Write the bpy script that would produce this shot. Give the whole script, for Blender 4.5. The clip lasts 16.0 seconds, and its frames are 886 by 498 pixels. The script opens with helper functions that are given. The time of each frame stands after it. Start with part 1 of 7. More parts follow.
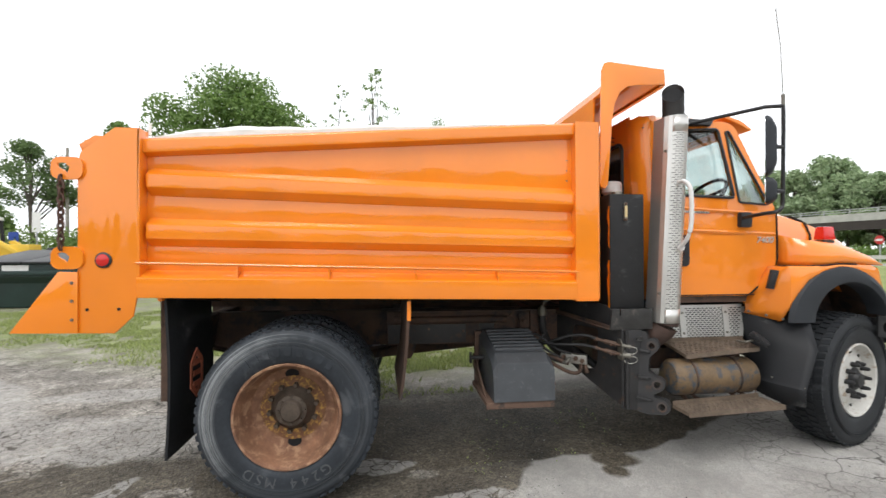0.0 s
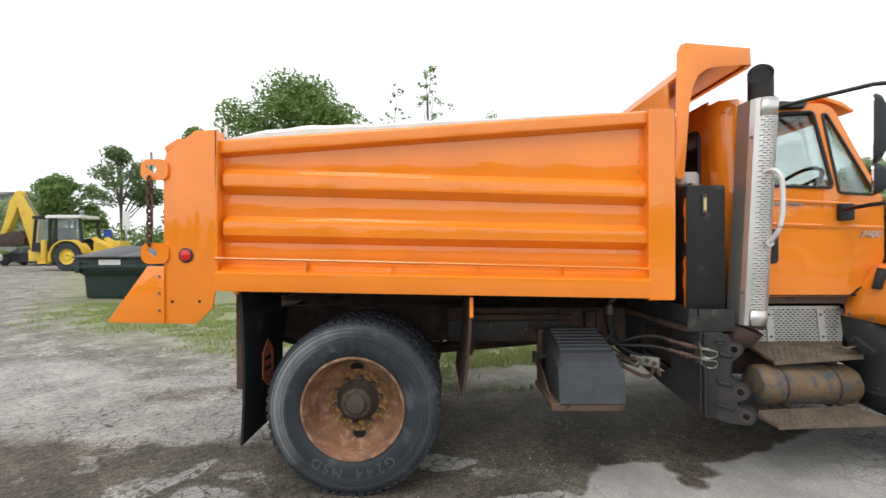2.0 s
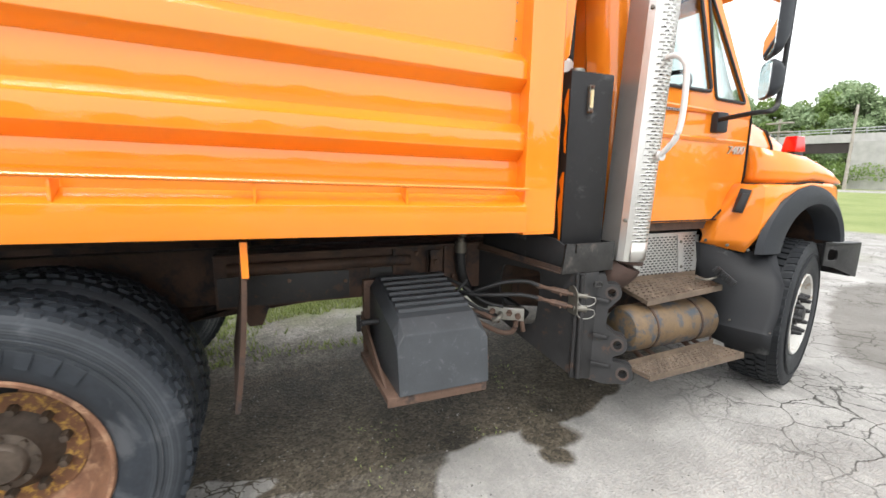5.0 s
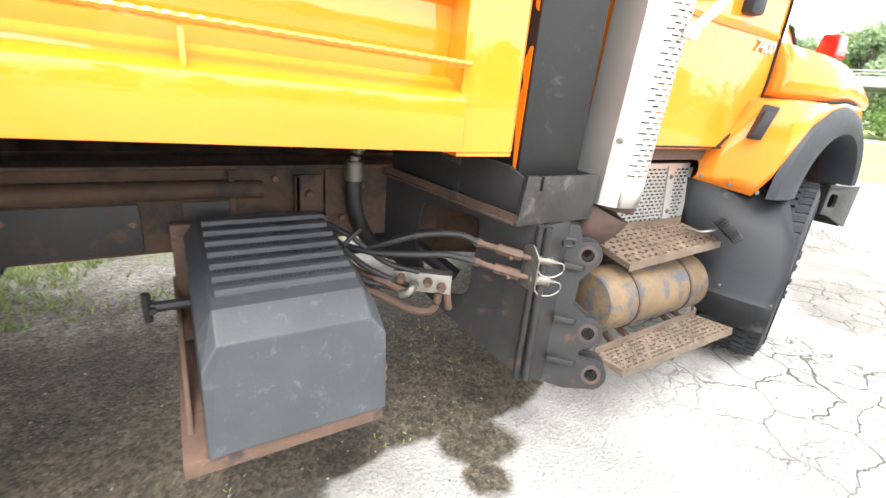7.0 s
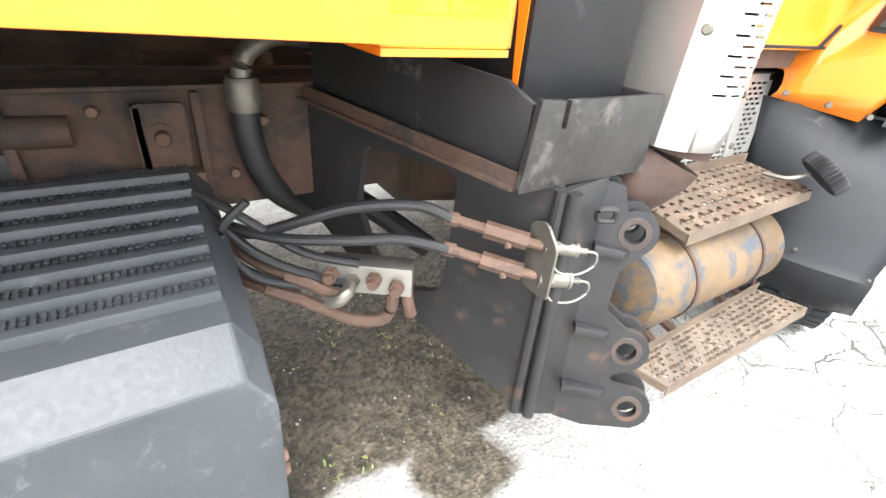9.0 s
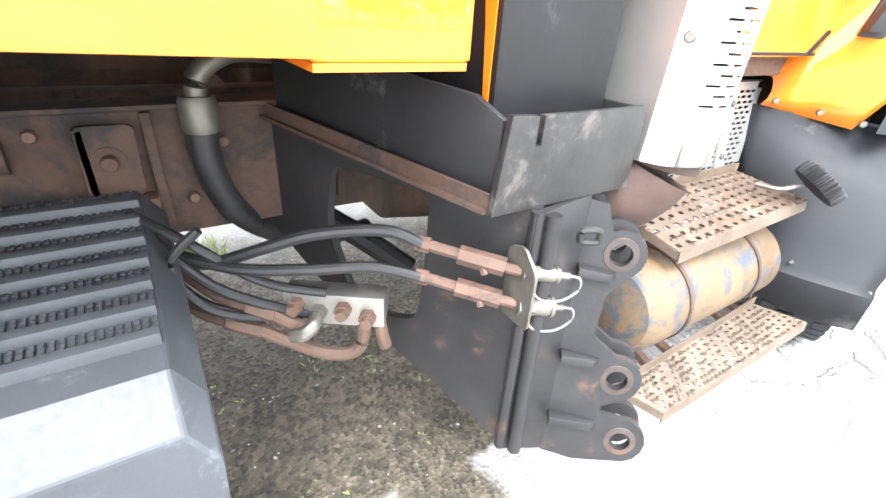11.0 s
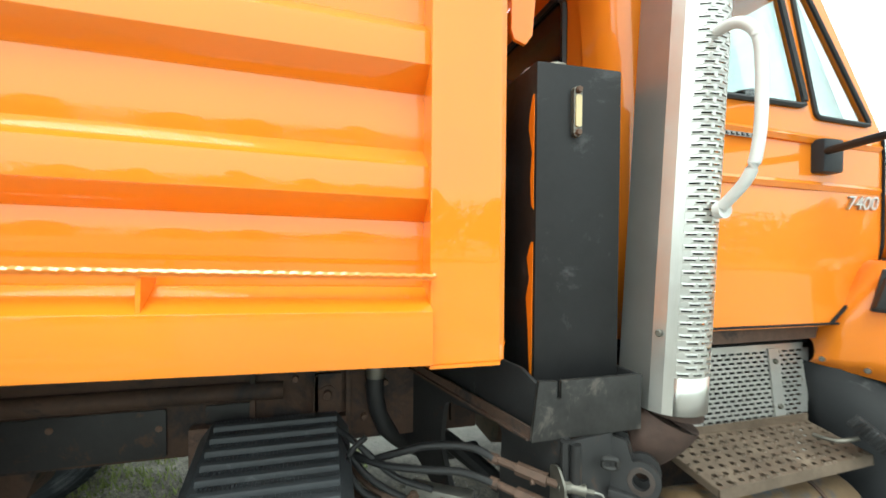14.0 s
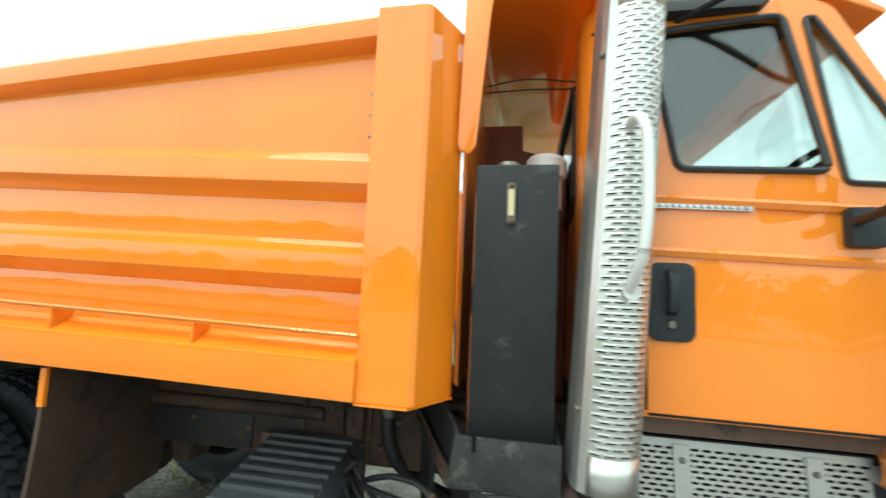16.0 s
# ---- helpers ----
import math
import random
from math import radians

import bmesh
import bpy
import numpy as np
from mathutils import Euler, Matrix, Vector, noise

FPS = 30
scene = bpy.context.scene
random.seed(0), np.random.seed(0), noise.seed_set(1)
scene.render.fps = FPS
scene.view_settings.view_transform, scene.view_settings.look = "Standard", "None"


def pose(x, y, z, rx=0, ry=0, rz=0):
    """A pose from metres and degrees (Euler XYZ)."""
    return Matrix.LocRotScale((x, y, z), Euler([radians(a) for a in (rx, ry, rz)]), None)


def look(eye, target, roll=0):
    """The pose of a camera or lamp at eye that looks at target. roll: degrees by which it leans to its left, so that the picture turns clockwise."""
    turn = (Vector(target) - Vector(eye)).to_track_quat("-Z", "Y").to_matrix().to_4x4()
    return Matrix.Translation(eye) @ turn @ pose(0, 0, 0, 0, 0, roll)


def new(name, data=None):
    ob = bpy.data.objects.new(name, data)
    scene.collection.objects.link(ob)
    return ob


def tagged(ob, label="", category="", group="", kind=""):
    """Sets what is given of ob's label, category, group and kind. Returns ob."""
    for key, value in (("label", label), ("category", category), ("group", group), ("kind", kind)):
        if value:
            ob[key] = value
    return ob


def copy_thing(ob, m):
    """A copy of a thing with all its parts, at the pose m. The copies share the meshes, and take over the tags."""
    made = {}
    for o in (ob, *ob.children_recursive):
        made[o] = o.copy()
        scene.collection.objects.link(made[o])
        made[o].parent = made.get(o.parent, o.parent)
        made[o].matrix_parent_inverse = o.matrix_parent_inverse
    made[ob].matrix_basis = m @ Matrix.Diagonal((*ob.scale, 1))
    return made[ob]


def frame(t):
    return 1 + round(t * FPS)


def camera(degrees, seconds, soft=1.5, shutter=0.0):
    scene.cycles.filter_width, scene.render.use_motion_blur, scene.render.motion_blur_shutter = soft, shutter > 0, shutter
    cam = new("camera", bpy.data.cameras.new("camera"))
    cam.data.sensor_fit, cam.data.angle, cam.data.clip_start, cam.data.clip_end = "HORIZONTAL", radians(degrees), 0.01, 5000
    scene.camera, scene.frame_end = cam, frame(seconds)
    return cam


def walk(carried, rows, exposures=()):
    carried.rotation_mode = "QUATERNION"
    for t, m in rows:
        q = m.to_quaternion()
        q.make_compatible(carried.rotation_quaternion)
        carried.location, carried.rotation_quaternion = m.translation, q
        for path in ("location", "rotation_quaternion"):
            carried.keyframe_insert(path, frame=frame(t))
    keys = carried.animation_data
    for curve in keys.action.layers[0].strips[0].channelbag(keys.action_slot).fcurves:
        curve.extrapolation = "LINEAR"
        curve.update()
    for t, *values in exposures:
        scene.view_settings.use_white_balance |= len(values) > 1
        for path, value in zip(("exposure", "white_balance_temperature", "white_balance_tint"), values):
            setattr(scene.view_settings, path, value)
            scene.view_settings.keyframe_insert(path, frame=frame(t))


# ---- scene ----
cam = camera(90.2, 16.0, shutter=0.4)
PATH = [
    (0, (-0.41, -0.041, 1.404), (-0.182, 1.946, 1.412), -0.2),
    (0.5, (-0.424, -0.027, 1.404), (-0.314, 1.97, 1.403), -0.2),
    (1, (-0.448, -0.006, 1.402), (-0.46, 1.994, 1.383), -0.1),
    (1.5, (-0.465, 0.005, 1.404), (-0.572, 2.002, 1.39), -0.4),
    (2, (-0.46, 0.002, 1.404), (-0.475, 2.002, 1.394), -0.2),
    (2.5, (-0.444, 0.008, 1.401), (-0.342, 2.005, 1.386), -0.3),
    (3, (-0.363, 0.017, 1.397), (-0.076, 1.996, 1.367), 0.6),
    (3.5, (-0.319, 0.109, 1.387), (0.147, 2.053, 1.315), 1.7),
    (4, (-0.387, 0.444, 1.385), (0.233, 2.339, 1.233), 0.4),
    (6.5, (0.12, 1.668, 1.243), (1.027, 3.34, 0.625), 5.0),
    (7, (0.207, 1.802, 1.225), (1.214, 3.387, 0.535), 5.4),
    (7.5, (0.304, 1.979, 1.212), (1.371, 3.471, 0.413), 5.2),
    (8, (0.391, 2.004, 1.184), (1.331, 3.555, 0.34), 6.3),
    (8.5, (0.456, 2.108, 1.164), (1.423, 3.576, 0.21), 4.8),
    (9, (0.551, 2.21, 1.138), (1.516, 3.653, 0.145), 4.9),
    (11.5, (0.619, 2.241, 1.135), (1.628, 3.709, 0.225), 2.9),
    (12, (0.496, 2.13, 1.193), (1.614, 3.575, 0.379), 2.9),
    (12.5, (0.416, 2.043, 1.268), (1.653, 3.496, 0.671), 3.2),
    (13, (0.24, 1.863, 1.356), (1.394, 3.467, 1.046), -2.9),
    (13.5, (0.374, 1.706, 1.339), (1.139, 3.55, 1.211), -0.2),
    (14, (0.528, 1.77, 1.337), (1.057, 3.698, 1.307), 0.5),
    (14.5, (0.743, 1.744, 1.335), (0.801, 3.739, 1.456), -0.3),
    (15, (0.903, 1.667, 1.36), (0.381, 3.595, 1.462), 2.6),
    (15.5, (0.998, 1.567, 1.383), (0.487, 3.492, 1.565), 2.1),
    (16, (1.18, 1.47, 1.395), (0.803, 3.424, 1.592), 2.7),
]
EXPOSURES = [
    (0.0, 0.1, 6500, 10), (1.0, 0.05, 6500, 10), (2.0, -0.03, 6500, 10), (2.6, 0.0, 6500, 10), (3.2, 0.02, 6500, 10), (3.5, 0.1, 6500, 10), (4.2, 0.3, 6500, 10),
    (6.3, 1.5, 6500, 10), (7.0, 1.8, 6500, 10), (7.5, 1.85, 6450, 10), (9.0, 2.25, 6350, 10), (11.5, 2.75, 6000, 10), (12.0, 2.6, 5950, 10), (12.5, 2.2, 6000, 9),
    (13.0, 1.1, 6050, 0), (13.4, 0.77, 6050, -6), (14.0, 0.72, 6250, -6), (14.6, 0.60, 6350, -6), (15.0, 0.50, 6300, -8), (15.5, 0.46, 6200, -9), (16.0, 0.46, 6050, -10),
]
walk(cam, [(t, look(eye, target, roll)) for t, eye, target, roll in PATH], EXPOSURES)

# ---- daylight: a bright overcast sky and a weak, very soft sun ----
world = bpy.data.worlds.new("overcast_sky")
scene.world = world
world.use_nodes = True
wn, wl = world.node_tree.nodes, world.node_tree.links
wn.clear()
sky = wn.new("ShaderNodeTexSky")
sky.sky_type, sky.sun_disc = "NISHITA", False
sky.sun_elevation, sky.sun_rotation = radians(58), radians(200)
sky.dust_density, sky.air_density = 3.0, 1.0
grey = wn.new("ShaderNodeHueSaturation")
grey.inputs["Saturation"].default_value = 0.08
cloud = wn.new("ShaderNodeMix")
cloud.data_type = "RGBA"
cloud.inputs[0].default_value = 0.75
cloud.inputs[7].default_value = (14.0, 14.3, 14.8, 1)
back = wn.new("ShaderNodeBackground")
back.inputs["Strength"].default_value = 0.115
wout = wn.new("ShaderNodeOutputWorld")
wl.new(sky.outputs[0], grey.inputs["Color"])
wl.new(grey.outputs[0], cloud.inputs[6])
wl.new(cloud.outputs[2], back.inputs["Color"])
wl.new(back.outputs[0], wout.inputs["Surface"])
sun = new("sun", bpy.data.lights.new("sun", "SUN"))
sun.data.energy, sun.data.angle, sun.data.color = 1.2, radians(25), (1.0, 0.97, 0.92)
sun.matrix_world = look((-4, -9, 16), (0, 0, 0))


# ---- materials ----
def shader(name):
    m = bpy.data.materials.new(name)
    m.use_nodes = True
    n, l = m.node_tree.nodes, m.node_tree.links
    return m, n, l, n["Principled BSDF"]


def coords(n, l, scale=(1, 1, 1)):
    tc, mp = n.new("ShaderNodeTexCoord"), n.new("ShaderNodeMapping")
    mp.inputs["Scale"].default_value = scale
    l.new(tc.outputs["Object"], mp.inputs["Vector"])
    return mp.outputs[0]


def noise_tex(n, l, vec, scale, detail=4, rough=0.55, distort=0.0):
    t = n.new("ShaderNodeTexNoise")
    t.inputs["Scale"].default_value, t.inputs["Detail"].default_value = scale, detail
    t.inputs["Roughness"].default_value, t.inputs["Distortion"].default_value = rough, distort
    l.new(vec, t.inputs["Vector"])
    return t.outputs["Fac"]


def ramp(n, l, fac, stops):
    r = n.new("ShaderNodeValToRGB")
    while len(r.color_ramp.elements) < len(stops):
        r.color_ramp.elements.new(0.5)
    for e, (p, c) in zip(r.color_ramp.elements, stops):
        e.position, e.color = p, (*c, 1) if len(c) == 3 else c
    l.new(fac, r.inputs["Fac"])
    return r.outputs["Color"]


def mix(n, l, fac, a, b, mode="MIX"):
    x = n.new("ShaderNodeMix")
    x.data_type, x.blend_type = "RGBA", mode
    for sock, v in ((x.inputs[0], fac), (x.inputs[6], a), (x.inputs[7], b)):
        if isinstance(v, (int, float)):
            sock.default_value = v
        elif isinstance(v, tuple):
            sock.default_value = (*v, 1)
        else:
            l.new(v, sock)
    return x.outputs[2]


def math_node(n, l, op, a, b=0.0, c=0.0, clamp=False):
    x = n.new("ShaderNodeMath")
    x.operation, x.use_clamp = op, clamp
    for sock, v in zip(x.inputs, (a, b, c)):
        if isinstance(v, (int, float)):
            sock.default_value = v
        else:
            l.new(v, sock)
    return x.outputs[0]


def bump(n, l, bsdf, height, strength, dist=0.01):
    b = n.new("ShaderNodeBump")
    b.inputs["Strength"].default_value, b.inputs["Distance"].default_value = strength, dist
    l.new(height, b.inputs["Height"])
    old = bsdf.inputs["Normal"].links
    if old:
        l.new(old[0].from_socket, b.inputs["Normal"])
    l.new(b.outputs[0], bsdf.inputs["Normal"])


def surface(name, col, rough=0.5, metal=0.0, vary=0.25, scale=6.0, fine=60.0, rel=0.15, coat=0.0, spots=None, spot_cut=0.6, spot_scale=9.0, dist=0.004, spot_rough=0.85):
    """A surface with large and fine variation, relief, and optional spots of another colour (rust, dirt, worn paint)."""
    m, n, l, p = shader(name)
    v = coords(n, l)
    big, small = noise_tex(n, l, v, scale, 5), noise_tex(n, l, v, fine, 6)
    dark = tuple(c * (1 - vary) for c in col)
    light = tuple(min(1, c * (1 + vary)) for c in col)
    c = ramp(n, l, big, [(0.3, dark), (0.7, light)])
    c = mix(n, l, 0.35 * min(1, vary * 3), c, ramp(n, l, small, [(0.3, dark), (0.7, light)]))
    rsock = math_node(n, l, "MULTIPLY_ADD", small, 0.25, rough - 0.12, True)
    if spots:
        s = noise_tex(n, l, v, spot_scale, 8, 0.7, 0.4)
        f = ramp(n, l, s, [(spot_cut - 0.04, (0, 0, 0)), (spot_cut + 0.06, (1, 1, 1))])
        c = mix(n, l, f, c, spots)
        rsock = mix(n, l, f, rsock, (spot_rough,) * 3)
        if metal:
            l.new(math_node(n, l, "MULTIPLY_ADD", f, -metal, metal), p.inputs["Metallic"])
    l.new(c, p.inputs["Base Color"])
    l.new(rsock, p.inputs["Roughness"])
    if metal and not spots:
        p.inputs["Metallic"].default_value = metal
    p.inputs["Coat Weight"].default_value, p.inputs["Coat Roughness"].default_value = coat, 0.08
    bump(n, l, p, small, rel, dist)
    return m


def paint(name, col, rough=0.35, wave=0.25, coat=0.5, dirt=(0.25, 0.12, 0.05), dirt_amount=0.12):
    """Sprayed enamel over sheet metal: orange peel, slow dents, faint dirt."""
    m, n, l, p = shader(name)
    v = coords(n, l)
    slow, peel, film = noise_tex(n, l, v, 1.9, 3, 0.45), noise_tex(n, l, v, 260, 2), noise_tex(n, l, v, 3.0, 7, 0.65)
    c = ramp(n, l, slow, [(0.3, tuple(x * 0.93 for x in col)), (0.7, tuple(min(1, x * 1.05) for x in col))])
    f = ramp(n, l, film, [(0.52, (0, 0, 0)), (0.8, (dirt_amount,) * 3)])
    c = mix(n, l, f, c, dirt)
    l.new(c, p.inputs["Base Color"])
    l.new(math_node(n, l, "MULTIPLY_ADD", film, 0.2, rough - 0.1, True), p.inputs["Roughness"])
    p.inputs["Coat Weight"].default_value, p.inputs["Coat Roughness"].default_value = coat, 0.02
    p.inputs["Coat IOR"].default_value = 1.62
    p.inputs["Specular IOR Level"].default_value = 0.12
    bump(n, l, p, slow, wave, 0.05)
    bump(n, l, p, peel, 0.02, 0.002)
    return m


ORANGE = paint("orange_enamel", (0.87, 0.241, 0.012), 0.45, 0.07, 1.0)
CAB_ORANGE = paint("orange_cab_paint", (0.86, 0.243, 0.018), 0.42, 0.06, 1.0, dirt_amount=0.05)
BLACK = surface("black_paint", (0.020, 0.020, 0.021), 0.42, vary=0.3, spots=(0.12, 0.12, 0.12), spot_cut=0.64, spot_scale=5, rel=0.08)
TANK_BLACK = surface("black_tank_paint", (0.017, 0.017, 0.018), 0.46, vary=0.3, spots=(0.070, 0.070, 0.073), spot_cut=0.60, spot_scale=6, rel=0.06)
PLASTIC = surface("grey_black_plastic", (0.047, 0.051, 0.056), 0.38, vary=0.18, fine=120, rel=0.1, spots=(0.085, 0.09, 0.095), spot_cut=0.62, spot_scale=24, spot_rough=0.6)
FLARE = surface("dark_grey_flare_plastic", (0.026, 0.029, 0.034), 0.5, vary=0.15, rel=0.08)
RUBBER = surface("rubber_sheet", (0.016, 0.017, 0.019), 0.55, vary=0.3, scale=3, rel=0.12, spots=(0.09, 0.09, 0.09), spot_cut=0.64, spot_scale=4)


def tyre_material():
    """Bluish grey rubber with pale scuffed rings where the sidewall has rubbed along kerbs."""
    m = surface("tyre_rubber", (0.027, 0.032, 0.039), 0.55, vary=0.4, scale=4, rel=0.2, spots=(0.075, 0.080, 0.088), spot_cut=0.6, spot_scale=5)
    n, l = m.node_tree.nodes, m.node_tree.links
    p = n["Principled BSDF"]
    pos = coords(n, l)
    flat = n.new("ShaderNodeVectorMath")
    flat.operation = "MULTIPLY"
    flat.inputs[1].default_value = (1, 0, 1)
    l.new(pos, flat.inputs[0])
    rad = n.new("ShaderNodeVectorMath")
    rad.operation = "LENGTH"
    l.new(flat.outputs[0], rad.inputs[0])
    r = rad.outputs["Value"]
    band = ramp(n, l, r, [(0.395, (0, 0, 0)), (0.425, (1, 1, 1)), (0.475, (0.9, 0.9, 0.9)), (0.495, (0, 0, 0))])
    ring = n.new("ShaderNodeTexNoise")
    ring.noise_dimensions = "1D"
    ring.inputs["Scale"].default_value, ring.inputs["Detail"].default_value = 150, 3
    l.new(r, ring.inputs["W"])
    streak = ramp(n, l, ring.outputs["Fac"], [(0.42, (0.12, 0.12, 0.12)), (0.6, (1, 1, 1))])
    side = n.new("ShaderNodeVectorMath")
    side.operation = "DOT_PRODUCT"
    side.inputs[1].default_value = (-0.94, 0, 0.34)
    l.new(pos, side.inputs[0])
    worn = math_node(n, l, "ADD", side.outputs["Value"], math_node(n, l, "MULTIPLY_ADD", noise_tex(n, l, pos, 7, 5), 0.5, -0.25))
    worn = ramp(n, l, worn, [(0.12, (0.10, 0.10, 0.10)), (0.42, (1, 1, 1))])
    f = mix(n, l, 1.0, mix(n, l, 1.0, band, streak, "MULTIPLY"), worn, "MULTIPLY")
    f = math_node(n, l, "MULTIPLY", f, 0.8)
    base = p.inputs["Base Color"].links[0].from_socket
    l.new(mix(n, l, f, base, (0.42, 0.44, 0.45)), p.inputs["Base Color"])
    return m


TYRE = tyre_material()
# orange paint with the shade behind the cab mixed into its colour
HOIST_SHADED = surface("shade_darkened_hoist_orange", (0.15, 0.045, 0.026), 0.6, vary=0.3, rel=0.2)
FRONT_RUBBER = surface("front_tyre_rubber", (0.017, 0.019, 0.022), 0.6, vary=0.35, scale=4, rel=0.2, spots=(0.045, 0.048, 0.052), spot_cut=0.6, spot_scale=5)
LETTERING = surface("grey_sidewall_letters", (0.075, 0.080, 0.085), 0.7, vary=0.4, scale=30)
for m in (TYRE, FRONT_RUBBER, RUBBER, PLASTIC, FLARE, BLACK, TANK_BLACK):
    m.node_tree.nodes["Principled BSDF"].inputs["Specular IOR Level"].default_value = 0.3


def pebble_material():
    m, n, l, p = shader("loose_pebbles")
    g = n.new("ShaderNodeNewGeometry")
    l.new(ramp(n, l, g.outputs["Random Per Island"], [(0.0, (0.06, 0.055, 0.05)), (0.7, (0.15, 0.142, 0.13)), (1.0, (0.36, 0.345, 0.32))]), p.inputs["Base Color"])
    p.inputs["Roughness"].default_value = 0.85
    return m


PEBBLE = pebble_material()
RUST = surface("rusty_wheel_steel", (0.20, 0.098, 0.055), 0.7, vary=0.5, scale=7, rel=0.4, spots=(0.34, 0.20, 0.12), spot_cut=0.54, spot_scale=15)
RUST_YELLOW = surface("flaking_yellow_rust", (0.17, 0.08, 0.04), 0.8, vary=0.4, scale=12, rel=0.5, spots=(0.46, 0.27, 0.06), spot_cut=0.54, spot_scale=34)
HUB = surface("greasy_hub_steel", (0.085, 0.065, 0.05), 0.6, metal=0.3, vary=0.45, scale=16, rel=0.4)
CHASSIS = surface("rusty_chassis", (0.062, 0.034, 0.022), 0.75, vary=0.5, scale=4, rel=0.4, spots=(0.024, 0.021, 0.021), spot_cut=0.54, spot_scale=5)
BRACKET = surface("rust_brown_bracket", (0.105, 0.062, 0.043), 0.75, vary=0.4, scale=9, rel=0.4, spots=(0.05, 0.035, 0.03), spot_cut=0.6)
HITCH = surface("worn_black_hitch_steel", (0.016, 0.0155, 0.016), 0.55, vary=0.5, scale=9, rel=0.2, spots=(0.070, 0.040, 0.027), spot_cut=0.62, spot_scale=17)
LUG = surface("worn_lug_steel", (0.042, 0.030, 0.025), 0.55, vary=0.4, scale=14, rel=0.2, spots=(0.10, 0.055, 0.036), spot_cut=0.56, spot_scale=16)
WORN_PLATE = surface("worn_grey_plate", (0.032, 0.031, 0.030), 0.45, metal=0.3, vary=0.4, scale=12, rel=0.15, spots=(0.085, 0.075, 0.066), spot_cut=0.60, spot_scale=14)
STAINLESS = surface("stainless_shield", (0.62, 0.61, 0.58), 0.33, metal=0.85, vary=0.12, scale=3, fine=30, rel=0.03, spots=(0.42, 0.38, 0.33), spot_cut=0.74, spot_scale=6)
ALU = surface("dull_aluminium", (0.34, 0.33, 0.30), 0.42, metal=0.8, vary=0.2, scale=8, rel=0.06, spots=(0.30, 0.25, 0.20), spot_cut=0.66)
GUARD = surface("perforated_guard_aluminium", (0.46, 0.45, 0.43), 0.36, metal=0.7, vary=0.15, scale=7, rel=0.05, spots=(0.22, 0.16, 0.11), spot_cut=0.66, spot_scale=8)
STEP = surface("rusty_tread_steel", (0.125, 0.092, 0.066), 0.6, metal=0.2, vary=0.45, scale=10, rel=0.35, spots=(0.19, 0.145, 0.105), spot_cut=0.6, spot_scale=14)
AIRTANK = surface("air_tank_worn_paint", (0.125, 0.080, 0.040), 0.55, vary=0.45, scale=8, rel=0.25, spots=(0.055, 0.066, 0.080), spot_cut=0.545, spot_scale=9)
PIPE = surface("rusty_exhaust", (0.06, 0.036, 0.028), 0.75, metal=0.2, vary=0.4, scale=14, rel=0.4)
PIPE_TIP = surface("sooty_exhaust_tip", (0.014, 0.012, 0.011), 0.6, metal=0.2, vary=0.4, scale=7, rel=0.1)
# soot of the stack mouth, also the painted dark of holes and seams
SOOT_AND_GAPS = surface("soot_and_gap_dark", (0.006, 0.006, 0.007), 0.9, vary=0.3)
RIM_WHITE = surface("white_wheel_paint", (0.50, 0.49, 0.46), 0.45, vary=0.12, scale=9, rel=0.08, spots=(0.32, 0.25, 0.18), spot_cut=0.58, spot_scale=18)
HOSE = surface("black_hose", (0.016, 0.016, 0.017), 0.5, vary=0.3, fine=160, rel=0.2)
CHROME = surface("zinc_fitting", (0.19, 0.18, 0.155), 0.5, metal=0.8, vary=0.2, scale=30, rel=0.05)
WHITE_PLASTIC = surface("white_plastic", (0.72, 0.72, 0.70), 0.4, vary=0.06)
WHITE_PAINT = surface("white_handle_paint", (0.68, 0.68, 0.66), 0.4, vary=0.08, spots=(0.30, 0.24, 0.18), spot_cut=0.7, spot_scale=20)
DARK = surface("dark_interior", (0.018, 0.018, 0.020), 0.7, vary=0.2)
TARP = surface("white_tarpaulin", (0.82, 0.81, 0.77), 0.6, vary=0.08, scale=12, rel=0.2)
SEAL = surface("window_rubber", (0.02, 0.021, 0.023), 0.5, vary=0.15)
CHAIN = surface("rusty_chain", (0.10, 0.055, 0.04), 0.6, metal=0.4, vary=0.4, scale=40, rel=0.2)
EMBLEM = surface("faded_red_print", (0.50, 0.15, 0.09), 0.6, vary=0.3)
BADGE = surface("silver_badge", (0.62, 0.62, 0.62), 0.3, metal=0.8, vary=0.1)


def lens_material(name, col):
    m, n, l, p = shader(name)
    p.inputs["Base Color"].default_value = (*col, 1)
    p.inputs["Roughness"].default_value = 0.12
    p.inputs["Coat Weight"].default_value = 0.5
    w = n.new("ShaderNodeTexWave")
    w.inputs["Scale"].default_value = 60
    l.new(coords(n, l), w.inputs["Vector"])
    bump(n, l, p, w.outputs["Fac"], 0.25, 0.003)
    return m


RED_LENS = lens_material("red_lens", (0.62, 0.012, 0.008))
AMBER = lens_material("pale_sight_glass", (0.62, 0.50, 0.26))


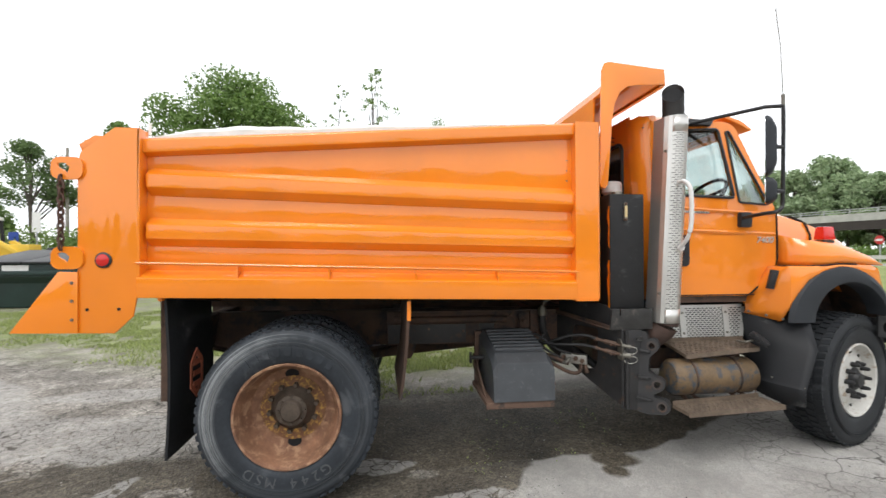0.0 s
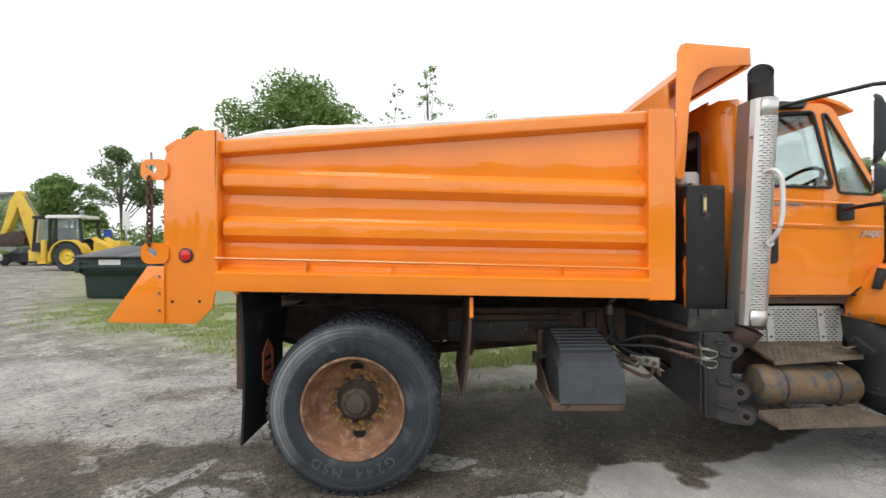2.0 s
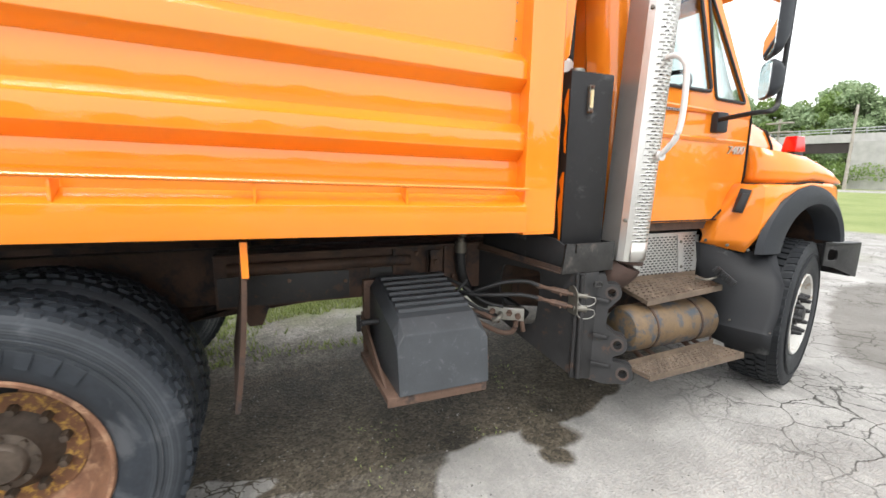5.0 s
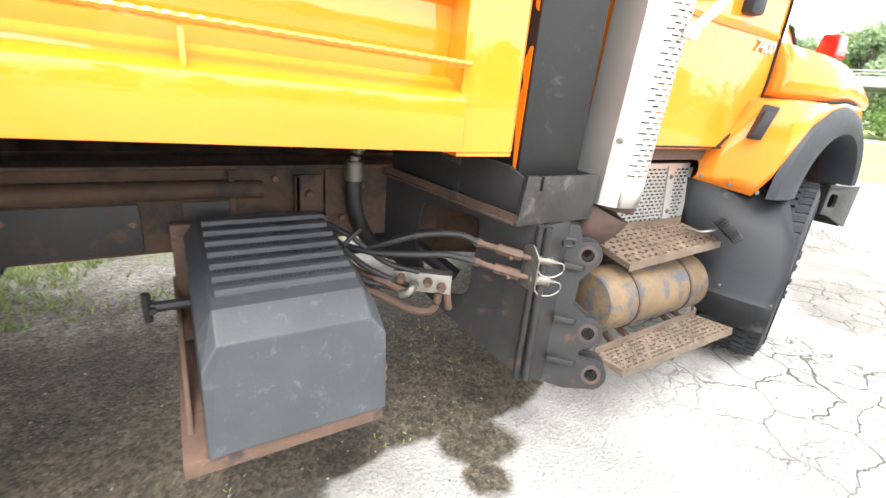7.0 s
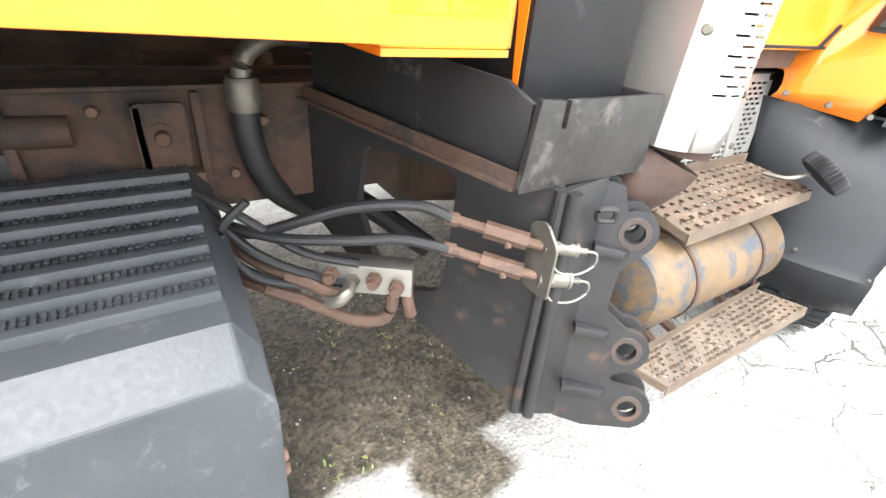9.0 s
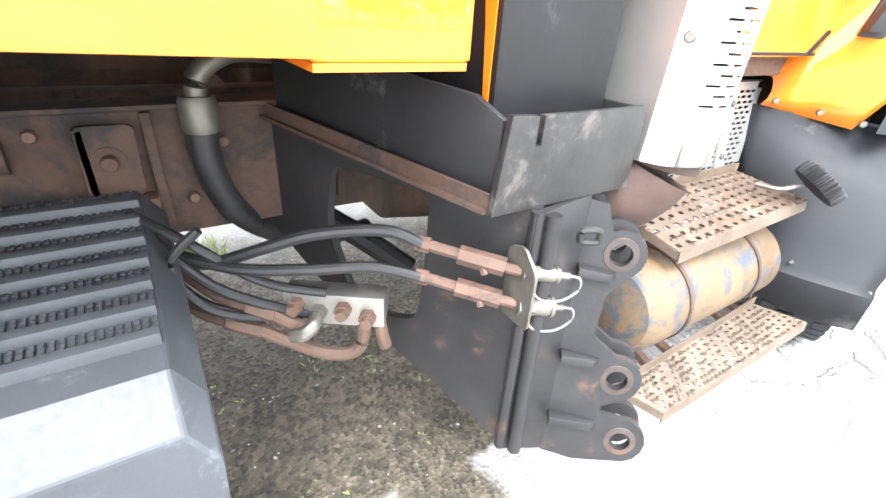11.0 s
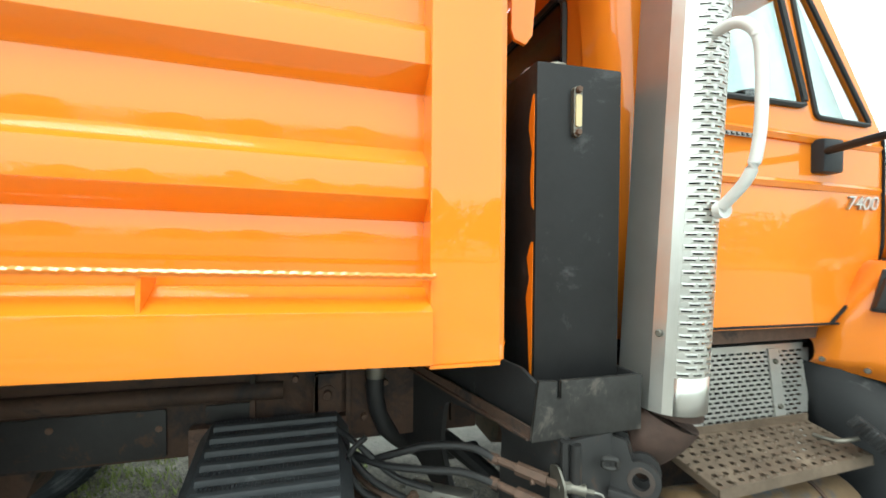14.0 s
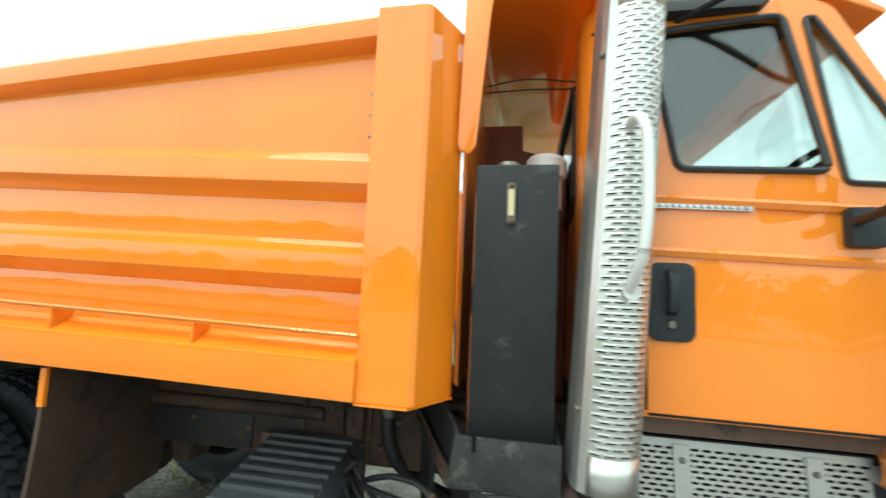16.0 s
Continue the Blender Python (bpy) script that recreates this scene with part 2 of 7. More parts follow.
def glass_material(name, tint, rough=0.02):
    """A thin flat pane: clear tinted body with a Fresnel gloss."""
    m, n, l, p = shader(name)
    body, gloss, fres, x = n.new("ShaderNodeBsdfTransparent"), n.new("ShaderNodeBsdfGlossy"), n.new("ShaderNodeLayerWeight"), n.new("ShaderNodeMixShader")
    body.inputs["Color"].default_value = (*tint, 1)
    gloss.inputs["Roughness"].default_value = rough
    fres.inputs["Blend"].default_value = 0.5
    l.new(math_node(n, l, "MULTIPLY_ADD", math_node(n, l, "POWER", fres.outputs["Facing"], 4.0), 0.85, 0.08, True), x.inputs[0])
    l.new(body.outputs[0], x.inputs[1])
    l.new(gloss.outputs[0], x.inputs[2])
    l.new(x.outputs[0], n["Material Output"].inputs["Surface"])
    return m


GLASS = glass_material("cab_glass", (0.86, 0.91, 0.90), 0.0)
MIRROR, _n, _l, _p = shader("mirror_glass")
_p.inputs["Base Color"].default_value, _p.inputs["Metallic"].default_value, _p.inputs["Roughness"].default_value = (0.8, 0.82, 0.83, 1), 1.0, 0.02


def half_plane(n, l, xy, ax, ay, bx, by, soft):
    """1 on the left of the line from a to b, with a soft edge."""
    dx, dy = bx - ax, by - ay
    k = math.hypot(dx, dy)
    d = n.new("ShaderNodeVectorMath")
    d.operation = "DOT_PRODUCT"
    d.inputs[1].default_value = (-dy / k, dx / k, 0)
    l.new(xy, d.inputs[0])
    off = -(ax * -dy + ay * dx) / k
    return math_node(n, l, "MULTIPLY_ADD", math_node(n, l, "ADD", d.outputs["Value"], off), 1 / soft, 0.5, True)


ISLANDS = (
    (-2.75, 3.80, 1.05, 0.52, 0), (-4.75, 4.65, 1.75, 0.75, -40), (-2.25, 2.78, 0.34, 0.07, 62), (-1.82, 2.55, 0.30, 0.16, -15), (-3.2, 4.9, 0.9, 0.22, 5),
    (0.02, 2.53, 0.30, 0.07, 3), (-0.45, 3.02, 0.20, 0.10, 0), (-0.95, 2.72, 0.12, 0.07, 20),
)


def ground_material():
    m, n, l, p = shader("worn_asphalt_and_grass")
    pos = coords(n, l)
    warp = n.new("ShaderNodeTexNoise")
    warp.inputs["Scale"].default_value, warp.inputs["Detail"].default_value = 2.6, 7
    l.new(pos, warp.inputs["Vector"])
    off = n.new("ShaderNodeVectorMath")
    off.operation = "MULTIPLY_ADD"
    off.inputs[1].default_value, off.inputs[2].default_value = (0.30, 0.30, 0), (-0.15, -0.15, 0)
    l.new(warp.outputs["Color"], off.inputs[0])
    add = n.new("ShaderNodeVectorMath")
    l.new(pos, add.inputs[0])
    l.new(off.outputs[0], add.inputs[1])
    xy = add.outputs[0]
    big, mid, grit = noise_tex(n, l, pos, 0.35, 6, 0.6), noise_tex(n, l, pos, 2.2, 8, 0.65), noise_tex(n, l, pos, 110, 3, 0.7)
    stones = n.new("ShaderNodeTexVoronoi")
    stones.inputs["Scale"].default_value = 75
    l.new(pos, stones.inputs["Vector"])
    tar = ramp(n, l, mid, [(0.36, (0.125, 0.113, 0.098)), (0.48, (0.245, 0.226, 0.20)), (0.60, (0.50, 0.472, 0.43))])
    tar = mix(n, l, 0.45, tar, ramp(n, l, big, [(0.35, (0.18, 0.167, 0.148)), (0.65, (0.37, 0.35, 0.32))]))
    speck = ramp(n, l, stones.outputs["Color"], [(0.15, (0.45, 0.45, 0.45)), (0.9, (1.5, 1.48, 1.45))])
    pebbles = n.new("ShaderNodeTexVoronoi")
    pebbles.inputs["Scale"].default_value = 30
    l.new(pos, pebbles.inputs["Vector"])
    lumps = ramp(n, l, pebbles.outputs["Color"], [(0.2, (0.72, 0.72, 0.72)), (0.85, (1.22, 1.21, 1.2))])
    tar = mix(n, l, 0.75, tar, speck, "MULTIPLY")
    tar = mix(n, l, 0.7, tar, lumps, "MULTIPLY")
    # the smoother, paler lane in front of the truck's cab
    lane = math_node(n, l, "MULTIPLY", half_plane(n, l, xy, 0.2, 2.0, 0.9, 12.0, -0.5), 1.0)
    tar = mix(n, l, math_node(n, l, "MULTIPLY", lane, 0.75), tar, ramp(n, l, mid, [(0.3, (0.32, 0.31, 0.292)), (0.7, (0.44, 0.43, 0.41))]))
    # alligator cracks
    cr = n.new("ShaderNodeTexVoronoi")
    cr.feature = "DISTANCE_TO_EDGE"
    cr.inputs["Scale"].default_value = 4.2
    fine_warp = n.new("ShaderNodeVectorMath")
    fine_warp.operation = "MULTIPLY_ADD"
    w2 = n.new("ShaderNodeTexNoise")
    w2.inputs["Scale"].default_value, w2.inputs["Detail"].default_value = 7, 5
    l.new(pos, w2.inputs["Vector"])
    fine_warp.inputs[1].default_value = (0.16, 0.16, 0)
    l.new(w2.outputs["Color"], fine_warp.inputs[0])
    l.new(pos, fine_warp.inputs[2])
    l.new(fine_warp.outputs[0], cr.inputs["Vector"])
    crack = ramp(n, l, cr.outputs["Distance"], [(0.007, (1, 1, 1)), (0.024, (0, 0, 0))])
    craze = n.new("ShaderNodeTexVoronoi")
    craze.feature = "DISTANCE_TO_EDGE"
    craze.inputs["Scale"].default_value = 13
    l.new(fine_warp.outputs[0], craze.inputs["Vector"])
    fine_crack = ramp(n, l, craze.outputs["Distance"], [(0.014, (0.85, 0.85, 0.85)), (0.05, (0, 0, 0))])
    zone = math_node(n, l, "MAXIMUM", half_plane(n, l, xy, 1.95, 1.4, 2.5, 6.0, -0.7), half_plane(n, l, xy, -0.9, 0.0, -0.9, 9.0, 0.5))
    zone = math_node(n, l, "MULTIPLY", zone, ramp(n, l, noise_tex(n, l, pos, 0.8, 3), [(0.38, (0, 0, 0)), (0.48, (1, 1, 1))]))
    fine_zone = math_node(n, l, "MULTIPLY", zone, ramp(n, l, noise_tex(n, l, pos, 1.9, 3), [(0.46, (0, 0, 0)), (0.56, (1, 1, 1))]))
    crack = math_node(n, l, "MAXIMUM", mix(n, l, zone, (0.0, 0.0, 0.0), crack), mix(n, l, fine_zone, (0.0, 0.0, 0.0), fine_crack))
    tar = mix(n, l, math_node(n, l, "MULTIPLY", crack, 0.85), tar, (0.035, 0.033, 0.028))
    # paler, smoother islands of crazed asphalt behind and beside the rear wheel
    slab = None
    for x, y, a, b, turn in ISLANDS:
        at = n.new("ShaderNodeMapping")
        at.vector_type = "TEXTURE"
        at.inputs["Location"].default_value, at.inputs["Rotation"].default_value, at.inputs["Scale"].default_value = (x, y, 0), (0, 0, radians(turn)), (a, b, 1)
        l.new(xy, at.inputs["Vector"])
        far = n.new("ShaderNodeVectorMath")
        far.operation = "LENGTH"
        l.new(at.outputs[0], far.inputs[0])
        one = ramp(n, l, math_node(n, l, "MULTIPLY_ADD", mid, 0.9, math_node(n, l, "ADD", far.outputs["Value"], -0.45)), [(0.86, (1, 1, 1)), (1.0, (0, 0, 0))])
        slab = one if slab is None else math_node(n, l, "MAXIMUM", slab, one)
    crumb = ramp(n, l, craze.outputs["Distance"], [(0.018, (0, 0, 0)), (0.055, (1, 1, 1))])
    slab = math_node(n, l, "MULTIPLY", slab, crumb)
    pale = mix(n, l, 0.5, ramp(n, l, mid, [(0.3, (0.29, 0.278, 0.258)), (0.7, (0.43, 0.416, 0.392))]), lumps, "MULTIPLY")
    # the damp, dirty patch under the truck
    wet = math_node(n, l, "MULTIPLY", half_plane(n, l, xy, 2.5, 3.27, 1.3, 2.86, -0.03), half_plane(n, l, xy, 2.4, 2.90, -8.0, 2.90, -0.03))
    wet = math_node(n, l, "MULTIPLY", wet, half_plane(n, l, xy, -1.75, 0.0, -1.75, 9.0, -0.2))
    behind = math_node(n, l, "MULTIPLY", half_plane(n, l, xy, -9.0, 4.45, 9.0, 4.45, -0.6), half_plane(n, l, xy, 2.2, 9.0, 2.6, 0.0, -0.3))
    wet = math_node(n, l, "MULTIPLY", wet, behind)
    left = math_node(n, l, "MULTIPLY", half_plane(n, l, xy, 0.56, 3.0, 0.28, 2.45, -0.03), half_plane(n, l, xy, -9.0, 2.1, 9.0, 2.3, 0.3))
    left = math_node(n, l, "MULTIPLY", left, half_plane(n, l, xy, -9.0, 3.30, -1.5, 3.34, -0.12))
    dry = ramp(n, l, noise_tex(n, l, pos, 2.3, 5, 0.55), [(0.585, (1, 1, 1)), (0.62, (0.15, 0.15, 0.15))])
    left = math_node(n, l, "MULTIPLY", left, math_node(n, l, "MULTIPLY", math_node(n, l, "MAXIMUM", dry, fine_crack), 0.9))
    drip = n.new("ShaderNodeVectorMath")
    drip.operation = "DISTANCE"
    drip.inputs[1].default_value = (1.09, 2.85, 0)
    l.new(xy, drip.inputs[0])
    drop = ramp(n, l, drip.outputs["Value"], [(0.12, (1, 1, 1)), (0.16, (0, 0, 0))])
    tip = n.new("ShaderNodeVectorMath")
    tip.operation = "DISTANCE"
    tip.inputs[1].default_value = (1.03, 2.67, 0)
    l.new(xy, tip.inputs[0])
    drop = math_node(n, l, "MAXIMUM", drop, ramp(n, l, tip.outputs["Value"], [(0.07, (1, 1, 1)), (0.10, (0, 0, 0))]))
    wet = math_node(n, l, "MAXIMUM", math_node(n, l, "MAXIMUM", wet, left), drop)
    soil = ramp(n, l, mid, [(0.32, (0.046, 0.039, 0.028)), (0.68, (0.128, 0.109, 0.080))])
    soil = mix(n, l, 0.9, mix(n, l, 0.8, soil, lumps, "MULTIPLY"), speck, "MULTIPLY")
    spill = n.new("ShaderNodeMapping")
    spill.vector_type = "TEXTURE"
    spill.inputs["Location"].default_value, spill.inputs["Rotation"].default_value, spill.inputs["Scale"].default_value = (5.0, 3.15, 0), (0, 0, radians(24)), (2.0, 0.42, 1)
    l.new(xy, spill.inputs["Vector"])
    sd = n.new("ShaderNodeVectorMath")
    sd.operation = "LENGTH"
    l.new(spill.outputs[0], sd.inputs[0])
    stain = ramp(n, l, sd.outputs["Value"], [(0.8, (0.6, 0.6, 0.6)), (0.95, (0, 0, 0))])
    tar = mix(n, l, stain, tar, (0.10, 0.09, 0.075))
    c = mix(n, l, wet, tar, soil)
    c = mix(n, l, math_node(n, l, "MULTIPLY", slab, 0.85), c, pale)
    # grass verges
    ga = math_node(n, l, "MULTIPLY", half_plane(n, l, xy, -8.0, 8.2, -0.7, 5.2, 1.5), half_plane(n, l, xy, -30.0, 5.05, 30.0, 5.05, 1.0))
    ga = math_node(n, l, "MULTIPLY", ga, half_plane(n, l, xy, -7.8, 8.0, -20.2, 23.0, -1.8))
    ga = math_node(n, l, "MULTIPLY", ga, half_plane(n, l, xy, 8.0, 0.0, 14.0, 40.0, 1.0))
    gb = math_node(n, l, "MULTIPLY", half_plane(n, l, xy, 12.2, 8.3, 12.86, 7.03, 0.8), half_plane(n, l, xy, 42.0, 30.0, 48.0, 18.0, -1.0))
    gc = half_plane(n, l, xy, -60.0, 42.0, 10.0, 46.0, 1.0)
    gd = half_plane(n, l, xy, 49.0, 34.0, 55.0, 22.0, 1.0)
    grass = math_node(n, l, "MAXIMUM", math_node(n, l, "MAXIMUM", ga, gb), math_node(n, l, "MAXIMUM", gc, gd))
    patch = noise_tex(n, l, pos, 1.7, 8, 0.7)
    bare = ramp(n, l, patch, [(0.36, (0, 0, 0)), (0.60, (0.95, 0.95, 0.95))])
    bare = math_node(n, l, "MAXIMUM", bare, math_node(n, l, "MAXIMUM", gb, math_node(n, l, "MAXIMUM", gc, gd)))
    green = ramp(n, l, noise_tex(n, l, pos, 9, 8, 0.7), [(0.3, (0.17, 0.205, 0.075)), (0.7, (0.33, 0.38, 0.16))])
    green = mix(n, l, 0.5, green, ramp(n, l, big, [(0.35, (0.14, 0.19, 0.05)), (0.65, (0.28, 0.31, 0.12))]))
    dirt = ramp(n, l, mid, [(0.3, (0.16, 0.14, 0.11)), (0.7, (0.33, 0.31, 0.27))])
    turf = mix(n, l, bare, dirt, green)
    c = mix(n, l, grass, c, turf)
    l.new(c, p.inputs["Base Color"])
    p.inputs["Specular IOR Level"].default_value = 0.25
    damp = math_node(n, l, "MULTIPLY_ADD", wet, -0.22, 0.86)
    l.new(math_node(n, l, "MULTIPLY_ADD", mid, 0.15, damp, True), p.inputs["Roughness"])
    h = math_node(n, l, "MULTIPLY_ADD", crack, -1.2, stones.outputs["Distance"])
    h = math_node(n, l, "ADD", h, grit)
    bump(n, l, p, h, 0.7, 0.010)
    return m


GROUND = ground_material()


def leaf_material(name, a, b):
    m, n, l, p = shader(name)
    g = n.new("ShaderNodeNewGeometry")
    c = ramp(n, l, g.outputs["Random Per Island"], [(0.0, a), (1.0, b)])
    l.new(c, p.inputs["Base Color"])
    p.inputs["Roughness"].default_value = 0.55
    t = n.new("ShaderNodeBsdfTranslucent")
    l.new(c, t.inputs["Color"])
    x = n.new("ShaderNodeMixShader")
    x.inputs[0].default_value = 0.35
    l.new(p.outputs[0], x.inputs[1])
    l.new(t.outputs[0], x.inputs[2])
    l.new(x.outputs[0], n["Material Output"].inputs["Surface"])
    return m


LEAF = leaf_material("green_leaves", (0.10, 0.18, 0.04), (0.23, 0.34, 0.10))
LEAF_DARK = leaf_material("dark_green_leaves", (0.075, 0.13, 0.045), (0.18, 0.26, 0.095))
# distant haze, put into the leaf colour of far trees
LEAF_HAZED = leaf_material("hazed_green_leaves", (0.22, 0.31, 0.16), (0.40, 0.49, 0.29))
LEAF_LIGHT = leaf_material("light_green_leaves", (0.13, 0.21, 0.05), (0.27, 0.37, 0.12))
GRASS = leaf_material("grass_blades", (0.17, 0.22, 0.065), (0.38, 0.44, 0.16))
BARK = surface("bark", (0.10, 0.085, 0.07), 0.9, vary=0.35, scale=3, rel=0.5)
CONCRETE = surface("concrete", (0.42, 0.41, 0.39), 0.8, vary=0.15, scale=1.5, rel=0.2)
GIRDER = surface("brown_girder_steel", (0.035, 0.026, 0.024), 0.7, vary=0.3, scale=1)
RAIL = surface("galvanised_rail", (0.42, 0.43, 0.43), 0.5, metal=0.4, vary=0.15)
WOOD_POLE = surface("weathered_pole_wood", (0.34, 0.31, 0.27), 0.9, vary=0.25, scale=4, rel=0.3)
DUMPSTER = surface("dark_green_dumpster_paint", (0.012, 0.030, 0.026), 0.5, vary=0.3, scale=3, rel=0.1)
BLACK_LID = surface("black_lid_plastic", (0.02, 0.021, 0.022), 0.45, vary=0.2)
YELLOW = surface("yellow_machine_paint", (0.66, 0.44, 0.045), 0.45, vary=0.15, scale=2, spots=(0.22, 0.15, 0.06), spot_cut=0.66, spot_scale=3)
CAR_DARK = paint("dark_car_paint", (0.018, 0.020, 0.024), 0.3, 0.02, 0.8)
CAR_WHITE = paint("white_car_paint", (0.70, 0.70, 0.70), 0.3, 0.02, 0.8, dirt_amount=0.05)
CAR_GLASS = surface("dark_car_glass", (0.015, 0.018, 0.02), 0.1, vary=0.1, rel=0.0)
SIDING = surface("grey_house_siding", (0.36, 0.35, 0.33), 0.8, vary=0.1, scale=0.8)
ROOFING = surface("grey_shingles", (0.16, 0.155, 0.15), 0.9, vary=0.2, scale=2)
SIGN_BLUE = surface("blue_sign", (0.02, 0.06, 0.30), 0.5, vary=0.1)
SIGN_RED = surface("red_sign", (0.45, 0.02, 0.02), 0.5, vary=0.1)
SIGN_WHITE = surface("white_sign", (0.70, 0.70, 0.68), 0.5, vary=0.08)


# ---- building blocks ----
def bm_new():
    return bmesh.new()


def loft(bm, rings, caps=True, closed=True):
    """Skin over rings of equally many points."""
    vs = [[bm.verts.new(p) for p in r] for r in rings]
    k = len(vs[0])
    for a, b in zip(vs, vs[1:]):
        for i in range(k if closed else k - 1):
            j = (i + 1) % k
            bm.faces.new((a[i], a[j], b[j], b[i]))
    if caps and closed:
        bm.faces.new(list(reversed(vs[0])))
        bm.faces.new(vs[-1])
    return vs


def box(bm, x0, x1, y0, y1, z0, z1):
    loft(bm, [[(x0, y0, z), (x1, y0, z), (x1, y1, z), (x0, y1, z)] for z in (z0, z1)])


def plate(bm, outline, axis, a, b):
    """An outline (pairs in the two other axes, in xyz order) pushed from a to b along the axis."""
    def at(u, v, w):
        return {"x": (w, u, v), "y": (u, w, v), "z": (u, v, w)}[axis]
    loft(bm, [[at(u, v, w) for u, v in outline] for w in (a, b)])


def frame_of(d):
    d = Vector(d).normalized()
    up = Vector((0, 0, 1)) if abs(d.z) < 0.95 else Vector((1, 0, 0))
    s = d.cross(up).normalized()
    return s, s.cross(d).normalized()


def tube(bm, pts, r, n=10, r_end=None, caps=True):
    """A round bar or hose along points, r to r_end."""
    pts = [Vector(p) for p in pts]
    rings = []
    for i, p in enumerate(pts):
        d = pts[min(i + 1, len(pts) - 1)] - pts[max(i - 1, 0)]
        s, u = frame_of(d)
        q = r if r_end is None else r + (r_end - r) * i / (len(pts) - 1)
        rings.append([p + q * (math.cos(2 * math.pi * k / n) * s + math.sin(2 * math.pi * k / n) * u) for k in range(n)])
    loft(bm, rings, caps)


def smooth_path(pts, steps=6):
    """Points of a smooth line through pts."""
    pts = [Vector(p) for p in pts]
    out = []
    for i in range(len(pts) - 1):
        p0, p1, p2, p3 = pts[max(i - 1, 0)], pts[i], pts[i + 1], pts[min(i + 2, len(pts) - 1)]
        for k in range(steps):
            t = k / steps
            out.append(0.5 * ((2 * p1) + (p2 - p0) * t + (2 * p0 - 5 * p1 + 4 * p2 - p3) * t * t + (3 * p1 - p0 - 3 * p2 + p3) * t ** 3))
    return out + [pts[-1]]


def lathe(bm, prof, cx, cy, cz, axis="y", n=64, close=True):
    """Turn a profile of (radius, along) round an axis through c. The profile is closed unless close is off."""
    rings = []
    for i in range(n):
        a = 2 * math.pi * i / n
        ca, sa = math.cos(a), math.sin(a)
        if axis == "y":
            rings.append([(cx + r * ca, cy + w, cz + r * sa) for r, w in prof])
        elif axis == "x":
            rings.append([(cx + w, cy + r * ca, cz + r * sa) for r, w in prof])
        else:
            rings.append([(cx + r * ca, cy + r * sa, cz + w) for r, w in prof])
    vs = [[bm.verts.new(p) for p in r] for r in rings]
    k = len(prof)
    for i in range(n):
        a, b = vs[i], vs[(i + 1) % n]
        for j in range(k if close else k - 1):
            q = (j + 1) % k
            bm.faces.new((a[j], b[j], b[q], a[q]))


def finish(bm, mat, name, bevel=0.0, smooth=True, segs=2):
    bmesh.ops.recalc_face_normals(bm, faces=bm.faces)
    if bevel:
        es = [e for e in bm.edges if len(e.link_faces) == 2 and e.calc_face_angle(0) > radians(28)]
        bmesh.ops.bevel(bm, geom=es, offset=bevel, segments=segs, affect="EDGES", profile=0.6, clamp_overlap=True)
    me = bpy.data.meshes.new(name)
    bm.to_mesh(me)
    bm.free()
    me.materials.append(mat)
    if smooth:
        for f in me.polygons:
            f.use_smooth = True
        me.set_sharp_from_angle(angle=radians(35))
    return me


def part(name, bm, mat, parent, label="", bevel=0.0, smooth=True):
    """One mesh under a thing or a part; the mesh is in world places."""
    ob = new(name, finish(bm, mat, name, bevel, smooth))
    ob.parent = parent
    ob.matrix_parent_inverse = parent.matrix_world.inverted() if parent.type == "EMPTY" else Matrix.Identity(4)
    if label:
        ob["label"] = label
    return ob


def piece(name, me, m, parent):
    """A repeat of a small mesh under a part that is at the origin."""
    ob = new(name, me)
    ob.parent = parent
    if parent.type == "EMPTY":
        ob.matrix_parent_inverse = parent.matrix_world.inverted()
    ob.matrix_basis = m
    return ob


def thing(name, at, label, category, group=""):
    e = new(name)
    e.empty_display_size = 0.2
    e.matrix_world = Matrix.Translation(at)
    return tagged(e, label, category, group)


def setting(name, bm, mat, label, category, smooth=False):
    ob = new(name, finish(bm, mat, name, 0, smooth))
    return tagged(ob, label, category, kind="structure")


def perforated(bm, point, nu, nv, hu, hv, hex_hole=False):
    """A sheet over the unit square (point(u, v) gives places) with staggered slots cut through it."""
    for j in range(nv):
        shift = 0.5 / nu if j % 2 else 0.0
        cols = nu if not shift else nu + 1
        for i in range(cols):
            u0, u1 = (i / nu - shift), ((i + 1) / nu - shift)
            a0, a1 = max(u0, 0.0), min(u1, 1.0)
            v0, v1 = j / nv, (j + 1) / nv
            if a1 - a0 < 0.9 / nu:
                bm.faces.new([bm.verts.new(point(*q)) for q in ((a0, v0), (a1, v0), (a1, v1), (a0, v1))])
                continue
            uc, vc = (u0 + u1) / 2, (v0 + v1) / 2
            du, dv = hu / nu / 2, hv / nv / 2
            o = [bm.verts.new(point(*q)) for q in ((u0, v0), (u1, v0), (u1, v1), (u0, v1))]
            h = [bm.verts.new(point(uc + s * du, vc + t * dv)) for s, t in ((-0.9, -1), (0.9, -1), (1, 0), (0.9, 1), (-0.9, 1), (-1, 0))]
            for f in ((o[0], o[1], h[1], h[0]), (o[1], h[2], h[1]), (o[1], o[2], h[3], h[2]), (o[2], o[3], h[4], h[3]), (o[3], h[5], h[4]), (o[3], o[0], h[0], h[5])):
                bm.faces.new(f)
    bmesh.ops.remove_doubles(bm, verts=bm.verts, dist=1e-5)


def solidify(ob, thick):
    md = ob.modifiers.new("thickness", "SOLIDIFY")
    md.thickness, md.offset = thick, 0


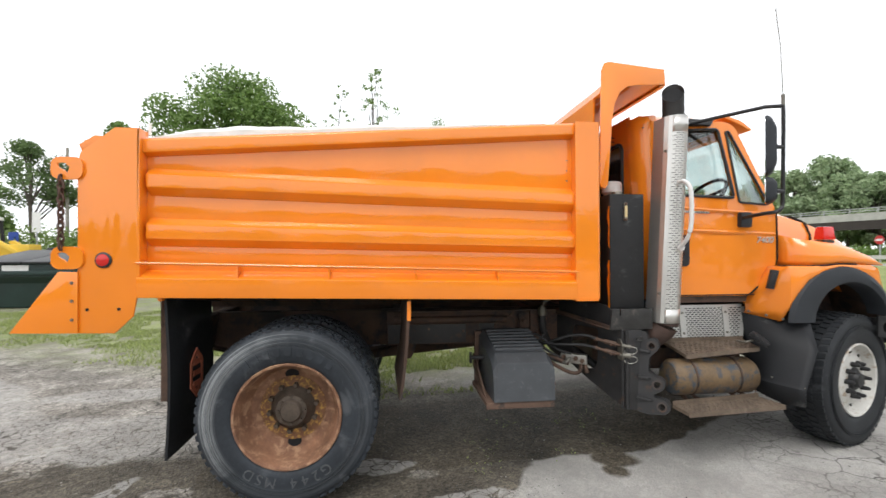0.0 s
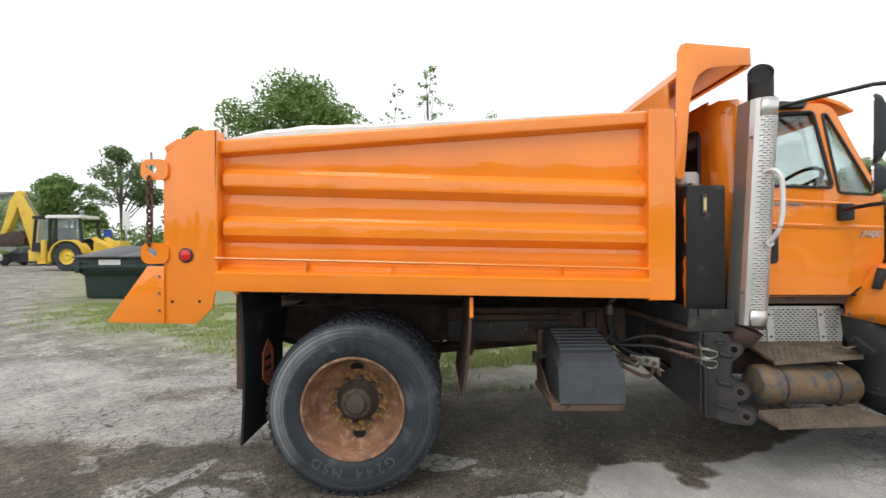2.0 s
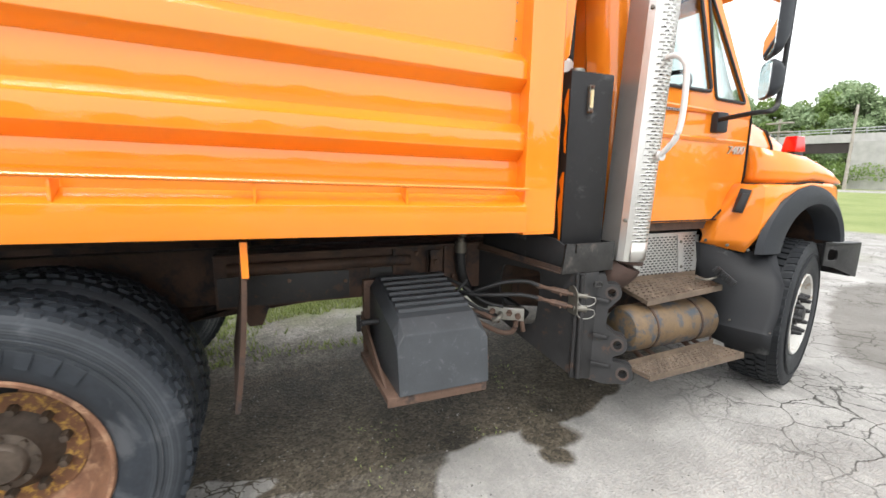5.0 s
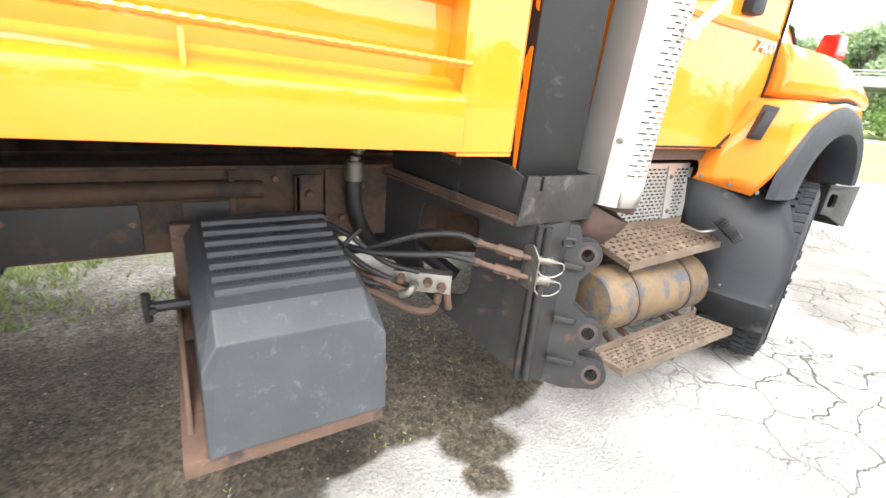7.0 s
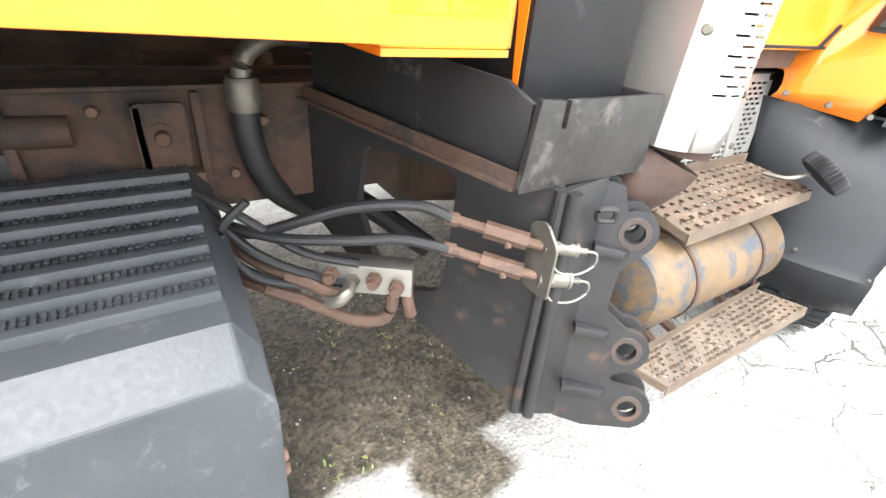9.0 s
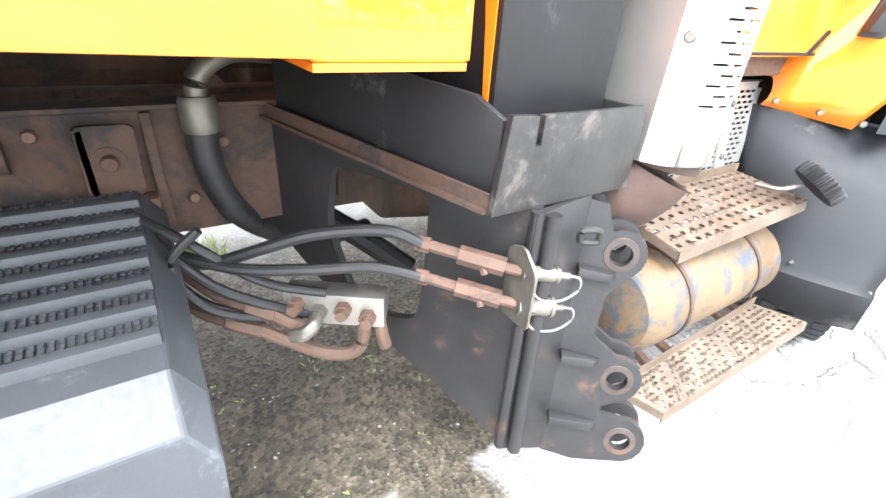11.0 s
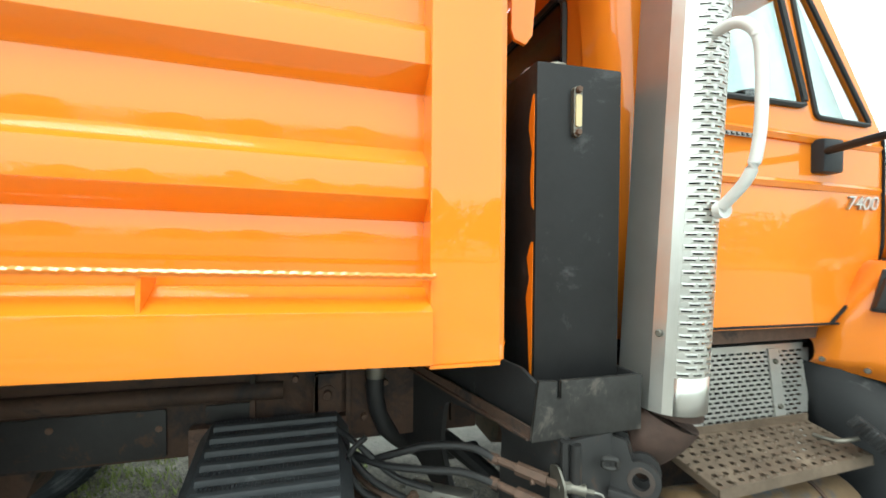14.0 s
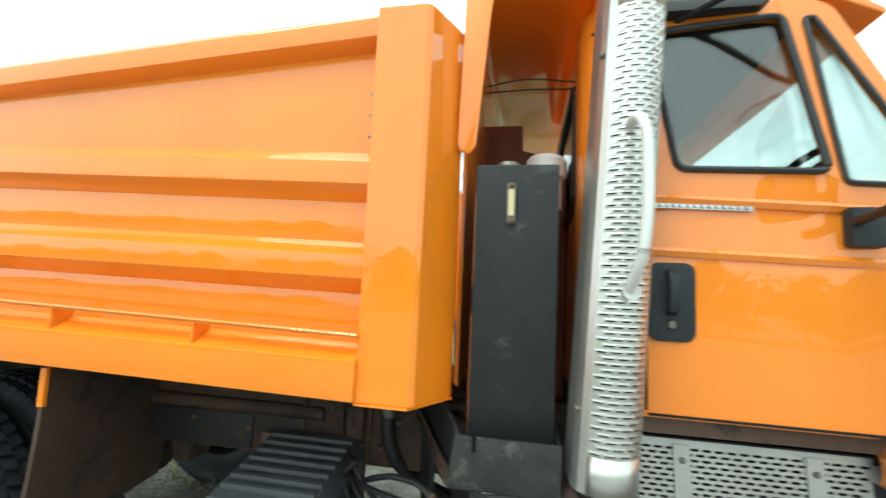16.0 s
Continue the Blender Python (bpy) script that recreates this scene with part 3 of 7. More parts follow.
def text_mesh(words, size, depth, mat, shear=0.0):
    """Raised letters in Blender's own font, in the xy plane, as a mesh."""
    cu = bpy.data.curves.new("letters", "FONT")
    cu.body, cu.size, cu.extrude, cu.shear, cu.align_x = words, size, depth, shear, "CENTER"
    ob = bpy.data.objects.new("letters", cu)
    scene.collection.objects.link(ob)
    me = bpy.data.meshes.new_from_object(ob.evaluated_get(bpy.context.evaluated_depsgraph_get()))
    bpy.data.objects.remove(ob)
    bpy.data.curves.remove(cu)
    me.materials.clear()
    me.materials.append(mat)
    return me


def raised_text(words, size, depth, mat, name, m, parent, shear=0.0):
    me = text_mesh(words, size, depth, mat, shear)
    me.transform(m @ Matrix.Translation((size * 0.28 * len(words), 0, 0)))
    ob = new(name, me)
    ob.parent = parent
    return ob


# ---- ground: one sheet to the horizon ----
def ground_height(x, y):
    a = min(1, max(0, (1.5 - x) / 2.4))
    near = min(1, max(0, (16 - math.hypot(x, y - 3)) / 8))
    b = min(1, max(0, (x - 1.3) / 1.0))
    return (0.07 * (3 * b * b - 2 * b ** 3) - 0.08 * (3 * a * a - 2 * a ** 3)) * near


def build_ground():
    bm = bm_new()
    far = [-4000, -1200, -400, -150, -60, -30, -16, -9, -6, -4.5, -3.5, -2.5] + [-2 + 0.25 * i for i in range(17)] + [2.5, 3.5, 5, 8, 14, 25, 50, 120, 400, 1200, 4000]
    ys = [-4000, -1200, -400, -150, -60, -30, -14, -8, -5, -3, -1.5, 0, 1, 2, 2.5, 3, 3.5, 4, 5, 6, 7.5, 10, 15, 25, 40, 70, 150, 400, 1200, 4000]
    g = [[bm.verts.new((x, y, ground_height(x, y))) for y in ys] for x in far]
    for i in range(len(far) - 1):
        for j in range(len(ys) - 1):
            bm.faces.new((g[i][j], g[i + 1][j], g[i + 1][j + 1], g[i][j + 1]))
    return setting("ground", bm, GROUND, "cracked grey asphalt yard with damp patch and grass verges", "ground", True)


build_ground()


# ==== the dump truck ====
TRUCK = thing("dump_truck", (0.9, 3.85, 0), "orange single-axle dump truck parked on cracked asphalt", "truck")


def ends(x, left, right):
    """A height along the bed's side: left at its rear end, right at its front end."""
    return left + (right - left) * (x + 1.82) / 2.55


def along(bm, section, x0, x1):
    """A bar along the bed's side; the section gives (y, height at the rear, height at the front)."""
    loft(bm, [[(x, y, ends(x, a, b)) for y, a, b in section] for x in (x0, x1)])


def sheet(bm, outer, holes, axis, a, b):
    """A plate with openings."""
    def at(u, v, w):
        return {"x": (w, u, v), "y": (u, w, v), "z": (u, v, w)}[axis]
    edges = []
    for lp in [outer, *holes]:
        vs = [bm.verts.new(at(u, v, a)) for u, v in lp]
        edges += [bm.edges.new((vs[i], vs[(i + 1) % len(vs)])) for i in range(len(vs))]
    got = bmesh.ops.triangle_fill(bm, use_beauty=True, use_dissolve=False, edges=edges)
    faces = [f for f in got["geom"] if isinstance(f, bmesh.types.BMFace)]
    ext = bmesh.ops.extrude_face_region(bm, geom=faces)
    off = Vector(at(0, 0, b)) - Vector(at(0, 0, a))
    bmesh.ops.translate(bm, verts=[v for v in ext["geom"] if isinstance(v, bmesh.types.BMVert)], vec=off)


def rounded(x0, x1, z0, z1, r, n=5):
    """A rectangle with round corners."""
    out = []
    for cx, cz, s in ((x1 - r, z0 + r, -90), (x1 - r, z1 - r, 0), (x0 + r, z1 - r, 90), (x0 + r, z0 + r, 180)):
        for k in range(n + 1):
            a = radians(s + 90 * k / n)
            out.append((cx + r * math.cos(a), cz + r * math.sin(a)))
    return out


def round_poly(pts, r, n=4):
    """Corners of an outline cut round by r."""
    out = []
    for i, p in enumerate(pts):
        p, a, b = Vector(p), Vector(pts[i - 1]), Vector(pts[(i + 1) % len(pts)])
        da, db = (a - p), (b - p)
        k = min(r, da.length * 0.45, db.length * 0.45)
        s, e = p + da.normalized() * k, p + db.normalized() * k
        for q in range(n + 1):
            t = q / n
            out.append(tuple((1 - t) ** 2 * s + 2 * t * (1 - t) * p + t * t * e))
    return out


def bolt_mesh(r=0.009, h=0.007, mat=None):
    bm = bm_new()
    lathe(bm, [(0.0005, -h), (r * 0.75, -h), (r, -h * 0.5), (r, 0.004), (0.0005, 0.004)], 0, 0, 0, "y", 8)
    return finish(bm, mat or CHROME, "bolt")


BOLT = bolt_mesh()
BOLT_SMALL = bolt_mesh(0.006, 0.005)
BOLT_RUST = bolt_mesh(0.011, 0.012, BRACKET)

# ---- dump bed ----
bm = bm_new()
skin = []
for lo, hi in (((1.34, 1.27), (1.45, 1.40)), ((1.59, 1.52), (1.74, 1.66)), ((1.88, 1.79), (1.965, 2.135))):
    for t in np.linspace(0, 1, 9):
        skin.append((2.690 - 0.006 * (1 - (2 * t - 1) ** 2), lo[0] + (hi[0] - lo[0]) * t, lo[1] + (hi[1] - lo[1]) * t))
along(bm, [(2.69, 1.15, 1.10), *skin, (2.69, 2.03, 2.195), (2.72, 2.03, 2.195), (2.72, 1.15, 1.10)], -1.84, 0.80)
BED = part("dump_bed", bm, ORANGE, TRUCK, "ribbed orange steel dump bed side")
bm = bm_new()
box(bm, -2.10, 0.93, 2.72, 4.96, 1.16, 1.18)
part("bed_floor", bm, CHASSIS, BED, "dirty steel bed floor")
bm = bm_new()
along(bm, [(4.97, 1.15, 1.10), (5.04, 1.15, 1.10), (5.04, 2.05, 2.21), (4.97, 2.05, 2.21)], -1.84, 0.93)
part("far_side", bm, ORANGE, BED)
bm = bm_new()
along(bm, [(2.60, 1.146, 1.096), (2.70, 1.146, 1.096), (2.70, 1.30, 1.243), (2.672, 1.30, 1.243), (2.60, 1.258, 1.203)], -1.832, 0.738)
part("bottom_rail", bm, ORANGE, BED, bevel=0.004)
bm = bm_new()
along(bm, [(2.602, 1.333, 1.262), (2.622, 1.335, 1.264), (2.622, 1.343, 1.272), (2.602, 1.341, 1.270)], -1.832, 0.738)
part("ledge", bm, ORANGE, BED)
bm = bm_new()
rod = [(x, 2.602 + 0.001 * math.cos(x * 290), ends(x, 1.342, 1.271) + 0.0012 * math.sin(x * 290)) for x in np.linspace(-1.83, 0.742, 360)]
tube(bm, rod, 0.0058, 6)
part("welded_bar", bm, ORANGE, BED, "twisted bar welded to the ledge")
for k, x in enumerate((-1.294, -0.78, -0.268, 0.235)):
    bm = bm_new()
    zc, zr = ends(x, 1.258, 1.203), ends(x, 1.334, 1.263)
    plate(bm, [(2.603, zc + 0.002), (2.675, zc + 0.046), (2.675, zr), (2.606, zr)], "x", x - 0.004, x + 0.004)
    part("gusset", bm, ORANGE, BED)
for lo, hi in (((1.481, 1.424), (1.560, 1.489)), ((1.774, 1.693), (1.848, 1.758))):
    bm = bm_new()
    along(bm, [(2.695, lo[0] - 0.052, lo[1] - 0.052), (2.636, lo[0], lo[1]), (2.636, hi[0], hi[1]), (2.695, hi[0] + 0.045, hi[1] + 0.045)], -1.80, 0.738)
    part("rib", bm, ORANGE, BED, bevel=0.006)
bm = bm_new()
along(bm, [(2.635, 1.968, 2.138), (2.70, 1.945, 2.112), (2.735, 1.968, 2.138), (2.735, 2.05, 2.212), (2.65, 2.05, 2.212), (2.635, 2.036, 2.198)], -1.815, 0.738)
part("top_rail", bm, ORANGE, BED, bevel=0.006)
bm = bm_new()
top, bot = 2.215, 1.092
ring = lambda z: [(0.735, 2.70, z), (0.735, 2.618, z), (0.883, 2.618, z), (0.898, 2.628, z), (0.968, 2.792, z), (0.958, 2.90, z), (0.946, 2.90, z), (0.955, 2.795, z)]
loft(bm, [ring(z) for z in (bot, top)])
POST = part("corner_post", bm, ORANGE, BED, bevel=0.003, smooth=False)
bm = bm_new()
plate(bm, [(0.735, 2.616), (0.884, 2.614), (0.972, 2.79), (0.735, 2.79)], "z", bot - 0.007, bot)
part("foot_plate", bm, ORANGE, BED)
for z in (1.98, 1.915, 1.85):
    piece("rivet", BOLT_SMALL, pose(0.705, 2.689, z), BED)
for x in (0.77, 0.80, 0.835, 0.865):
    bm = bm_new()
    lathe(bm, [(0.0005, 0), (0.006, 0), (0.006, 0.004), (0.0005, 0.004)], x, 2.66, top, "z", 8)
    part("rust_spot_plug", bm, BRACKET, POST)

# white tarpaulin folded over the top rail
bm = bm_new()
rings = []
for x in np.linspace(-1.80, 0.55, 36):
    base = ends(x, 2.05, 2.212)
    f = min(1.0, (x + 1.80) / 0.25) * max(0.05, min(1.0, (0.55 - x) / 1.9))
    h = 0.006 + 0.056 * f * (0.9 + 0.12 * math.sin(9 * x) + 0.08 * math.sin(23 * x))
    rings.append([(x, 2.655, base - 0.002), (x, 2.652, base + 0.5 * h), (x, 2.668, base + 0.9 * h), (x, 2.695, base + h), (x, 2.725, base + 0.8 * h), (x, 2.733, base + 0.3 * h), (x, 2.733, base - 0.002)])
loft(bm, rings)
tagged(new("tarpaulin", finish(bm, TARP, "tarpaulin")), "white tarpaulin folded along the bed's top rail", "tarpaulin")
bm = bm_new()
tube(bm, [(-1.808, 2.70, 2.08), (-1.808, 2.70, 2.15)], 0.009, 8)
part("tarp_pin", bm, TARP, BED)

# rear plate, wing, hooks, chain, marker light
bm = bm_new()
plate(bm, [(-1.815, 2.10), (-1.944, 2.098), (-2.119, 1.958), (-2.134, 1.90), (-2.134, 0.955), (-1.944, 0.951), (-1.848, 1.044), (-1.83, 1.15)], "y", 2.606, 2.618)
box(bm, -1.829, -1.815, 2.606, 2.70, 1.15, 2.095)
plate(bm, [(-1.82, 2.10), (-1.944, 2.098), (-1.944, 2.088), (-1.82, 2.09)], "y", 2.61, 2.74)
REAR = part("rear_post", bm, ORANGE, BED, bevel=0.003)
bm = bm_new()
plate(bm, [(-2.127, 0.957), (-2.468, 0.964), (-2.225, 1.296), (-2.127, 1.294)], "y", 2.594, 2.604)
part("side_wing", bm, ORANGE, BED, bevel=0.003)
for z in (1.235, 1.135, 1.032):
    piece("bolt", BOLT, pose(-2.155, 2.594, z), BED)
# solid dark discs: the shade inside the bolt holes is their colour
for x in (-1.922, -2.085):
    bm = bm_new()
    lathe(bm, [(0.0005, -0.003), (0.009, -0.003), (0.009, 0), (0.0005, 0)], x, 2.606, 1.085, "y", 10)
    part("bolt_hole", bm, SOOT_AND_GAPS, REAR)
for zc in (1.865, 1.372):
    bm = bm_new()
    o = rounded(-2.262, -2.10, zc - 0.062, zc + 0.062, 0.045)
    h = round_poly([(-2.232, zc + 0.028), (-2.19, zc + 0.03), (-2.165, zc + 0.005), (-2.18, zc - 0.03), (-2.195, zc - 0.01), (-2.225, zc + 0.005)], 0.012)
    sheet(bm, o, [h], "y", 2.594, 2.606)
    part("hook_plate", bm, ORANGE, BED, "orange chain hook plate")
bm = bm_new()
for k in range(11):
    zc, pts = 1.80 - k * 0.036, []
    for a in range(12):
        c, s = math.cos(a * math.pi / 6), math.sin(a * math.pi / 6)
        pts.append((-2.205 + (0.014 * c if k % 2 else 0), 2.585 + (0 if k % 2 else 0.014 * c), zc + 0.026 * s))
    tube(bm, pts + pts[:1], 0.0065, 6, caps=False)
part("chain", bm, CHAIN, BED, "rusty tailgate chain")
bm = bm_new()
lathe(bm, [(0.0005, 0.0), (0.042, 0.0), (0.044, -0.006), (0.036, -0.012), (0.0005, -0.012)], -2.0, 2.606, 1.359, "y", 28)
LIGHT = part("marker_light", bm, SEAL, BED, "round red side marker light")
bm = bm_new()
lathe(bm, [(0.0005, -0.018), (0.02, -0.017), (0.033, -0.013), (0.034, -0.010), (0.0005, -0.010)], -2.0, 2.606, 1.359, "y", 24)
part("red_lens", bm, RED_LENS, LIGHT)
bm = bm_new()
box(bm, -2.20, -2.14, 2.76, 4.92, 1.20, 2.06)
plate(bm, [(-2.20, 1.99), (-2.215, 2.03), (-2.13, 2.085), (-2.03, 2.08), (-2.10, 1.95)], "y", 2.74, 2.752)
part("tailgate", bm, ORANGE, BED, bevel=0.004)
bm = bm_new()
tube(bm, [(-2.07, 2.735, 2.055), (-2.07, 2.80, 2.055)], 0.024, 12)
part("tailgate_pin", bm, CHASSIS, BED)

# headboard with the canopy over the cab
bm = bm_new()
prof = [(0.965, 1.12), (0.967, 2.45), (0.978, 2.50), (0.992, 2.512), (1.10, 2.524), (1.43, 2.536)]
plate(bm, prof[:2] + [(x + 0.012, z - 0.012) for x, z in reversed(prof[:2])], "y", 2.86, 4.95)
plate(bm, prof[1:] + [(x + 0.012, z - 0.012) for x, z in reversed(prof[1:])], "y", 2.765, 4.95)
HEAD = part("headboard", bm, ORANGE, TRUCK, "orange headboard with canopy reaching over the cab")
side = [(0.962, 1.85), (0.97, 1.825), (1.0, 1.815), (1.018, 1.84), (1.05, 2.27), (1.068, 2.38), (1.105, 2.46), (1.16, 2.502), (1.24, 2.515), (1.43, 2.524), (1.424, 2.626), (1.03, 2.662), (0.995, 2.65), (0.975, 2.60)]
for y in (2.752, 4.95):
    bm = bm_new()
    plate(bm, side, "y", y, y + 0.012)
    part("canopy_side", bm, ORANGE, HEAD, bevel=0.002)
bm = bm_new()
plate(bm, [(1.40, 2.510), (1.43, 2.510), (1.43, 2.62), (1.42, 2.62), (1.42, 2.520), (1.40, 2.520)], "y", 2.766, 4.95)
part("canopy_lip", bm, ORANGE, HEAD)
# cover in shade-darkened orange, stretched to block light through the gap
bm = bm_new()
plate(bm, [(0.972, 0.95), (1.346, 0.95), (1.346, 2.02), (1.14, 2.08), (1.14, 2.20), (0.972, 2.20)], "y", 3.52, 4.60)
part("hoist_cover", bm, HOIST_SHADED, TRUCK, "orange box over the hoist behind the cab, shade in its colour", bevel=0.006)
for z, sag in ((2.315, 0.012), (2.285, -0.006)):
    bm = bm_new()
    tube(bm, smooth_path([(0.985, 3.35, z), (1.16, 3.32, z + sag), (1.35, 3.30, z - 0.02)], 4), 0.0035, 5)
    part("loose_wire", bm, HOSE, HEAD, "thin black wire")

# sills and cross members under the bed
bm = bm_new()
for y in (3.34, 4.24):
    box(bm, -2.0, 0.92, y, y + 0.09, 1.0, 1.155)
part("bed_sill", bm, CHASSIS, BED, "rusty steel sills under the bed")
for x in np.arange(-1.7, 0.95, 0.38):
    bm = bm_new()
    plate(bm, [(2.72, 1.155), (2.72, 1.13), (3.34, 1.04), (4.33, 1.04), (4.96, 1.13), (4.96, 1.155)], "x", x, x + 0.05)
    part("cross_member", bm, CHASSIS, BED)

# ---- chassis ----
for y in (3.41, 4.22):
    bm = bm_new()
    plate(bm, [(y, 0.68), (y + 0.07, 0.68), (y + 0.07, 0.69), (y + 0.012, 0.69), (y + 0.012, 0.94), (y + 0.07, 0.94), (y + 0.07, 0.95), (y, 0.95)], "x", -2.05, 3.25)
    part("frame_rail", bm, CHASSIS, TRUCK, "rusty channel frame rail", bevel=0.003)
for x in (-1.9, -0.4, 0.75, 1.6, 2.9):
    bm = bm_new()
    box(bm, x, x + 0.08, 3.42, 4.28, 0.74, 0.90)
    part("cross_tube", bm, CHASSIS, TRUCK)
bm = bm_new()
tube(bm, [(-1.02, 2.95, 0.44), (-1.02, 4.75, 0.44)], 0.075, 16)
lathe(bm, [(0.02, -0.2), (0.14, -0.16), (0.21, 0.0), (0.14, 0.16), (0.02, 0.2)], -1.02, 3.85, 0.46, "y", 20)
part("rear_axle", bm, CHASSIS, TRUCK, "rusty rear axle with round differential")
bm = bm_new()
tube(bm, [(-0.85, 3.85, 0.50), (1.7, 3.85, 0.72)], 0.05, 14)
part("drive_shaft", bm, CHASSIS, TRUCK)
for y in (3.30, 4.33):
    bm = bm_new()
    for k in range(6):
        L = 0.72 - 0.09 * k
        pts = [(-1.02 + L * t, y, 0.62 - 0.02 * k + 0.10 * t * t) for t in np.linspace(-1, 1, 9)]
        loft(bm, [[(x, yy - 0.04, z), (x, yy + 0.04, z), (x, yy + 0.04, z + 0.014), (x, yy - 0.04, z + 0.014)] for x, yy, z in pts])
    part("leaf_spring", bm, CHASSIS, TRUCK, "rusty leaf spring pack")
for x in (-0.30, -1.78):
    bm = bm_new()
    plate(bm, [(x - 0.10, 0.95), (x + 0.10, 0.95), (x + 0.06, 0.68), (x + 0.03, 0.60), (x - 0.03, 0.60), (x - 0.06, 0.68)], "y", 3.26, 3.40)
    part("spring_hanger", bm, CHASSIS, TRUCK, bevel=0.008)
bm = bm_new()
plate(bm, [(3.140, 0.731), (3.200, 0.731), (3.200, 0.741), (3.152, 0.741), (3.152, 0.962), (3.200, 0.962), (3.200, 0.972), (3.118, 0.972), (3.118, 0.964), (3.140, 0.960)], "x", -0.45, 1.02)
RAILB = part("subframe_rail", bm, CHASSIS, TRUCK, "rusty channel rail under the bed", bevel=0.003)
bm = bm_new()
tube(bm, [(-0.40, 3.135, 0.905), (0.30, 3.135, 0.905), (0.42, 3.140, 0.900)], 0.026, 14)
part("pivot_tube", bm, CHASSIS, RAILB, "rusty conduit along the rail")
bm = bm_new()
plate(bm, round_poly([(-0.44, 0.742), (0.118, 0.740), (0.118, 0.872), (-0.44, 0.872)], 0.008), "y", 3.131, 3.138)
part("side_plate", bm, HITCH, RAILB, "dark painted plate on the rail", bevel=0.001)
bm = bm_new()
plate(bm, round_poly([(0.215, 0.815), (0.335, 0.815), (0.335, 0.872), (0.215, 0.872)], 0.008), "y", 3.131, 3.138)
part("side_plate", bm, HITCH, RAILB, "dark painted plate on the rail", bevel=0.001)
for x in (0.33, 0.60, 0.93):
    bm = bm_new()
    box(bm, x, x + 0.016, 3.126, 3.142, 0.76, 0.958)
    part("rail_seam", bm, CHASSIS, RAILB, bevel=0.003)
for x, z in ((0.405, 0.80), (0.455, 0.93), (0.655, 0.80), (0.72, 0.90), (0.10, 0.82), (-0.15, 0.84)):
    piece("bolt", BOLT_RUST, pose(x, 3.140, z), RAILB)
bm = bm_new()
plate(bm, round_poly([(0.505, 0.825), (0.585, 0.825), (0.590, 0.945), (0.510, 0.945)], 0.014), "y", 3.112, 3.124)
box(bm, 0.508, 0.522, 3.112, 3.142, 0.83, 0.94)
CLIP = part("rail_clip", bm, CHASSIS, RAILB, "rusty bracket bolted to the rail", bevel=0.002)
bm = bm_new()
lathe(bm, [(0.0005, -0.022), (0.011, -0.022), (0.013, -0.018), (0.013, -0.004), (0.024, -0.004), (0.024, 0.0), (0.0005, 0.0)], 0.546, 3.112, 0.888, "y", 12)
part("clip_bolt", bm, CHASSIS, CLIP)


# ---- wheels ----
def tyre_mesh(width, r, rim, tread_blocks, mat, bars):
    """A truck tyre on its side, carcass and tread; y = 0 is the outer face."""
    bm = bm_new()
    w = width
    prof = [(rim, 0.03), (rim + 0.02, 0.012), (rim + 0.05, 0.004), (r - 0.12, 0.0), (r - 0.07, 0.006), (r - 0.062, 0.004), (r - 0.04, 0.012), (r - 0.02, 0.022), (r - 0.012, 0.035)]
    full = prof + [(a, w - b) for a, b in reversed(prof)]
    lathe(bm, full, 0, 0, 0, "y", 96)
    for ring_r in (r - 0.105, r - 0.09):
        lathe(bm, [(ring_r, 0.004), (ring_r, -0.003), (ring_r + 0.004, -0.003), (ring_r + 0.004, 0.004)], 0, 0, 0, "y", 72)
    for k in range(9 if bars else 0):
        a0 = radians(48 + 9.5 * k)
        for rr, h, dw in ((r - 0.165, 0.052, 0.09),):
            loft(bm, [[(q * math.cos(t), yy, q * math.sin(t)) for q, t in ((rr, a0), (rr, a0 + dw), (rr + h, a0 + dw), (rr + h, a0))] for yy in (0.004, -0.0035)])
    carcass = finish(bm, mat, "tyre")
    bm = bm_new()
    rows = 5
    for k in range(tread_blocks):
        for j in range(rows):
            a = 2 * math.pi * (k + 0.5 * (j % 2)) / tread_blocks
            da = 2 * math.pi / tread_blocks * 0.36
            y0, y1 = 0.02 + (w - 0.04) * j / rows, 0.02 + (w - 0.04) * (j + 0.84) / rows
            skew = 0.22 * da * (1 if j % 2 else -1)
            rin = r - 0.03
            rout = r - (0.008 if j in (0, rows - 1) else 0)
            ringpts = []
            for rr in (rin, rout):
                f = 1.0 if rr == rin else 0.9
                ringpts.append([(rr * math.cos(q), yy, rr * math.sin(q)) for q, yy in ((a - da * f + skew, y0), (a + da * f + skew, y0), (a + da * f - skew, y1), (a - da * f - skew, y1))])
            loft(bm, ringpts)
    return carcass, finish(bm, mat, "tread")


REAR_TYRE = tyre_mesh(0.28, 0.525, 0.302, 60, TYRE, True)
FRONT_TYRE = tyre_mesh(0.32, 0.480, 0.258, 54, FRONT_RUBBER, False)


def dish_rim(name):
    """Deep-dished steel disc wheel, hollow side out."""
    bm = bm_new()
    lathe(bm, [(0.308, 0.028), (0.313, 0.016), (0.308, 0.008), (0.298, 0.010), (0.291, 0.03), (0.284, 0.085), (0.272, 0.140), (0.246, 0.178), (0.19, 0.193), (0.14, 0.193), (0.14, 0.205), (0.255, 0.198), (0.292, 0.14), (0.304, 0.04)], 0, 0, 0, "y", 64)
    return finish(bm, RUST, name)


def rear_wheel(x, y, z, name, outward=1):
    w = new(name)
    w.parent = TRUCK
    w.matrix_parent_inverse = TRUCK.matrix_world.inverted()
    w.matrix_basis = pose(x, y, z) if outward > 0 else pose(x, y, z, 0, 0, 180)
    return w


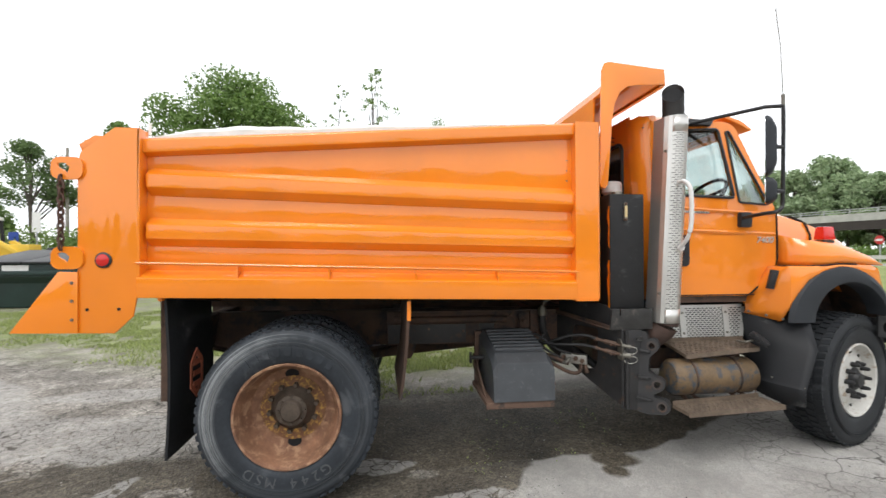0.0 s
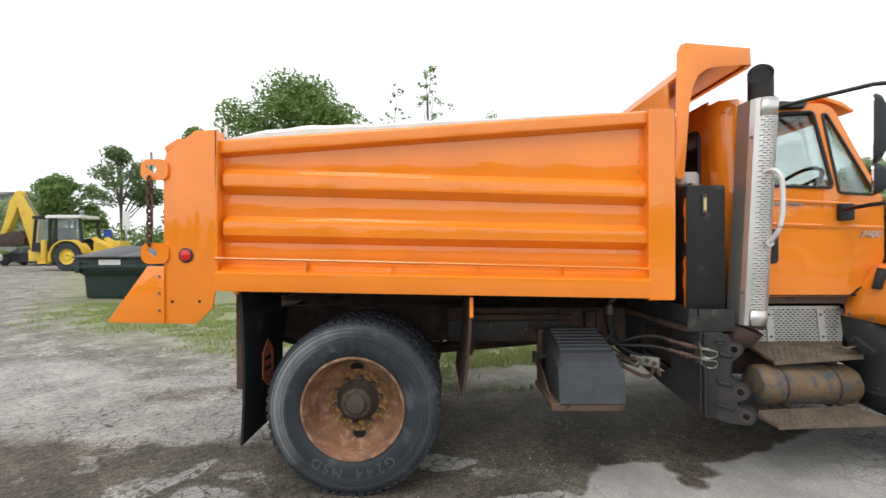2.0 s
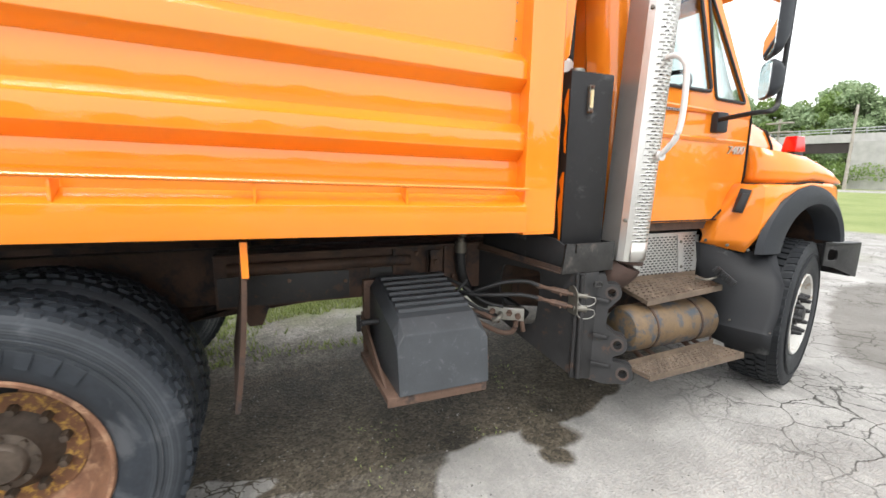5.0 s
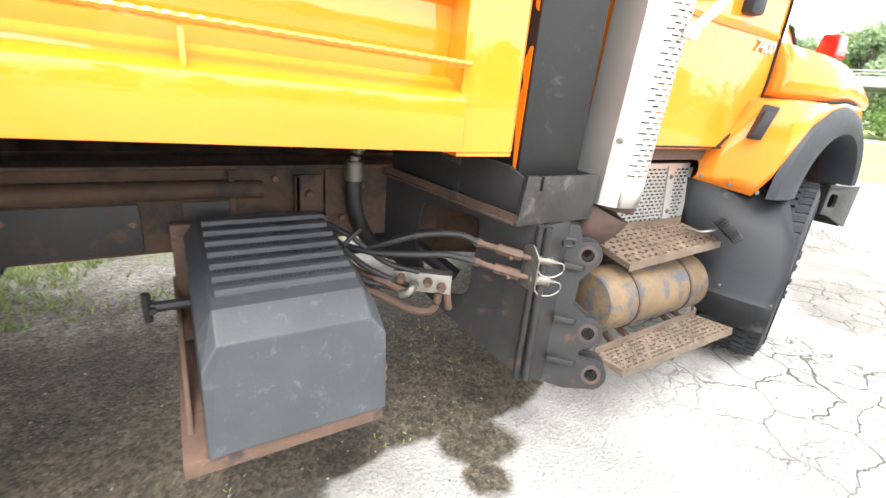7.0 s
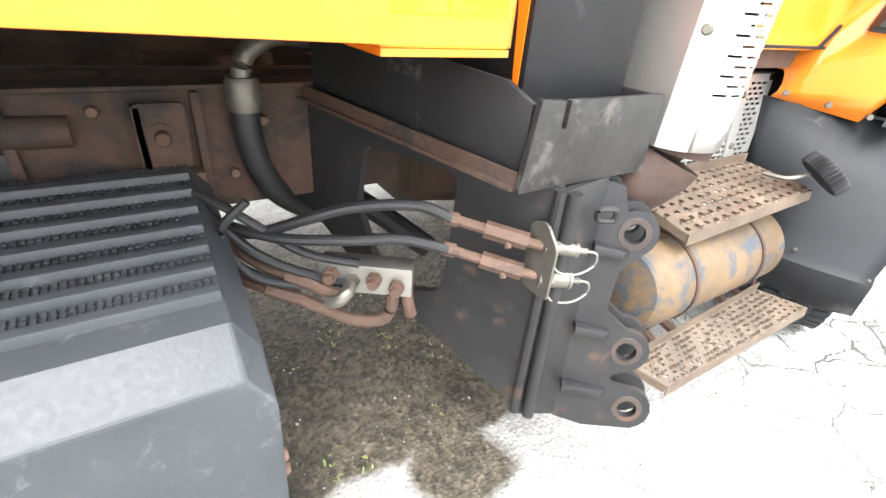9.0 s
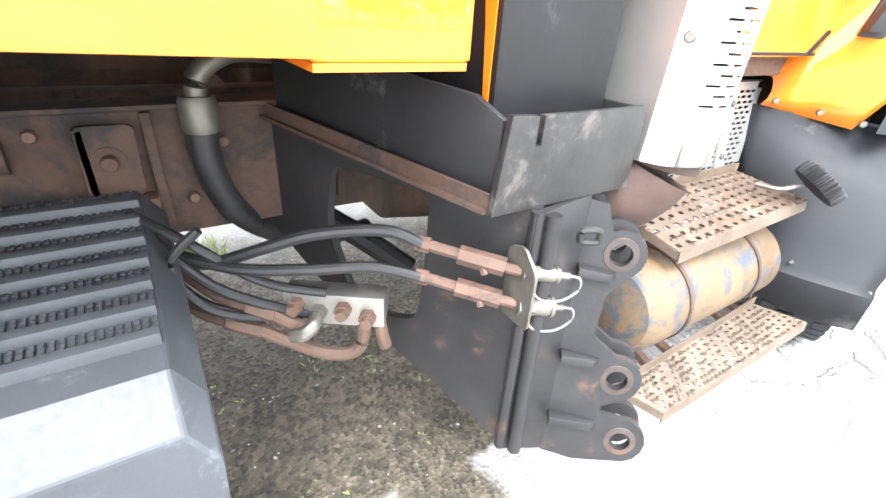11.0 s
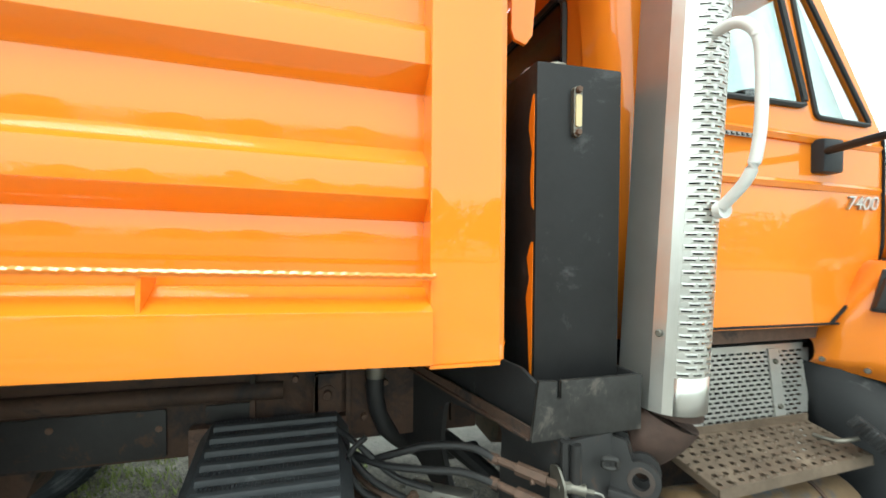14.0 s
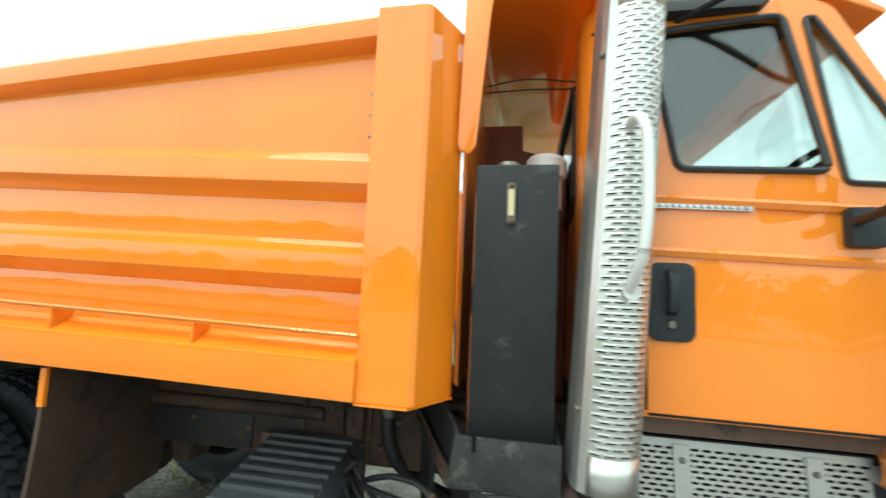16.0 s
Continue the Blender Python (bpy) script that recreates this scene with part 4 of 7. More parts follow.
def under(parent, name, me, m=None, label=""):
    ob = new(name, me)
    ob.parent = parent
    if m is not None:
        ob.matrix_basis = m
    if label:
        ob["label"] = label
    return ob


def fit_tyre(w, meshes):
    under(w, "tyre", meshes[0])
    tread = under(w, "tread", meshes[1], None, "worn tread blocks")
    tread["kind"] = "stuff"


DISH = dish_rim("rim")
LETTERS = []
for k, ch in enumerate("G244 MSD"):
    if ch != " ":
        a = radians(-54 - 10 * k)
        me = text_mesh(ch, 0.085, 0.003, LETTERING)
        c, s = math.cos(a), math.sin(a)
        me.transform(Matrix(((s, c, 0, 0.352 * c), (0, 0, -1, 0.002), (-c, s, 0, 0.352 * s), (0, 0, 0, 1))))
        LETTERS.append(me)
bm = bm_new()
lathe(bm, [(0.195, 0.152), (0.196, 0.147), (0.13, 0.146), (0.13, 0.152)], 0, 0, 0, "y", 48)
RUSTRING = finish(bm, RUST_YELLOW, "rust_ring")
bm = bm_new()
lathe(bm, [(0.0005, 0.062), (0.055, 0.064), (0.062, 0.072), (0.066, 0.085), (0.092, 0.09), (0.094, 0.105), (0.11, 0.13), (0.14, 0.16), (0.0005, 0.17)], 0, 0, 0, "y", 40)
for k in range(8):
    a = 2 * math.pi * k / 8
    lathe(bm, [(0.0005, 0.078), (0.011, 0.078), (0.012, 0.092), (0.0005, 0.092)], 0.079 * math.cos(a), 0, 0.079 * math.sin(a), "y", 6)
REARHUB = finish(bm, HUB, "hub")
bm = bm_new()
lathe(bm, [(0.0005, -0.035), (0.013, -0.035), (0.0135, -0.03), (0.0175, -0.018), (0.0175, 0.0), (0.0005, 0.0)], 0, 0, 0, "y", 6)
NUT = finish(bm, HUB, "lug_nut")
# flat disc coloured like the shade inside a vent hole
bm = bm_new()
lathe(bm, [(0.0005, 0.0), (0.031, 0.0), (0.031, 0.004), (0.0005, 0.004)], 0, 0, 0, "y", 20)
HOLE = finish(bm, SOOT_AND_GAPS, "vent_hole")
for y, out in ((2.598, 1), (2.945, 1), (5.07, -1), (4.74, -1)):
    w = rear_wheel(-1.02, y, 0.440, "rear_wheel", out)
    w["label"] = "dual rear wheel with rusty dished rim"
    fit_tyre(w, REAR_TYRE)
    rim = under(w, "rim", DISH, None, "rust-brown steel rim with yellow flaking")
    if y in (2.598, 5.07):
        for me in LETTERS:
            under(w, "letter", me)
        under(w, "rust_ring", RUSTRING, pose(0, 0.038, 0))
        under(w, "hub", REARHUB, pose(0, 0.030, 0))
        for k in range(10):
            a = 2 * math.pi * (k + 0.3) / 10
            under(w, "lug_nut", NUT, pose(0.142 * math.cos(a), 0.185, 0.142 * math.sin(a)))
        for k in range(2):
            a = radians(-88 + 180 * k)
            under(w, "vent_hole", HOLE, pose(0.208 * math.cos(a), 0.1835, 0.208 * math.sin(a), 10 * math.sin(a), 0, -10 * math.cos(a)) @ Matrix.Diagonal((1.35, 1, 1.0, 1)))

bm = bm_new()
lathe(bm, [(0.262, 0.03), (0.265, 0.014), (0.258, 0.008), (0.248, 0.014), (0.238, 0.05), (0.225, 0.075), (0.205, 0.075), (0.175, 0.055), (0.145, 0.04), (0.09, 0.04), (0.09, 0.07), (0.20, 0.11), (0.24, 0.09), (0.258, 0.05)], 0, 0, 0, "y", 64)
FRONTRIM = finish(bm, RIM_WHITE, "rim")
bm = bm_new()
lathe(bm, [(0.0005, -0.005), (0.045, -0.003), (0.052, 0.005), (0.058, 0.02), (0.07, 0.025), (0.075, 0.038), (0.095, 0.044), (0.0005, 0.06)], 0, 0, 0, "y", 32)
FRONTHUB = finish(bm, BLACK, "hub")
bm = bm_new()
lathe(bm, [(0.0005, -0.055), (0.010, -0.053), (0.014, -0.04), (0.016, -0.016), (0.018, -0.012), (0.018, 0.0), (0.0005, 0.0)], 0, 0, 0, "y", 10)
NUTCAP = finish(bm, BLACK, "nut_cap")
for x, y, out in ((2.74, 2.61, 1), (2.66, 5.09, -1)):
    w = rear_wheel(x, y, 0.515, "front_wheel", out)
    w.matrix_basis = w.matrix_basis @ pose(0, 0, 0, 0, 0, 18) @ Matrix.Scale(0.94, 4)
    w["label"] = "front wheel with white rim and black nut caps"
    fit_tyre(w, FRONT_TYRE)
    under(w, "rim", FRONTRIM, None, "white painted steel rim")
    under(w, "hub", FRONTHUB)
    for k in range(10):
        a = 2 * math.pi * k / 10
        under(w, "nut_cap", NUTCAP, pose(0.120 * math.cos(a), 0.04, 0.120 * math.sin(a)))
    for k in range(10):
        a = 2 * math.pi * (k + 0.5) / 10
        under(w, "vent_hole", HOLE, pose(0.188 * math.cos(a), 0.060, 0.188 * math.sin(a), 20 * math.sin(a), 0, -20 * math.cos(a)) @ Matrix.Diagonal((0.45, 1, 0.45, 1)))
bm = bm_new()
tube(bm, [(2.85, 3.0, 0.48), (2.85, 4.75, 0.48)], 0.06, 14)
part("front_axle", bm, CHASSIS, TRUCK)
# filler body added between the rails to block light from the far side
bm = bm_new()
loft(bm, [[(1.28, y, z) for y, z in rounded(3.56, 4.14, 0.42, 0.92, 0.12)], [(1.75, y, z) for y, z in rounded(3.50, 4.20, 0.36, 0.98, 0.16)], [(2.2, y, z) for y, z in rounded(3.44, 4.26, 0.36, 1.0, 0.16)]])
part("gearbox_filler", bm, CHASSIS, TRUCK, "dirty housing-shaped filler between the frame rails, added to block light")

# mud flap and fender plate either side of the rear wheels
bm = bm_new()
loft(bm, [[(-1.715 + 0.02 * math.sin(3 * t), y, 1.135 - 0.93 * t) for y in (2.66, 3.28)] + [(-1.700 + 0.02 * math.sin(3 * t), y, 1.135 - 0.93 * t) for y in (3.28, 2.66)] for t in np.linspace(0, 1, 9)])
FLAP = part("mud_flap", bm, RUBBER, TRUCK, "black rubber mud flap with faded red emblem")
bm = bm_new()
o = [(3.0, 0.78), (2.91, 0.70), (2.91, 0.54), (3.0, 0.46), (3.09, 0.54), (3.09, 0.70)]
i = [(3.0 + (a - 3.0) * 0.72, 0.62 + (b - 0.62) * 0.72) for a, b in o]
sheet(bm, o, [i], "x", -1.682, -1.674)
for z in (0.55, 0.62, 0.69):
    box(bm, -1.682, -1.674, 2.955, 3.05, z - 0.018, z + 0.018)
part("emblem", bm, EMBLEM, FLAP)
bm = bm_new()
tube(bm, [(-1.72, 2.63, 1.135), (-1.72, 3.40, 1.135)], 0.014, 8)
part("flap_bar", bm, ORANGE, TRUCK)
bm = bm_new()
box(bm, -1.80, -1.76, 2.80, 2.86, 0.50, 1.13)
part("flap_post", bm, BRACKET, TRUCK, bevel=0.004)
bm = bm_new()
loft(bm, [[(-0.305 - 0.05 * t * t, 2.648, 1.10 - 0.60 * t), (-0.340 - 0.05 * t * t, 3.24, 1.10 - 0.55 * t), (-0.348 - 0.05 * t * t, 3.24, 1.10 - 0.55 * t), (-0.322 - 0.05 * t * t, 2.648, 1.10 - 0.60 * t)] for t in np.linspace(0, 1, 8)])
FP = part("fender_plate", bm, CHASSIS, TRUCK, "rusty steel splash plate ahead of the rear wheel")
bm = bm_new()
box(bm, -0.322, -0.300, 2.640, 2.652, 0.98, 1.10)
part("painted_edge", bm, ORANGE, FP)

# ---- battery box ----
def lid_z(y):
    """The lid slopes down towards the outside."""
    return 0.746 + 0.245 * (y - 2.730)


bm = bm_new()
prof = [(2.605, 0.472), (2.668, 0.694), (2.730, 0.746), (3.10, lid_z(3.10)), (3.10, 0.472)]
hip = [(2.605, 0.472), (2.648, 0.652), (2.722, 0.700), (3.10, lid_z(3.10) - 0.045), (3.10, 0.472)]
loft(bm, [[(x + (d if z > 0.5 else 0), y, z) for y, z in q] for x, d, q in ((0.205, 0.004, hip), (0.242, 0.0, prof), (0.574, 0.0, prof), (0.594, 0.012, hip))])
BATT = part("battery_box", bm, PLASTIC, TRUCK, "grey-black plastic battery box cover on a rusty bracket", bevel=0.004, smooth=False)
for k in range(7):
    y = 2.768 + 0.0470 * k
    bm = bm_new()
    loft(bm, [[(x, q, lid_z(q) + h) for q, h in ((y, -0.004), (y + 0.005, 0.013), (y + 0.019, 0.013), (y + 0.024, -0.004))] for x in (0.252, 0.572)])
    part("lid_rib", bm, PLASTIC, BATT, bevel=0.003)
    bm = bm_new()
    for i in range(34):
        for j in range(2):
            x, q = 0.258 + 0.0093 * i, y + 0.0275 + 0.0095 * j
            loft(bm, [[(x, q, lid_z(q) + h), (x + 0.0055, q, lid_z(q) + h), (x + 0.0055, q + 0.007, lid_z(q + 0.007) + h), (x, q + 0.007, lid_z(q + 0.007) + h)] for h in (-0.003, 0.005)])
    tp = part("tread_pad", bm, PLASTIC, BATT, "fine ribbed tread strip")
    tp["kind"] = "stuff"
bm = bm_new()
plate(bm, [(2.615, 0.430), (2.625, 0.430), (2.625, 0.442), (3.10, 0.442), (3.10, 0.470), (2.615, 0.470)], "x", 0.160, 0.590)
plate(bm, [(2.70, 0.470), (3.14, 0.66), (3.14, 0.56), (2.74, 0.436), (2.70, 0.436)], "x", 0.172, 0.184)
box(bm, 0.18, 0.60, 3.10, 3.14, 0.455, 0.82)
part("box_bracket", bm, BRACKET, BATT, "rust-brown angle bracket", bevel=0.003)
bm = bm_new()
tube(bm, [(0.215, 2.93, 0.675), (0.125, 2.93, 0.675)], 0.014, 8)
tube(bm, [(0.118, 2.93, 0.640), (0.118, 2.93, 0.712)], 0.010, 8)
tube(bm, [(0.130, 2.905, 0.675), (0.130, 2.955, 0.675)], 0.008, 8)
part("wing_bolt", bm, BLACK, BATT)
for z in (0.535, 0.565):
    piece("bolt", BOLT_RUST, pose(0.594, 2.640, z, 0, 0, 90), BATT)

# ---- hydraulic oil tank on its tray ----
bm = bm_new()
box(bm, 1.026, 1.264, 2.742, 3.06, 0.93, 1.778)
TANK = part("oil_tank", bm, TANK_BLACK, TRUCK, "tall matt black hydraulic oil tank with scuffs", bevel=0.007)
bm = bm_new()
for pts in ([(2.742, 1.01), (2.752, 1.0), (2.762, 1.12), (2.775, 1.20), (2.758, 1.25), (2.772, 1.30), (2.75, 1.34), (2.740, 1.34)], [(2.740, 1.42), (2.752, 1.43), (2.758, 1.50), (2.750, 1.56), (2.768, 1.62), (2.764, 1.66), (2.748, 1.70), (2.740, 1.70)]):
    plate(bm, pts, "x", 1.0165, 1.0185)
bm.transform(Matrix.Translation((0.008, 0.012, 0.0)))
part("overspray", bm, ORANGE, TANK, "orange overspray streak")
bm = bm_new()
plate(bm, rounded(1.118, 1.142, 1.598, 1.722, 0.011), "y", 2.727, 2.743)
GAUGE = part("sight_gauge", bm, CHROME, TANK, "yellowed sight gauge", bevel=0.002)
bm = bm_new()
plate(bm, rounded(1.122, 1.138, 1.622, 1.700, 0.006), "y", 2.723, 2.729)
part("gauge_glass", bm, AMBER, GAUGE)
for z in (1.608, 1.712):
    piece("bolt", BOLT_RUST, pose(1.130, 2.727, z) @ Matrix.Scale(0.8, 4), TANK)
bm = bm_new()
lathe(bm, [(0.0005, 0.024), (0.032, 0.024), (0.036, 0.018), (0.036, 0.0), (0.0005, 0.0)], 1.115, 2.82, 1.778, "z", 20)
part("filler_cap", bm, CHROME, TANK)
bm = bm_new()
lathe(bm, [(0.0005, 0.142), (0.058, 0.138), (0.072, 0.122), (0.074, 0.060), (0.060, 0.045), (0.060, -0.06), (0.0005, -0.06)], 1.238, 3.125, 1.778, "z", 20)
part("breather_cap", bm, WHITE_PLASTIC, TANK, "white plastic breather cap")
bm = bm_new()
loft(bm, [[(0.990, 2.684, z), (1.272, 2.684, z), (1.272, 3.12, z + 0.02), (0.812, 3.12, z + 0.05)] for z in (0.896, 0.908)])
TRAY = part("tank_tray", bm, BLACK, TRUCK, "black steel tray carrying the oil tank", bevel=0.002)
bm = bm_new()
loft(bm, [[(1.004 + d, 2.690, 0.902), (0.818 + d, 3.12, 0.952), (0.818 + d, 3.12, 1.085), (0.985 + d, 2.735, 1.040), (1.004 + d, 2.690, 1.014)] for d in (0.0, 0.010)])
part("tray_side", bm, BLACK, TRAY, bevel=0.002)
bm = bm_new()
box(bm, 1.268, 1.278, 2.686, 3.12, 0.905, 1.02)
part("tray_side", bm, BLACK, TRAY, bevel=0.002)
bm = bm_new()
plate(bm, [(0.986, 0.886), (1.278, 0.888), (1.279, 1.022), (1.060, 1.021), (1.060, 0.980), (1.050, 0.980), (1.050, 1.021), (1.003, 1.024)], "y", 2.670, 2.682)
part("tray_front", bm, WORN_PLATE, TRAY, "bare steel front plate with a slot", bevel=0.0015)
bm = bm_new()
loft(bm, [[(x0, y, z), (x0 - 0.016, y, z), (x0 - 0.016, y, z + 0.006), (x0 - 0.006, y, z + 0.006), (x0 - 0.006, y, z + 0.028), (x0, y, z + 0.028)] for x0, y, z in ((0.996, 2.684, 0.886), (0.802, 3.125, 0.940))])
part("angle_iron", bm, CHASSIS, TRAY, "rusty angle iron edge")

# ---- wing plow hinge frame, set askew to the truck ----
EDGE, RUN, OFF = Vector((1.066, 2.658, 0)), Vector((-0.469, 0.883, 0)), Vector((0.883, 0.469, 0))


def swing(bm, origin, along_v, off_v, lean_v=Vector((0, 0, 0)), z0=0.0):
    """Turn a part built as (along, off, height) into its place; lean_v shifts it with the height."""
    for v in bm.verts:
        a, o, z = v.co
        v.co = origin + a * along_v + o * off_v + (z - z0) * lean_v + Vector((0, 0, z))


bm = bm_new()
outer = [(0.0, 0.890), (0.60, 0.930), (0.60, 0.72), (0.46, 0.610), (0.27, 0.512), (0.0, 0.392)]
hole = round_poly([(0.185, 0.868), (0.40, 0.875), (0.42, 0.74), (0.37, 0.610), (0.28, 0.578), (0.205, 0.600), (0.195, 0.66)], 0.03)
sheet(bm, outer, [hole], "y", 0.0, 0.018)
swing(bm, EDGE, RUN, OFF)
HINGE = part("plow_hinge_frame", bm, HITCH, TRUCK, "worn black steel wing plow hinge frame")
bm = bm_new()
tube(bm, [(1.060, 2.650, 0.392), (1.062, 2.655, 0.888)], 0.011, 10)
part("weld_edge", bm, HITCH, HINGE)
BASE, OUT, BEHIND, LEAN = Vector((1.132, 2.606, 0)), Vector((0.75, -0.66, 0)), Vector((0.66, 0.75, 0)), Vector((0.144, 0.144, 0))
base_at = lambda z: BASE + (z - 0.40) * LEAN
bm = bm_new()
loft(bm, [[(1.052, 2.646, z), (*base_at(z).xy, z), (base_at(z).x + 0.012, base_at(z).y + 0.016, z), (1.060, 2.662, z)] for z in (0.388, 0.64, 0.886)])
part("hinge_post", bm, HITCH, HINGE, bevel=0.002)
bm = bm_new()
tube(bm, [(1.078, 2.628, 0.392), (1.082, 2.644, 0.884)], 0.013, 12)
part("post_edge", bm, HITCH, HINGE)
EARS = ((0.066, 0.790, 0.043), (0.108, 0.558, 0.044), (0.140, 0.432, 0.046))


def lug_outline():
    """A scalloped plate with three round ears towards the outside, as (reach, height)."""
    pts = [(-0.004, 0.878), (0.030, 0.872)]
    for (w, z, r), a0, a1, notch in zip(EARS, (118, 100, 100), (-52, -75, -95), ([(0.056, 0.715), (0.052, 0.635)], [(0.092, 0.500), (0.094, 0.482)], [])):
        for k in range(9):
            a = radians(a0 + (a1 - a0) * k / 8)
            pts.append((w + r * math.cos(a), z + r * math.sin(a)))
        pts += notch
    return pts + [(0.060, 0.376), (-0.004, 0.386)]


for off in (0.0, 0.046):
    bm = bm_new()
    holes = [[(w + 0.019 * math.cos(a), z + 0.019 * math.sin(a)) for a in np.linspace(0, 2 * math.pi, 16, endpoint=False)] for w, z, r in EARS]
    sheet(bm, lug_outline(), holes, "y", off, off + 0.013)
    swing(bm, BASE, OUT, BEHIND, LEAN, 0.40)
    part("hinge_lug_plate", bm, HITCH, HINGE, "scalloped hinge plate with three pin holes")
for w, z, r in EARS:
    bm = bm_new()
    lathe(bm, [(0.0195, -0.0015), (0.029, -0.001), (0.031, 0.001), (0.0195, 0.001)], w, 0, z, "y", 22)
    swing(bm, BASE, OUT, BEHIND, LEAN, 0.40)
    part("lug_boss", bm, LUG, HINGE, "rusty worn ring round the pin hole")
for z, w in ((0.762, 0.066), (0.600, 0.070), (0.472, 0.090)):
    bm = bm_new()
    loft(bm, [[(-0.002, 0.0, z + h), (w, 0.0, z + h - 0.010), (w - 0.012, -0.016, z + h - 0.008), (-0.002, -0.024, z + h)] for h in (-0.008, 0.008)])
    swing(bm, BASE, OUT, BEHIND, LEAN, 0.40)
    part("stiffener", bm, HITCH, HINGE, bevel=0.003)
bm = bm_new()
c = Vector((1.168, 2.637, 0.833))
square = lambda q: math.copysign(abs(q) ** 0.55, q)
tube(bm, [c + Vector((0.014 * square(math.cos(a)), -0.008 * square(math.cos(a)), 0.011 * square(math.sin(a)))) for a in np.linspace(0, 2 * math.pi, 25)], 0.006, 8)
part("shackle", bm, WORN_PLATE, HINGE)

# hydraulic couplers with capped ends, hoses and the valve block
def nearer(bm, k=0.93, hub=Vector((0.52, 2.17, 1.165))):
    """The couplers stand proud of the hinge plate."""
    bm.transform(Matrix.Translation(hub) @ Matrix.Scale(k, 4) @ Matrix.Translation(-hub))


bm = bm_new()
plate(bm, round_poly([(2.665, 0.665), (2.735, 0.668), (2.735, 0.80), (2.700, 0.812), (2.665, 0.775)], 0.012), "x", 1.080, 1.086)
bm.transform(Matrix.Translation((0, -0.012, 0)))
nearer(bm)
part("coupler_plate", bm, CHROME, HINGE, "zinc-plated coupler bracket")
for z, k in ((0.764, 0.85), (0.700, 1.15)):
    d = Vector((0.86, -0.42, -0.10)).normalized()
    p = Vector((1.084, 2.688, z))
    bm = bm_new()
    tube(bm, [p, p + 0.028 * d], 0.0165 * k, 8)
    tube(bm, [p + 0.028 * d, p + 0.058 * d], 0.0150 * k, 12)
    tube(bm, [p + 0.058 * d, p + 0.064 * d], 0.0165 * k, 12)
    tube(bm, [p + 0.064 * d, p + 0.084 * d], 0.006, 8)
    nearer(bm)
    part("coupler", bm, CHROME, HINGE, "zinc quick coupler with dust cap")
    bm = bm_new()
    q = p + 0.084 * d
    loop = [q, q + Vector((0.018, -0.008, -0.006)), q + Vector((0.020, -0.008, -0.030)), q + Vector((-0.012, 0.000, -0.046)), q + Vector((-0.050, 0.016, -0.038)), p + Vector((0.010, -0.014, -0.010))]
    tube(bm, smooth_path(loop, 5), 0.0024, 6)
    nearer(bm)
    part("cap_tether", bm, ALU, HINGE)
    bm = bm_new()
    ends_at = [Vector((0.955, 2.812, z + 0.026)), Vector((0.972, 2.797, z + 0.023)), Vector((1.008, 2.763, z + 0.015)), Vector((1.064, 2.708, z + 0.004)), Vector((1.084, 2.690, z))]
    for a, b, rr, nn in zip(ends_at, ends_at[1:], (0.014, 0.010, 0.0165, 0.009), (8, 8, 6, 8)):
        tube(bm, [a, b], rr, nn)
    tube(bm, [ends_at[2].lerp(ends_at[3], 0.5), ends_at[2].lerp(ends_at[3], 0.5) + Vector((-0.004, -0.016, -0.018))], 0.006, 6)
    nearer(bm)
    part("hose_fitting", bm, BRACKET, HINGE, "rusty hose end fitting")
hoses = [
    [(0.930, 2.78, 0.790), (0.88, 2.82, 0.808), (0.78, 2.92, 0.80), (0.70, 3.02, 0.765), (0.62, 3.16, 0.72), (0.55, 3.30, 0.72)],
    [(0.930, 2.78, 0.726), (0.86, 2.83, 0.738), (0.76, 2.93, 0.735), (0.66, 3.06, 0.728), (0.58, 3.22, 0.735), (0.53, 3.35, 0.75)],
    [(0.80, 3.0, 0.60), (0.72, 3.05, 0.63), (0.62, 3.12, 0.69), (0.54, 3.28, 0.78)],
    [(0.78, 3.02, 0.58), (0.70, 3.10, 0.60), (0.60, 3.18, 0.64), (0.52, 3.36, 0.74)],
    [(0.80, 2.98, 0.66), (0.70, 3.06, 0.69), (0.60, 3.15, 0.77), (0.53, 3.32, 0.80)],
    [(0.62, 3.10, 0.80), (0.57, 3.12, 0.74), (0.60, 3.10, 0.66), (0.66, 3.08, 0.62), (0.76, 3.04, 0.60)],
]
for h, r in zip(hoses, (0.0105, 0.0105, 0.010, 0.010, 0.009, 0.008)):
    bm = bm_new()
    tube(bm, smooth_path([(x + 0.03, y + 0.022 if y < 2.9 else 2.83 + (y - 2.80) * 0.52, z) for x, y, z in h], 7), r, 10)
    nearer(bm)
    part("hose", bm, HOSE, HINGE, "black rubber hydraulic hose")
bm = bm_new()
tube(bm, smooth_path([(0.655, 3.20, 0.955), (0.655, 3.20, 0.86), (0.69, 3.22, 0.76), (0.78, 3.30, 0.66), (0.92, 3.42, 0.56), (1.1, 3.55, 0.50)], 7), 0.026, 12)
bm.transform(Matrix.Translation((0.033, -0.085, 0)))
SUCT = part("suction_hose", bm, HOSE, TRUCK, "thick black suction hose")
bm = bm_new()
tube(bm, smooth_path([(0.80, 3.26, 1.045), (0.72, 3.21, 1.052), (0.665, 3.20, 1.02), (0.655, 3.20, 0.97)], 5), 0.018, 12)
lathe(bm, [(0.0005, 0), (0.029, 0), (0.031, 0.01), (0.031, 0.05), (0.027, 0.06), (0.0005, 0.06)], 0.655, 3.20, 0.925, "z", 14)
bm.transform(Matrix.Translation((0.033, -0.085, 0)))
part("pipe_elbow", bm, CHROME, SUCT, "dull zinc pipe elbow")
bm = bm_new()
